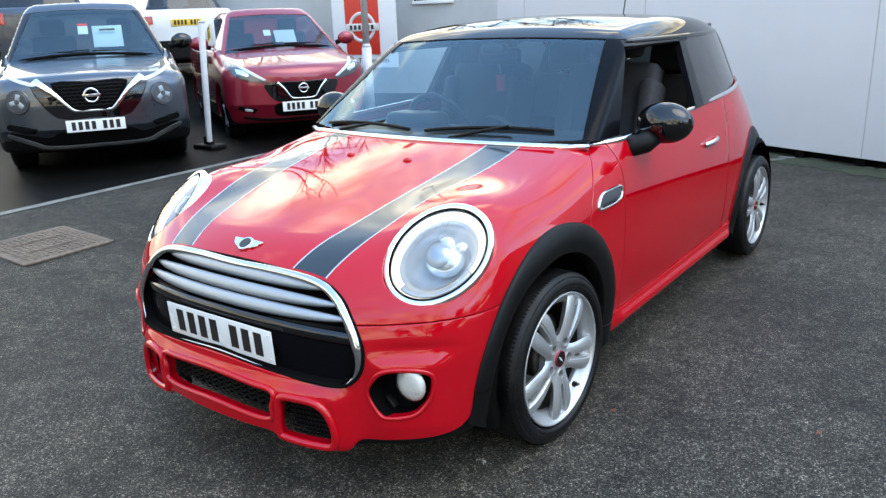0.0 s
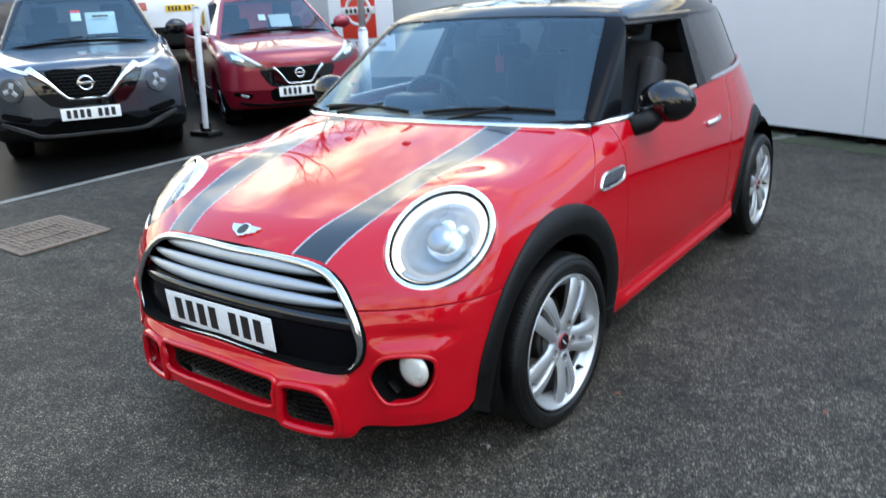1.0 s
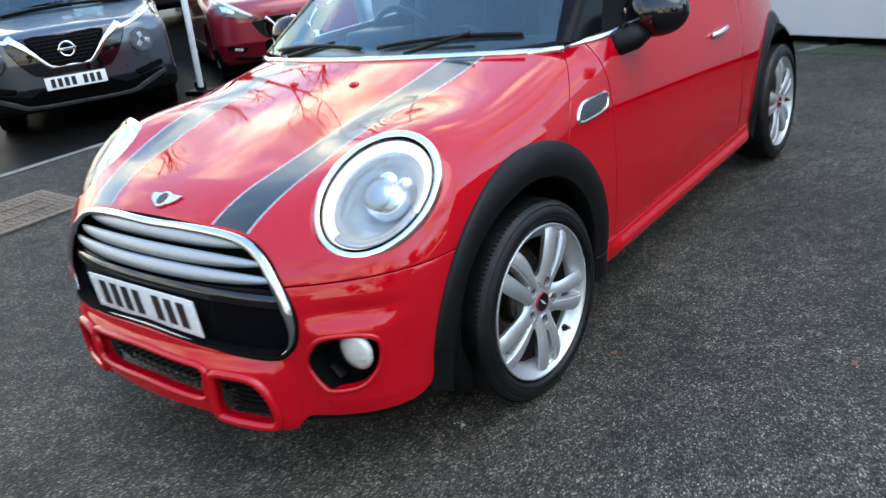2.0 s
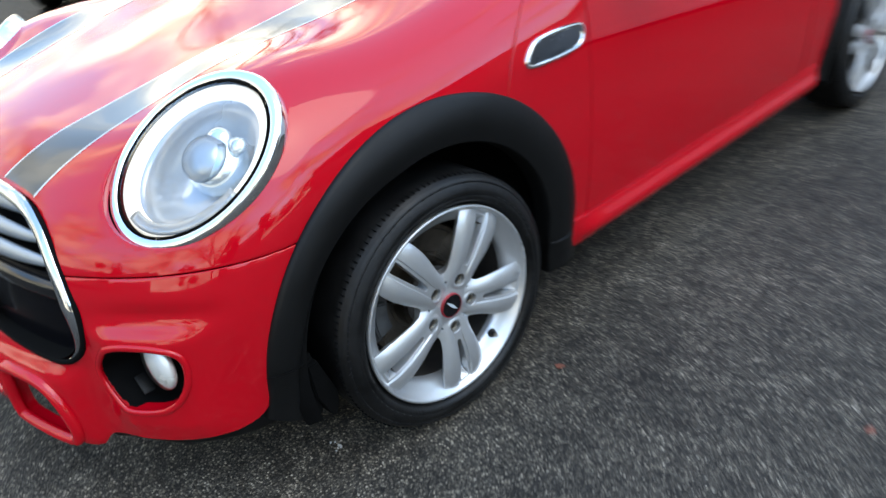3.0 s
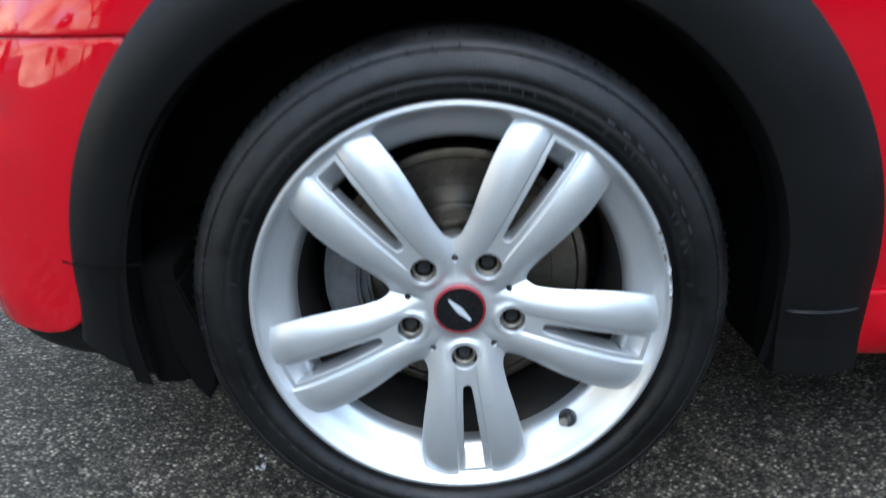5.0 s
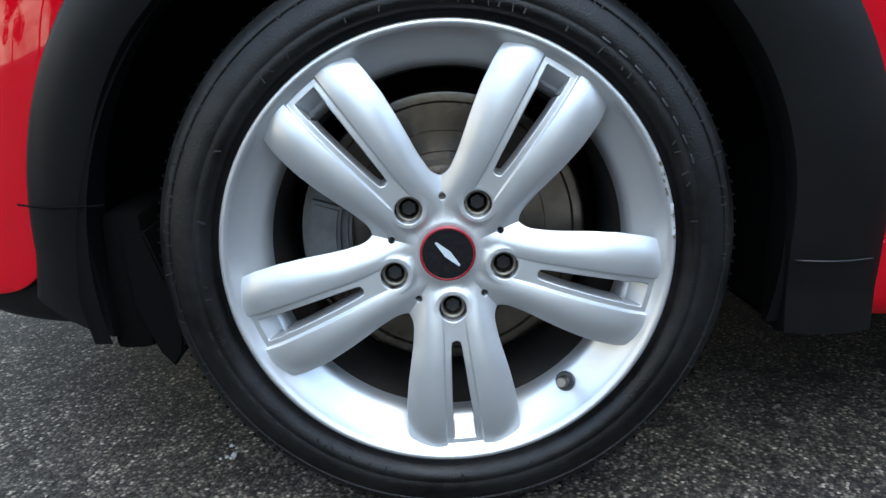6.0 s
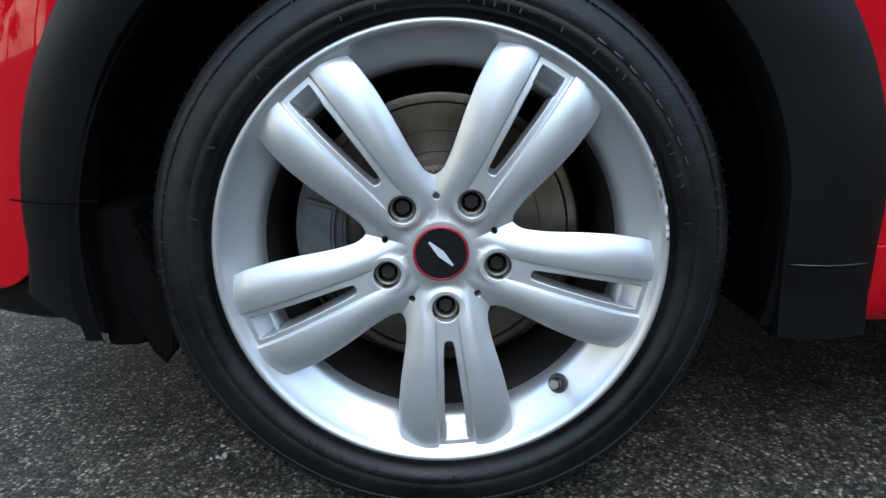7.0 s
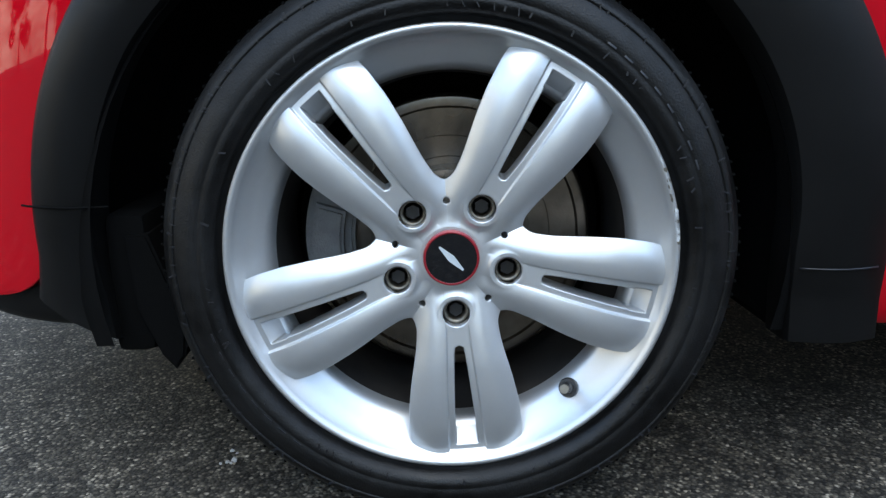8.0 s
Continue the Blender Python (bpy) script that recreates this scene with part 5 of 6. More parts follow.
    # brake disc and caliper behind
    disc = bm_of(*revolve([(0.050, -0.075), (0.084, -0.077), (0.086, -0.116), (0.094, -0.1165), (0.095, -0.118), (0.118, -0.1185), (0.119, -0.1178), (0.150, -0.118), (0.1512, -0.1165), (0.1525, -0.115), (0.160, -0.115), (0.1625, -0.1155), (0.165, -0.118), (0.166, -0.121), (0.166, -0.142), (0.05, -0.142)], 72))
    part("brake_disc", sharp(disc, 30), M_STEEL, wheel, "worn steel brake disc")
    part("hub", bm_of(*revolve([(0.0, -0.06), (0.07, -0.06), (0.073, -0.072), (0.073, -0.14)], 48)), M_CAST, wheel)
    cal = []
    for a0, a1, r0, r1, x0, x1 in ((-112, -66, 0.112, 0.170, -0.100, -0.165), (-106, -72, 0.124, 0.160, -0.086, -0.104)):
        pts = []
        for a in np.radians(np.linspace(a0, a1, 9)):
            pts.append((r1 * math.sin(a), -r1 * math.cos(a)))
        for a in np.radians(np.linspace(a1, a0, 9)):
            pts.append((r0 * math.sin(a), -r0 * math.cos(a)))
        p = prism(pts, x1, x0, 0.004)
        cal.append(moved(p, Matrix(((0, 0, 1, 0), (1, 0, 0, 0), (0, 1, 0, 0), (0, 0, 0, 1)))))
    part("brake_caliper", join(*cal), M_CAST, wheel, "grey cast brake caliper")
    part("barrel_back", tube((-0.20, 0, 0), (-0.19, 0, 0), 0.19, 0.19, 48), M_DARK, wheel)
    return wheel


# the front wheels are steered a little; the rears stand straight
SIZE = Matrix.Scale(WHEEL_S, 4)
front_wheel = build_wheel(pose(0.850, HUB[0], HUB[1], 0, 0, -3) @ SIZE)
for x, y, rz, rx in ((0.838, BASE, 0, 40), (-0.843, 0.0, 177, 20), (-0.838, BASE, 180, 10)):
    copy_thing(front_wheel, pose(x, y, HUB[1], rx, 0, rz) @ SIZE)

# ---- inside the red car ----
def seat(x, y, back_h=0.60, rear=False):
    """A black front seat: cushion, backrest with bolsters, headrest on two stalks."""
    st = part("seat", box((0.48, 0.50, 0.16), (x, y, 0.56), 0.05, 3), M_SEAT, mini, "black fabric seat")
    tilt = Matrix.Rotation(radians(-16), 3, "X")
    part("backrest", box((0.46, 0.13, back_h), (x, y + 0.27, 0.60 + back_h / 2), 0.05, 3, tilt), M_SEAT, st)
    for s in (1, -1):
        part("bolster", box((0.08, 0.18, back_h * 0.8), (x + s * 0.21, y + 0.24, 0.58 + back_h / 2), 0.035, 3, tilt), M_SEAT, st)
    hz = 0.66 + back_h
    part("headrest", box((0.27, 0.10, 0.19), (x, y + 0.36, hz + 0.05), 0.045, 3, tilt), M_SEAT, st)
    for s in (1, -1):
        part("stalk", tube((x + s * 0.06, y + 0.355, hz - 0.10), (x + s * 0.06, y + 0.36, hz), 0.007, 0.007, 8), M_CHROME, st)
    return st


for x in (0.36, -0.36):
    seat(x, 1.15)
for x in (0.34, -0.34):
    seat(x, 2.0, 0.48)
dash = part("dashboard", box((1.36, 0.46, 0.22), (0, 0.72, 0.83), 0.07, 3), M_DASH, mini, "black dashboard")
part("instrument_hood", box((0.30, 0.16, 0.10), (-0.36, 0.80, 0.955), 0.04, 3), M_DASH, dash)
part("centre_dial", tube((0, 0.92, 0.86), (0, 0.96, 0.87), 0.125, 0.12, 32), M_DASH, dash)
for x in (-0.36, 0.36):
    part("vent_ring", bm_of(*revolve([(0.055, 0), (0.06, 0.01), (0.05, 0.012)], 32)), M_CHROME, dash).matrix_basis = pose(x * 1.55, 0.955, 0.88, 0, 0, 90)
ring = np.array([(-0.36 + 0.185 * math.cos(a), 0.985 - 0.07 * math.sin(a), 0.90 + 0.172 * math.sin(a)) for a in np.linspace(0, 2 * math.pi, 40, endpoint=False)])
sw = part("steering_wheel", sweep(ring, np.tile((0, 0.92, 0.38), (40, 1)), round_bar(0.015, 8)), M_DASH, mini, "black steering wheel")
part("steering_hub", box((0.17, 0.05, 0.12), (-0.36, 0.965, 0.895), 0.03, 3, Matrix.Rotation(radians(-22), 3, "X")), M_DASH, sw)
for dx, dz in ((0.13, 0), (-0.13, 0), (0, -0.11)):
    part("steering_spoke", tube((-0.36 + dx * 0.5, 0.968 - dz * 0.2, 0.895 + dz * 0.4), (-0.36 + dx * 1.38, 0.98 - dz * 0.4, 0.90 + dz * 1.5), 0.016, 0.012, 8), M_DASH, sw)
vm = part("rear_view_mirror", box((0.23, 0.03, 0.075), (0.0, 0.98, 1.255), 0.025, 3), M_DASH, mini, "black interior mirror")
part("sensor_box", box((0.12, 0.07, 0.05), (0.0, 0.945, 1.29), 0.02, 3), M_DASH, vm)
tag = part("air_freshener", box((0.045, 0.004, 0.075), (0.0, 0.99, 1.13), 0.0015), M_REDTAG, mini, "red card hanging from the mirror")
part("cord", tube((0, 0.99, 1.165), (0, 0.985, 1.235), 0.0015, 0.0015, 6), M_PAPER, tag)
part("cabin_floor", box((1.30, 2.1, 0.05), (0, 1.6, 0.34), 0.01), M_DARK, mini)
part("head_lining", box((1.05, 1.35, 0.02), (0, 1.75, 1.345), 0.008), M_DASH, mini)
for s in (1, -1):
    part("door_card", box((0.04, 1.25, 0.55), (s * 0.735, 1.21, 0.66), 0.015), M_DASH, mini)
    part("rear_card", box((0.04, 0.6, 0.45), (s * 0.60, 2.25, 0.68), 0.015), M_DASH, mini)
part("parcel_shelf", box((1.1, 0.4, 0.02), (0, 2.62, 0.93), 0.008), M_DASH, mini)

# ---- parked cars ----
def car_fns(w, L, zf, zb, yb, belt, zr, ws0, ws1, rear0, rear1, low=0.22, plan=0.26, round_k=0.12, lean=0.52):
    """Body and cabin of a parked car: its nose at y = 0, facing -y, on z = 0."""
    def body(x, y, z):
        a = np.abs(x)
        t = np.clip(y / yb, 0, 1)
        top = zf + (zb - zf) * t ** 0.8 - 0.10 * a * a + pos(y - yb) * 0.5
        f = smax(a - (w - 0.35 * pos(z - 0.75) ** 2 - 0.25 * pos(0.5 - z) ** 2 - 0.10 * pos(0.5 - y) ** 2 - 0.06 * pos(y - L + 0.8) ** 2), z - np.minimum(top, belt + 0.02 * y), round_k)
        f = smax(f, plan * a * a + 0.18 * a ** 4 + 0.55 * pos(z - 0.62) ** 2 + 0.50 * pos(0.43 - z) - y, 0.10)
        f = smax(f, y - (L - 0.22 * a * a - 0.25 * pos(z - 0.8) ** 2), 0.12)
        return smax(f, low - z, 0.06)

    def cabin(x, y, z):
        a = np.abs(x)
        ww = w - 0.09 - lean * pos(z - belt) - 0.03 * (y - 0.5 * L) ** 2
        f = smax(a - ww, z - (zr - 0.07 * a * a - 0.045 * (y - 0.52 * L) ** 2), 0.10)
        k = (ws1 - ws0) / (zr - zb)
        f = smax(f, ws0 + k * (z - zb) + 0.22 * a * a - y, 0.05)
        k2 = (rear0 - rear1) / (zr - belt)
        f = smax(f, y - (rear0 - k2 * (z - belt) - 0.15 * a * a), 0.08)
        return smax(f, belt - 0.25 - z, 0.03)
    return body, cabin


def plain_wheel(parent, x, y, r, s):
    wh = part("wheel", sharp(bm_of(*revolve([(0.05, -0.02), (r * 0.62, -0.035), (r * 0.66, -0.01), (r * 0.69, 0.0), (r * 0.70, -0.012)], 48)), 50), M_DARK, parent, "dark alloy wheel")
    wh.matrix_basis = pose(x, y, r, 0, 0, 0 if s > 0 else 180)
    part("tyre", bm_of(*revolve([(r * 0.66, -0.2), (r * 0.93, -0.205), (r, -0.17), (r, -0.03), (r * 0.96, -0.005), (r * 0.84, 0.008), (r * 0.70, -0.004)], 56)), M_RUBBER, wh)
    for k in range(5):
        part("spoke", moved(box((0.02, 0.05, r * 0.62), (-0.012, 0, r * 0.33), 0.008), Matrix.Rotation(k * 2 * math.pi / 5, 4, "X")), M_SATIN, wh)
    return wh


def parked_car(name, m, paint, label, spec, wheel_y, wheel_r, roof_mat=None, arch_mat=None):
    car = empty(name, m, label, "car", "parked cars")
    fb, fc = car_fns(**spec)
    L, w, belt, zr, ws1 = spec["L"], spec["w"], spec["belt"], spec["zr"], spec["ws1"]
    sb = shell(fb, 0.75, L - 0.75, 0.60, 64, np.arange(0.75, L - 0.74, 0.05), 36, 260)
    sc = shell(fc, ws1 + 0.25, spec["rear1"] - 0.3, belt + 0.05, 44, np.arange(ws1 + 0.25, spec["rear1"] - 0.29, 0.05), 24, 220)

    def wheels_out(V):
        d = np.minimum(np.hypot(V[:, 1] - wheel_y[0], V[:, 2] - wheel_r), np.hypot(V[:, 1] - wheel_y[1], V[:, 2] - wheel_r))
        return np.where(np.abs(V[:, 0]) > 0.5, d - wheel_r - 0.05, 1.0)

    V, F, N = panel(sb, fb, [wheels_out], 0.06)
    body = part("body", mesh_np("body", V, F, N), paint, car)
    V, F, N = panel(sb, fb, [wheels_out, lambda V: 0.40 - V[:, 2] + 0.0 * V[:, 0], lambda V: np.where(np.abs(V[:, 0]) > 0.55, 1.0, -1.0) + 0 * V[:, 1], lambda V: V[:, 1] - 0.35], 0.02, 0.006)
    if len(V):
        part("sill_trim", mesh_np("sill_trim", V, F, N), arch_mat or M_TRIM, car)

    def over(nm, test, material, lift=0.003, depth=0.006, parent=None, lab="", skin_=sb, f=fb):
        V, F, N = panel(skin_, f, test, depth, lift)
        return part(nm, mesh_np(nm, V, F, N), material, parent or car, lab) if len(F) else None

    rail = zr - 0.12
    header = lambda V: rail + 0.04 * np.clip(1 - (V[:, 0] / (w - 0.2)) ** 2, 0, 1)
    over("roof", [lambda V: V[:, 2] - header(V)], roof_mat or paint, 0.004, 0.02, skin_=sc, f=fc)
    ai = lambda V: w - 0.165 - 0.46 * (V[:, 2] - belt)
    g = over("windscreen", [lambda V: header(V) - V[:, 2], lambda V: ai(V) - np.abs(V[:, 0]), lambda V: ws1 + 0.25 - V[:, 1], lambda V: V[:, 2] - belt + 0.16], M_SCREEN, 0.0, 0.0, skin_=sc, f=fc)
    g.visible_shadow = False
    for s in (1, -1):
        over("pillar", [lambda V: s * V[:, 0], lambda V: header(V) - V[:, 2], lambda V: np.abs(V[:, 0]) - ai(V), lambda V: ws1 + 0.02 + 0.6 * (V[:, 2] - zr + 0.12) - V[:, 1], lambda V: V[:, 2] - belt + 0.1], M_BLACK_GLOSS if arch_mat else paint, 0.004, 0.02, skin_=sc, f=fc)
    for s in (1, -1):
        over("side_window", [lambda V: s * V[:, 0] - 0.3, lambda V: header(V) - V[:, 2], lambda V: V[:, 1] - ws1 - 0.02 - 0.6 * (V[:, 2] - zr + 0.12), lambda V: V[:, 2] - belt + 0.05, lambda V: spec["rear1"] + 0.05 - V[:, 1]], M_TINT, 0.0, 0.0, skin_=sc, f=fc).visible_shadow = False
    over("rear_window", [lambda V: header(V) - V[:, 2], lambda V: V[:, 1] - spec["rear1"] - 0.05, lambda V: V[:, 2] - belt + 0.05], M_TINT, 0.0, 0.0, skin_=sc, f=fc).visible_shadow = False
    for s in (1, -1):
        for y in wheel_y:
            plain_wheel(car, s * (w - 0.05), y, wheel_r, s)
        foot = (s * (w - 0.04), spec["ws0"] + 0.42, belt + 0.03)
        mir = part("door_mirror", moved(ball(0.1, (0, 0, 0), (1.15, 0.65, 0.85), 20, 14), Matrix.Translation((s * (w + 0.10), foot[1] - 0.02, belt + 0.09))), M_BLACK_GLOSS if arch_mat else paint, car)
        part("mirror_foot", tube(foot, (s * (w + 0.05), foot[1] - 0.01, belt + 0.06), 0.03, 0.03, 10), M_TRIM, mir)
        part("seat", box((0.46, 0.14, 0.62), (s * 0.36, 2.05, belt - 0.12), 0.05, 3, Matrix.Rotation(radians(-12), 3, "X")), M_SEAT, car)
        part("headrest", box((0.26, 0.1, 0.18), (s * 0.36, 2.15, belt + 0.28), 0.04, 3), M_SEAT, car)
    part("dashboard", box((2 * w - 0.45, 0.5, 0.2), (0, spec["ws0"] + 0.48, belt - 0.10), 0.06, 3), M_DASH, car)
    part("underbody", box((2 * w - 0.5, L - 0.6, 0.12), (0, L / 2, 0.28), 0.03), M_DARK, car)
    part("cabin_tub", box((2 * w - 0.4, 2.2, 0.5), (0, 2.6, 0.62), 0.05), M_DARK, car)
    return car, over, fb, fc, body


def within(poly, s=1):
    P = smooth_loop(poly, 3) if len(poly) > 6 else np.asarray(poly, float)
    return lambda V: np.where(V[:, 1] < 1.0, -poly_sdf(s * V[:, 0], V[:, 2], P), -1.0)


def mirrored(poly):
    return list(poly) + [(-x, z) for x, z in reversed(poly)]


def nose_point(fb, x, z):
    return meet(fb, np.array([[x, -1.0, z]]), np.array([[x, 1.2, z]]))[0]


def ring_badge(parent, c, r, n=(0, -1, 0.15)):
    """A maker's mark as plain shapes: a ring and a bar."""
    a = np.linspace(0, 2 * np.pi, 32, endpoint=False)
    P = np.stack([c[0] + r * np.cos(a), 0 * a + c[1], c[2] + r * np.sin(a)], 1)
    b = part("badge", sweep(P, np.tile(n, (32, 1)), half_round(r * 0.16, r * 0.12)), M_CHROME, parent, "chrome ring badge")
    part("badge_bar", box((r * 2.5, 0.012, r * 0.42), c, 0.003), M_CHROME, b)
    return b


def chrome_v(parent, fb, pts, width, name="grille_chrome", lift=0.012):
    line = smooth_loop(pts, 8, closed=False)
    P = np.array([nose_point(fb, x, z) for x, z in line])
    N = gradient(fb, P)
    u = np.abs(np.linspace(-1, 1, len(P)))
    return part(name, sweep(P + N * lift * 0.3, N, half_round(width, lift), closed=False, scale=0.30 + 0.70 * u ** 2.5), M_CHROME, parent, "chrome V round the grille")


def at_nose(x, y, z, heading):
    """The pose of a parked car whose nose stands at x, y, facing the heading (degrees)."""
    return pose(x, y, z, 0, 0, heading + 90)


# grey crossover, nose towards the yard
juke_spec = dict(lean=0.46, w=0.885, L=4.2, zf=0.90, zb=1.08, yb=1.05, belt=1.09, zr=1.63, ws0=1.0, ws1=1.72, rear0=4.0, rear1=3.5, low=0.21, plan=0.20)
juke, over, fb, fc, jb = parked_car("crossover", at_nose(-5.05, 1.79, 0.135, -31), M_GREY_PAINT, "dark grey metallic crossover facing the yard", juke_spec, (0.83, 3.45), 0.345, arch_mat=M_TRIM)
over("lower_grille", [within(mirrored([(0.0, 0.41), (0.30, 0.41), (0.42, 0.36), (0.62, 0.40), (0.76, 0.42), (0.74, 0.33), (0.60, 0.27), (0.0, 0.25)][::1]))], M_DARK, 0.004)
over("grille_field", [within(mirrored([(0.0, 0.87), (0.36, 0.87), (0.52, 0.86), (0.33, 0.545), (0.0, 0.535)]))], M_BLACK_GLOSS, 0.003)
over("grille", [within(mirrored([(0.0, 0.855), (0.335, 0.855), (0.16, 0.615), (0.0, 0.61)]))], M_DARK, 0.007)
for row in range(7):
    z = 0.645 + row * 0.032
    half = 0.16 + (z - 0.615) / 0.24 * 0.165
    xs = np.linspace(-half + 0.01, half - 0.01, 25)
    P = np.array([nose_point(fb, x, z + 0.006 * math.sin(x * 120 + row * 3.14)) for x in xs]) + (0, -0.009, 0)
    part("grille_bar", sweep(P, np.tile((0, -1, 0), (25, 1)), round_bar(0.004, 6), closed=False), M_TRIM, juke)
chrome_v(juke, fb, [(-0.47, 0.885), (-0.33, 0.77), (-0.19, 0.615), (-0.12, 0.595), (0, 0.592), (0.12, 0.595), (0.19, 0.615), (0.33, 0.77), (0.47, 0.885)], 0.038)
ring_badge(juke, nose_point(fb, 0, 0.735) + (0, -0.02, 0), 0.062)
over("bumper_trim", [within(mirrored([(0.0, 0.275), (0.42, 0.275), (0.55, 0.325), (0.76, 0.41), (0.77, 0.375), (0.56, 0.285), (0.44, 0.245), (0.0, 0.245)]))], M_CAST, 0.010, lab="grey strip along the bumper")
over("chin", [within(mirrored([(0.0, 0.240), (0.46, 0.240), (0.80, 0.35), (0.82, 0.20), (0.0, 0.19)]))], M_TRIM, 0.005)
for s in (1, -1):
    over("bumper_pocket", [within([(0.50, 0.445), (0.62, 0.475), (0.76, 0.505), (0.78, 0.455), (0.66, 0.425), (0.54, 0.405)], s)], M_DARK, 0.004)
    over("running_light", [within([(0.46, 0.842), (0.48, 0.862), (0.61, 0.902), (0.77, 0.972), (0.80, 0.978), (0.79, 0.958), (0.63, 0.880), (0.50, 0.838)], s)], M_LAMP_WHITE, 0.008)
    lc = nose_point(fb, s * 0.635, 0.705)
    nn = gradient(fb, lc[None])[0]
    mm = Matrix.Translation(lc + nn * 0.004) @ Vector(nn).to_track_quat("Z", "Y").to_matrix().to_4x4()
    lamp = part("headlamp", moved(tube((0, 0, -0.03), (0, 0, 0.008), 0.118, 0.108, 40), mm), M_GREY_PAINT, juke, "round headlamp with silver star")
    part("lamp_glass", moved(tube((0, 0, 0.0), (0, 0, 0.013), 0.098, 0.092, 40), mm), M_LAMP_DIM, lamp)
    for k in range(3):
        part("lamp_star", moved(moved(box((0.044, 0.062, 0.012), (0, 0.042, 0.012), 0.006), Matrix.Rotation(k * 2 * math.pi / 3 + (0.25 if s > 0 else -0.25), 4, "Z")), mm), M_SLAT, lamp)
    part("lamp_hub", moved(tube((0, 0, 0.012), (0, 0, 0.022), 0.026, 0.022, 20), mm), M_LAMP_DIM, lamp)
number_plate(juke, pose(0, -0.014, 0.458))
part("price_card", box((0.30, 0.004, 0.27), (0.22, 1.33, 1.26), 0.001, rot=Matrix.Rotation(radians(-35), 3, "X")), M_PAPER, juke, "pale price card behind the windscreen")
part("card_bars", box((0.16, 0.003, 0.022), (0.22, 1.335, 1.33), 0.0, rot=Matrix.Rotation(radians(-35), 3, "X")), M_INK, juke)
part("number_card", box((0.10, 0.004, 0.10), (-0.02, 1.36, 1.33), 0.001, rot=Matrix.Rotation(radians(-35), 3, "X")), M_PLATE, juke, "small white card with a red top")
part("card_top", box((0.10, 0.004, 0.03), (-0.02, 1.40, 1.385), 0.001, rot=Matrix.Rotation(radians(-35), 3, "X")), M_REDTAG, juke)



def cowl_strip(parent, spec):
    """The black strip and the two wipers at the foot of a windscreen."""
    xs = np.linspace(-0.70, 0.70, 29)
    P = np.stack([xs, spec["ws0"] - 0.02 + 0.22 * xs * xs, spec["zb"] + 0.012 - 0.10 * xs * xs], 1)
    st = part("cowl", sweep(P, np.tile((0, -0.45, 0.89), (29, 1)), half_round(0.020, 0.012), closed=False), M_DARK, parent)
    for x0, x1 in ((-0.55, 0.02), (0.05, 0.58)):
        xs = np.linspace(x0, x1, 9)
        Q = np.stack([xs, spec["ws0"] + 0.045 + 0.22 * xs * xs, spec["zb"] + 0.038 - 0.10 * xs * xs + 0.02 * (xs - x0)], 1)
        part("wiper", sweep(Q, np.tile((0, -0.5, 0.86), (9, 1)), round_bar(0.006, 6), closed=False), M_TRIM, st)


cowl_strip(juke, juke_spec)

# dark red small hatchback beside it
micra_spec = dict(w=0.855, L=4.0, zf=0.82, zb=1.05, yb=1.0, belt=1.03, zr=1.53, ws0=0.92, ws1=1.66, rear0=3.85, rear1=3.4, low=0.20, plan=0.30)
micra, over, fb, fc, mb = parked_car("small_hatchback", at_nose(-4.70, 4.18, 0.135, -30), M_CRIMSON, "glossy dark red small hatchback facing the yard", micra_spec, (0.80, 3.32), 0.31)
over("grille_field", [within(mirrored([(0.0, 0.675), (0.26, 0.68), (0.43, 0.665), (0.40, 0.56), (0.30, 0.46), (0.0, 0.45)]))], M_BLACK_GLOSS, 0.003)
over("grille", [within(mirrored([(0.0, 0.66), (0.24, 0.66), (0.13, 0.505), (0.0, 0.50)]))], M_DARK, 0.006)
chrome_v(micra, fb, [(-0.29, 0.67), (-0.22, 0.60), (-0.15, 0.505), (-0.10, 0.488), (0, 0.485), (0.10, 0.488), (0.15, 0.505), (0.22, 0.60), (0.29, 0.67)], 0.022)
ring_badge(micra, nose_point(fb, 0, 0.60) + (0, -0.02, 0), 0.05)
over("lower_grille", [within(mirrored([(0.0, 0.44), (0.30, 0.44), (0.34, 0.36), (0.28, 0.29), (0.0, 0.28)]))], M_DARK, 0.003)
over("splitter", [within(mirrored([(0.0, 0.265), (0.40, 0.265), (0.66, 0.30), (0.66, 0.27), (0.42, 0.235), (0.0, 0.235)]))], M_TRIM, 0.008)
for s in (1, -1):
    hl = over("headlamp", [within([(0.40, 0.70), (0.47, 0.68), (0.66, 0.72), (0.76, 0.79), (0.79, 0.90), (0.74, 0.92), (0.60, 0.83)], s)], M_LAMP_DIM, 0.006, lab="swept headlamp with bright edge")
    over("running_light", [within([(0.40, 0.705), (0.60, 0.835), (0.74, 0.925), (0.74, 0.90), (0.61, 0.805), (0.44, 0.70)], s)], M_LAMP_WHITE, 0.010, parent=hl)
    over("lamp_cell", [within([(0.60, 0.745), (0.70, 0.78), (0.72, 0.84), (0.64, 0.82), (0.58, 0.77)], s)], M_LAMP_IN, 0.009, parent=hl)
    over("fog_recess", [within([(0.52, 0.38), (0.72, 0.42), (0.74, 0.38), (0.56, 0.33)], s)], M_DARK, 0.004)
    over("fog_lamp", [within([(0.57, 0.375), (0.66, 0.395), (0.66, 0.365), (0.58, 0.35)], s)], M_FOG, 0.008)
number_plate(micra, pose(0, -0.014, 0.40))
cowl_strip(micra, micra_spec)
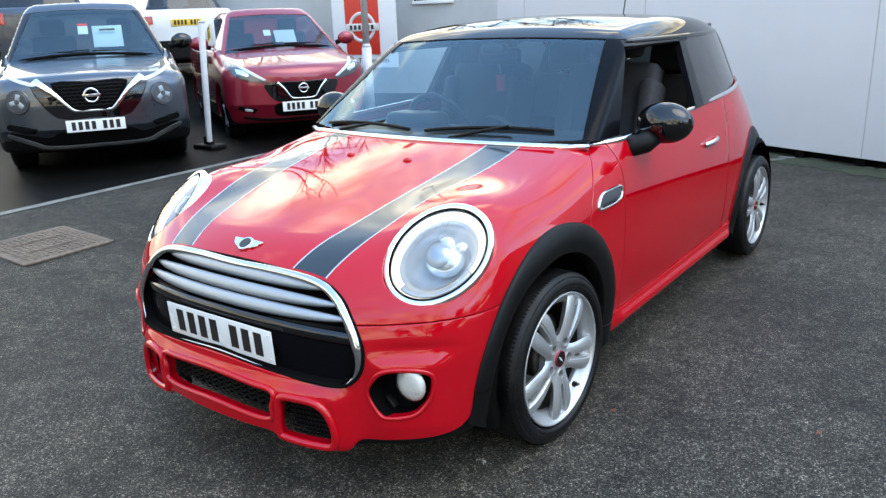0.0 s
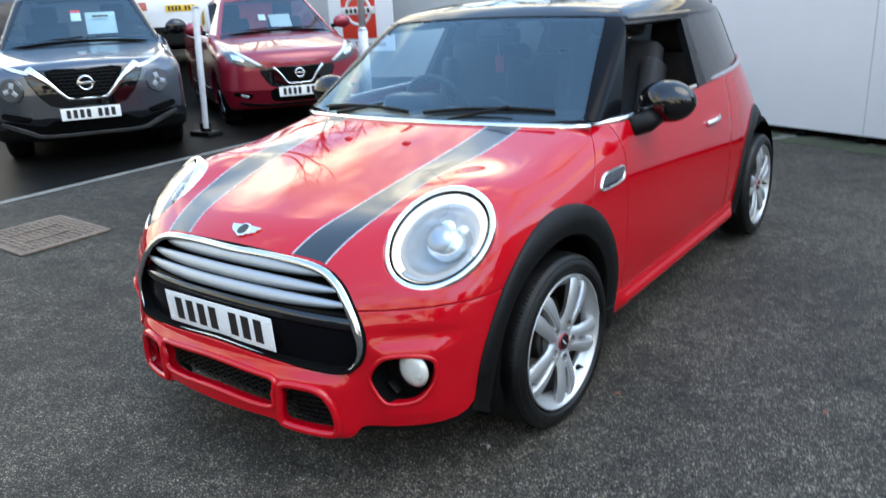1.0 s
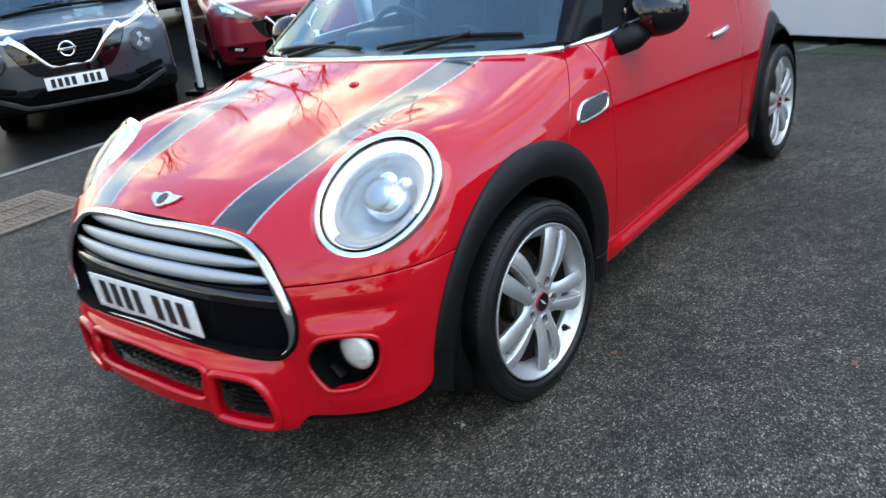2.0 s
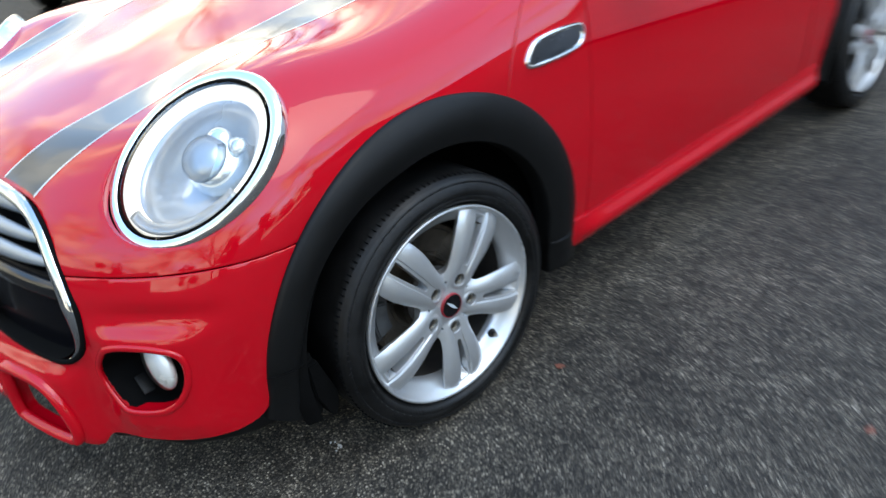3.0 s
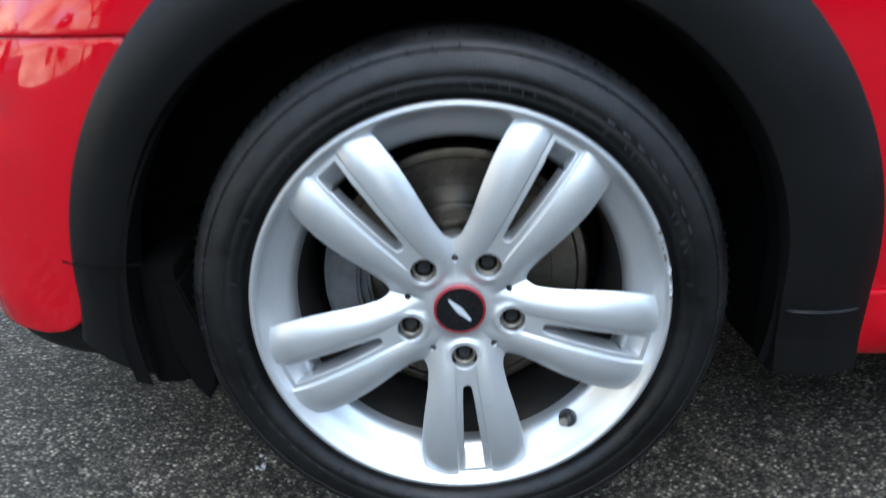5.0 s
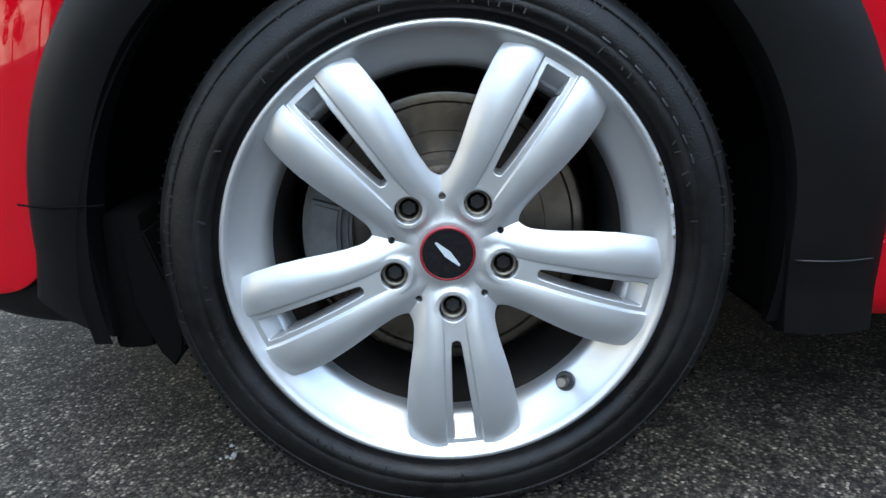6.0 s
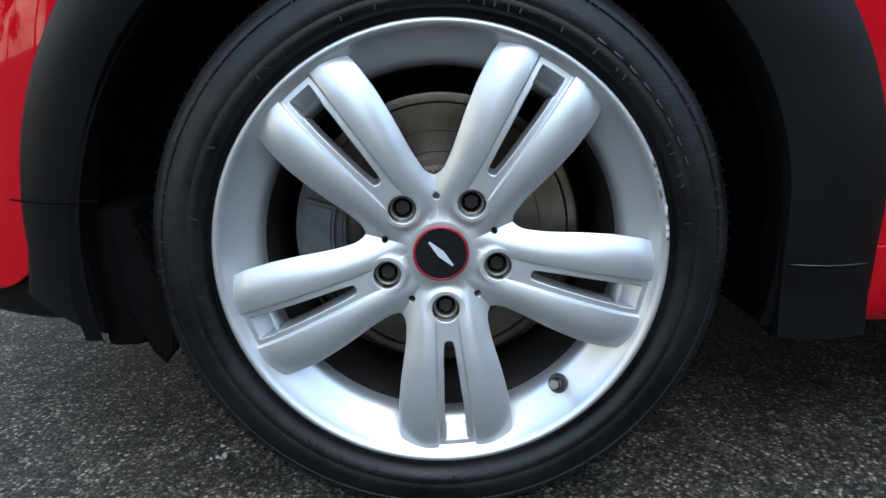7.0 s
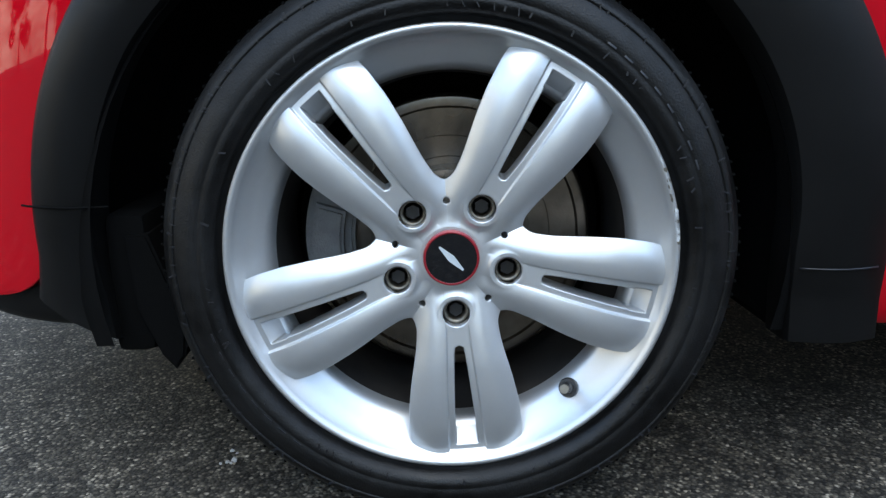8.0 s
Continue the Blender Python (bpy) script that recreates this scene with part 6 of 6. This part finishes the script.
part("price_card", box((0.27, 0.004, 0.20), (0.13, 1.30, 1.17), 0.001, rot=Matrix.Rotation(radians(-40), 3, "X")), M_PAPER, micra, "pale card behind the windscreen")
part("number_card", box((0.09, 0.004, 0.09), (-0.10, 1.30, 1.22), 0.001, rot=Matrix.Rotation(radians(-40), 3, "X")), M_PLATE, micra)

# white car behind, seen from its tail
suv_spec = dict(w=0.88, L=4.4, zf=0.95, zb=1.08, yb=1.05, belt=1.06, zr=1.62, ws0=1.0, ws1=1.8, rear0=4.2, rear1=3.75, low=0.28, plan=0.25)
suv, over, fb, fc, sbod = parked_car("white_crossover", pose(-9.74, 6.36, 0.64, 0, 0, 238) @ Matrix.Translation((0, -4.4, 0)), M_WHITE_PAINT, "white crossover seen from its tail", suv_spec, (0.85, 3.5), 0.34, arch_mat=M_TRIM)
over("rear_bumper", [lambda V: V[:, 1] - 3.9, lambda V: 0.62 - V[:, 2]], M_TRIM, 0.006)
tail = lambda x, z: meet(fb, np.array([[x, 6.0, z]]), np.array([[x, 3.5, z]]))[0]
tp = tail(0, 0.92)
number_plate(suv, pose(0, tp[1] + 0.006, 0.92, 0, 0, 180), yellow=True)
for s in (1, -1):
    over("tail_lamp", [lambda V: V[:, 1] - 3.9, lambda V: s * V[:, 0] - 0.55, lambda V: V[:, 2] - 0.90, lambda V: 1.03 - V[:, 2]], M_REDLENS, 0.01)
# dark car at the edge, also seen from its tail
dark, over, fb, fc, db = parked_car("blue_crossover", pose(-9.86, 3.82, 0.70, 0, 0, 238) @ Matrix.Translation((0.0, -4.4, 0)), M_NAVY, "dark blue crossover with red tail lamps", suv_spec, (0.85, 3.5), 0.34, arch_mat=M_TRIM)
for s in (1, -1):
    tl = over("tail_lamp", [lambda V: V[:, 1] - 3.6, lambda V: s * V[:, 0] - 0.42, lambda V: V[:, 2] - 0.90, lambda V: 1.06 - V[:, 2]], M_REDLENS, 0.012)
    over("reverse_lamp", [lambda V: V[:, 1] - 3.6, lambda V: s * V[:, 0] - 0.50, lambda V: 0.80 - s * V[:, 0], lambda V: V[:, 2] - 0.97, lambda V: 0.995 - V[:, 2]], M_LAMP_GREY, 0.018, parent=tl)
number_plate(dark, pose(0, meet(fb, np.array([[0, 6.0, 0.8]]), np.array([[0, 3.5, 0.8]]))[0][1] + 0.006, 0.80, 0, 0, 180), yellow=True)

# ---- buildings and yard ----
def along(x, y, deg):
    return pose(x, y, 0, 0, 0, deg)


WALL_D = -23.96
wall = part("wall_white", box((9.4, 0.12, 2.45), (0.0, 0.06, 1.305), 0.004), M_WALL, None)
wall.matrix_basis = along(0.079 + 0.9138 * -0.25, 6.012 + 0.406 * 0.25, WALL_D)
tagged(wall, "white clad wall with narrow panel joints", "wall", kind="structure")
for u in (-4.0, -1.6, 1.2, 3.6):
    j = part("panel_joint", box((0.010, 0.004, 2.44), (u, -0.001, 1.305), 0.0), M_GREYWALL, wall)
for u in np.arange(-4.4, 4.6, 0.62):
    part("wall_foot", box((0.09, 0.10, 0.09), (u, 0.07, 0.035), 0.004), M_DARK, wall)
# dark board added behind the feet so the gap beneath the wall stays dark
part("dark_gap_board", box((9.4, 0.04, 0.16), (0, 0.14, 0.06), 0.002), M_DARK, wall)
moss = []
rng = random.Random(4)
for u in np.arange(-4.6, 4.6, 0.22):
    pts = [(u + (0.16 + 0.05 * rng.random()) * math.cos(a), -0.16 + (0.16 + 0.08 * rng.random()) * math.sin(a)) for a in np.linspace(0, 2 * math.pi, 10, endpoint=False)]
    moss.append(prism(pts, 0.0, 0.004 + 0.0025 * rng.random()))
mo = part("moss_strip", join(*moss), M_MOSS, None)
mo.matrix_basis = wall.matrix_basis.copy()
tagged(mo, "dark mossy strip at the foot of the wall", "moss", kind="stuff")


def paint_patch(x, y, w, d, rz, seed, z=0.004):
    r = random.Random(seed)
    pts = [(w / 2 * math.copysign(abs(math.cos(a)) ** 0.5, math.cos(a)) * (0.82 + 0.3 * r.random()), d / 2 * math.copysign(abs(math.sin(a)) ** 0.5, math.sin(a)) * (0.8 + 0.35 * r.random())) for a in np.linspace(0, 2 * math.pi, 18, endpoint=False)]
    ob = part("paint_patch", prism(pts, 0, 0.003), M_LINE, None, "worn patch of white road paint", "paint mark", "paint marks by the wall")
    ob.matrix_basis = pose(x, y, z, 0, 0, rz)
    return ob


for k, (x, y, w, d, rz) in enumerate(((0.215, 5.72, 0.20, 0.07, 60), (0.27, 5.86, 0.15, 0.09, 0), (0.55, 5.87, 0.16, 0.025, -20), (1.02, 5.62, 0.10, 0.02, -24), (1.16, 5.565, 0.12, 0.025, -24), (1.30, 5.50, 0.1, 0.02, -24))):
    paint_patch(x, y, w, d, rz, k)

# the painted line
ly = np.linspace(-8, 9, 140)
lx = -4.065 - 0.0715 * ly
r_ = random.Random(7)
V, F = [], []
for k, (x, y) in enumerate(zip(lx, ly)):
    jit = 0.008 * (r_.random() - 0.5)
    V += [(x - 0.05 + jit, y, float(ground_z(x, y)) + 0.004), (x + 0.05 + 0.012 * (r_.random() - 0.5), y, float(ground_z(x + 0.05, y)) + 0.005)]
F = [(2 * k, 2 * k + 1, 2 * k + 3, 2 * k + 2) for k in range(len(ly) - 1)]
tagged(part("painted_line", bm_of(V, F), M_LINE, None), "worn white painted line on the tarmac", "line", kind="structure")

# grey cabin with a window, and the sign on its end
CAB = along(-5.9, 9.55, 15)
cab = part("wall_grey", box((9.0, 0.15, 2.75), (-1.0, 0.075, 1.425), 0.004), M_GREYWALL, None)
cab.matrix_basis = CAB
tagged(cab, "grey clad cabin wall", "wall", kind="structure")
part("pipe_cover", box((0.12, 0.05, 2.7), (0.98, -0.026, 1.43), 0.006), M_LAMP_GREY, cab)
part("window_frame", box((0.80, 0.05, 0.06), (-0.75, -0.026, 1.75), 0.008), M_SIGN_W, cab)
part("window_pane", box((0.74, 0.02, 0.9), (-0.75, -0.012, 2.2), 0.0), M_BLACK_GLOSS, cab)

sign = part("sign_board", box((1.25, 0.04, 2.2), (0, 0, 1.1), 0.006), M_SIGN_W, None, "white sign board with a red square and silver ring", "sign")
SIGN = pose(-7.47, 8.41, 0.66, 0, 0, 15)
sign.matrix_basis = SIGN
part("red_panel", box((0.66, 0.012, 1.30), (-0.03, -0.027, 0.88), 0.002), M_SIGN_R, sign)
a = np.linspace(0, 2 * np.pi, 48, endpoint=False)
P = np.stack([-0.03 + 0.235 * np.cos(a), 0 * a - 0.034, 0.70 + 0.235 * np.sin(a)], 1)
part("ring_mark", sweep(P, np.tile((0, -1.0, 0), (48, 1)), half_round(0.030, 0.010)), M_SIGN_S, sign)
part("ring_bar", box((0.66, 0.02, 0.13), (-0.03, -0.042, 0.70), 0.004), M_SIGN_S, sign)
for k in range(6):
    part("bar_mark", box((0.05, 0.004, 0.075), (-0.24 + k * 0.084, -0.054, 0.70), 0.0), M_INK, sign)
txt = bpy.data.curves.new("slogan", "FONT")
txt.body, txt.size, txt.extrude, txt.align_x = "That excites", 0.125, 0.001, "CENTER"
tmp = new("slogan_text", txt)
dg = bpy.context.evaluated_depsgraph_get()
tme = bpy.data.meshes.new_from_object(tmp.evaluated_get(dg))
bpy.data.objects.remove(tmp)
slogan = part("slogan", tme, M_INK, sign, "black lettering")
slogan.matrix_basis = pose(0.16, -0.0235, 0.085, 90, 0, 0)

# lamp post in front of the sign
lp = empty("lamp_post", pose(-5.845, 6.61, 0.135), "grey galvanised lamp post", "lamp post")
part("sleeve", tube((0, 0, 0), (0, 0, 0.95), 0.075, 0.072, 20), M_POST, lp)
part("collar", tube((0, 0, 0.95), (0, 0, 1.00), 0.072, 0.05, 20), M_POST, lp)
part("pole", tube((0, 0, 1.0), (0, 0, 5.2), 0.05, 0.04, 20), M_POST, lp)
part("lamp_head", box((0.16, 0.42, 0.09), (0, -0.18, 5.22), 0.03), M_POST, lp)

# low silver post on a black foot between the cars
ps = empty("barrier_post", pose(-5.255, 3.196, 0.137), "silver metal post on a black rubber foot", "post")
part("foot", box((0.34, 0.20, 0.05), (0, 0, 0.025), 0.015, 3), M_TRIM, ps)
part("socket", box((0.10, 0.08, 0.10), (0, 0, 0.09), 0.01), M_TRIM, ps)
lean_ = Matrix.Rotation(radians(3.2), 4, (-0.6, 0.8, 0)) @ Matrix.Rotation(radians(-31), 4, "Z")
part("upright", moved(box((0.135, 0.05, 1.28), (0, 0, 0.72), 0.010), lean_), M_POST, ps)
for dx, wd in ((-0.042, 0.020), (0.050, 0.016)):
    part("upright_edge", moved(box((wd, 0.012, 1.27), (dx, -0.028, 0.72), 0.004), lean_), M_SATIN, ps)
part("cap", moved(box((0.145, 0.06, 0.02), (0, 0, 1.37), 0.006), lean_), M_LAMP_GREY, ps)

# iron drain cover
mh = empty("drain_cover", pose(-3.08, 0.195, float(ground_z(-3.08, 0.195)) + 0.002, 0, 3.0, 2), "rusty iron inspection cover set in the tarmac", "drain cover")
part("frame", join(box((0.60, 0.035, 0.012), (0, 0.29, 0.0), 0.003), box((0.60, 0.035, 0.012), (0, -0.29, 0.0), 0.003), box((0.035, 0.56, 0.012), (0.29, 0, 0.0), 0.003), box((0.035, 0.56, 0.012), (-0.29, 0, 0.0), 0.003)), M_IRON, mh)
part("lid", box((0.54, 0.54, 0.010), (0, 0, -0.001), 0.002), M_IRON, mh)
for i in range(13):
    for j in range(13):
        part("tread_stud", box((0.026, 0.012, 0.006), (-0.24 + i * 0.04, -0.24 + j * 0.04, 0.006), 0.0, rot=Matrix.Rotation(radians(45 if (i + j) % 2 else -45), 3, "Z")), M_IRON, mh)
for s in (1, -1):
    part("lifting_rib", box((0.012, 0.34, 0.008), (s * 0.10, 0, 0.009), 0.003), M_IRON, mh)

# pale stone chips by the front wheel
r_st = random.Random(9)
for k in range(7):
    bm = bmesh.new()
    bmesh.ops.create_icosphere(bm, subdivisions=1, radius=0.0025 + 0.0028 * r_st.random())
    for v in bm.verts:
        v.co *= r_st.uniform(0.7, 1.25)
        v.co.z = max(v.co.z * 0.6, -0.001)
    chip = part("stone_chip", bm, M_CHIP, None, "small pale stone chip on the tarmac", "stone", "stone chips by the wheel")
    chip.matrix_basis = pose(0.698 + r_st.gauss(0, 0.013), -0.285 + r_st.gauss(0, 0.012), 0.002, 0, 0, 360 * r_st.random())

# a few dead leaves on the tarmac
for k, (x, y, rz) in enumerate(((0.924, 0.273, 20), (1.586, 0.505, 70), (1.38, -0.35, 120), (2.3, 0.9, 40))):
    pts = [(0.012 * math.cos(a) * (1 + 0.3 * math.sin(3 * a)), 0.008 * math.sin(a)) for a in np.linspace(0, 2 * math.pi, 14, endpoint=False)]
    lf = part("leaf", prism(pts, 0, 0.0012), M_LEAF, None, "small brown dead leaf on the tarmac", "leaf", "leaves on the ground")
    lf.matrix_basis = pose(x, y, 0.0035, 6, -8, rz)

# ---- unseen surroundings, added behind the camera and the walls for reflections ----
M_BRICK = mat("grey_render", (0.15, 0.145, 0.14), 0.85, vary=0.3, scale=12, bump=0.3, fine=60)
M_SLATE = mat("slate", (0.07, 0.07, 0.08), 0.7, vary=0.2, scale=8)
M_FOLIAGE = mat("evergreen_leaves", (0.05, 0.07, 0.035), 0.6, vary=0.4, scale=4)
M_BARK = mat("bark", (0.06, 0.045, 0.035), 0.9, vary=0.3, scale=30)


def plain_house(name, x, y, rz, w, d, h):
    """A plain closed building with a pitched roof."""
    hs = empty(name, pose(x, y, 0, 0, 0, rz), "unseen plain grey rendered building with slate roof, added to shape reflections", "building", "buildings round the yard")
    part("wall", box((w, d, h), (0, 0, h / 2), 0.01), M_BRICK, hs)
    roof_bm = prism([(-d / 2 - 0.3, 0), (d / 2 + 0.3, 0), (0, d * 0.32)], -w / 2 - 0.2, w / 2 + 0.2)
    part("roof", moved(roof_bm, Matrix.Translation((0, 0, h)) @ Matrix(((0, 0, 1, 0), (1, 0, 0, 0), (0, 1, 0, 0), (0, 0, 0, 1)))), M_SLATE, hs)
    return hs


# the first building is invented, to darken what the paint mirrors towards +x +y
plain_house("building", 19.0, 15.0, 60, 20, 8, 4.6)
plain_house("building", 30.0, -17.0, 70, 14, 8, 4.4)
plain_house("building", -8.0, -38.0, 4, 26, 8, 2.8)


def leafy_tree(x, y, h, spread_, seed):
    """An evergreen: a tapered trunk, a few limbs and a ragged crown of many small leaves."""
    r = random.Random(seed)
    tree = empty("evergreen_tree", pose(x, y, 0.0), "dark evergreen tree beyond the yard", "tree", "evergreen trees")
    part("trunk", tube((0, 0, -0.1), (0, 0, h * 0.55), h * 0.028, h * 0.012, 9), M_BARK, tree)
    lobes = [(Vector((r.uniform(-1, 1) * spread_, r.uniform(-1, 1) * spread_, h * r.uniform(0.36, 0.92))), spread_ * r.uniform(0.35, 0.62)) for _ in range(11)]
    V, F = [], []
    for c, rad in lobes:
        for _ in range(230):
            d = Vector((r.gauss(0, 1), r.gauss(0, 1), r.gauss(0, 1))).normalized() * rad * r.uniform(0.55, 1.05)
            p, q = c + d, Vector((r.gauss(0, 1), r.gauss(0, 1), r.gauss(0, 1))).normalized()
            u = q.orthogonal().normalized()
            w, k, sz = q.cross(u), len(V), h * r.uniform(0.018, 0.036)
            V += [tuple(p - u * sz), tuple(p + w * sz * 0.55), tuple(p + u * sz), tuple(p - w * sz * 0.55)]
            F.append((k, k + 1, k + 2, k + 3))
    part("crown", mesh_np("crown", np.array(V), F, smooth=False), M_FOLIAGE, tree)
    return tree


def bare_tree(x, y, h, seed):
    """A leafless tree: a tapered trunk and limbs that fork again and again."""
    r = random.Random(seed)
    tree = empty("bare_tree", pose(x, y, 0.0), "bare winter tree behind the yard", "tree", "bare trees")
    V, F = [], []

    def limb(p, d, length, rad, level):
        segs, pts = 3, [Vector(p)]
        dd = Vector(d).normalized()
        for _ in range(segs):
            dd = (dd + Vector((r.uniform(-1, 1), r.uniform(-1, 1), r.uniform(-0.3, 0.9))) * 0.16).normalized()
            pts.append(pts[-1] + dd * length / segs)
        base = len(V)
        for k, q in enumerate(pts):
            rr = rad * (1 - 0.42 * k / segs)
            u = dd.orthogonal().normalized()
            w = dd.cross(u)
            for a in range(5):
                c = 2 * math.pi * a / 5
                V.append(tuple(q + (u * math.cos(c) + w * math.sin(c)) * rr))
        for k in range(segs):
            for a in range(5):
                b = base + k * 5
                F.append((b + a, b + (a + 1) % 5, b + 5 + (a + 1) % 5, b + 5 + a))
        if level:
            for _ in range(3 if level > 2 else 4):
                q = pts[r.choice((1, 2, 3))] if level < 4 else pts[r.choice((2, 3))]
                nd = (dd + Vector((r.uniform(-1, 1), r.uniform(-1, 1), r.uniform(-0.2, 0.7))) * 0.85).normalized()
                limb(q, nd, length * r.uniform(0.55, 0.78), rad * 0.52, level - 1)

    limb((0, 0, -0.1), (0, 0, 1), h * 0.36, h * 0.024, 0)
    trunk = part("trunk", bm_of(V, F), M_BARK, tree)
    V, F = [], []
    for k in range(5):
        limb((0, 0, h * (0.26 + 0.02 * k)), (math.cos(k * 1.3 + seed), math.sin(k * 1.3 + seed), 0.9), h * 0.30, h * 0.012, 4)
    part("crown", mesh_np("crown", np.array(V), F), M_BARK, tree)
    return tree


bare_tree(-9.5, 15.5, 8.5, 3)
bare_tree(-14.5, 9.5, 10.0, 8)
bare_tree(19.0, 9.0, 9.0, 5)
bare_tree(14.0, -15.0, 10.0, 21)
for k, (x, y, h, w) in enumerate(((17.0, -5.5, 6.5, 1.7), (21.0, -1.0, 5.0, 1.9), (18.0, 3.5, 4.0, 1.5), (12.5, -10.5, 5.5, 1.6), (9.5, -17.0, 5.0, 1.6), (-3.0, -22.0, 6.0, 1.8))):
    leafy_tree(x, y, h, w, 40 + k)
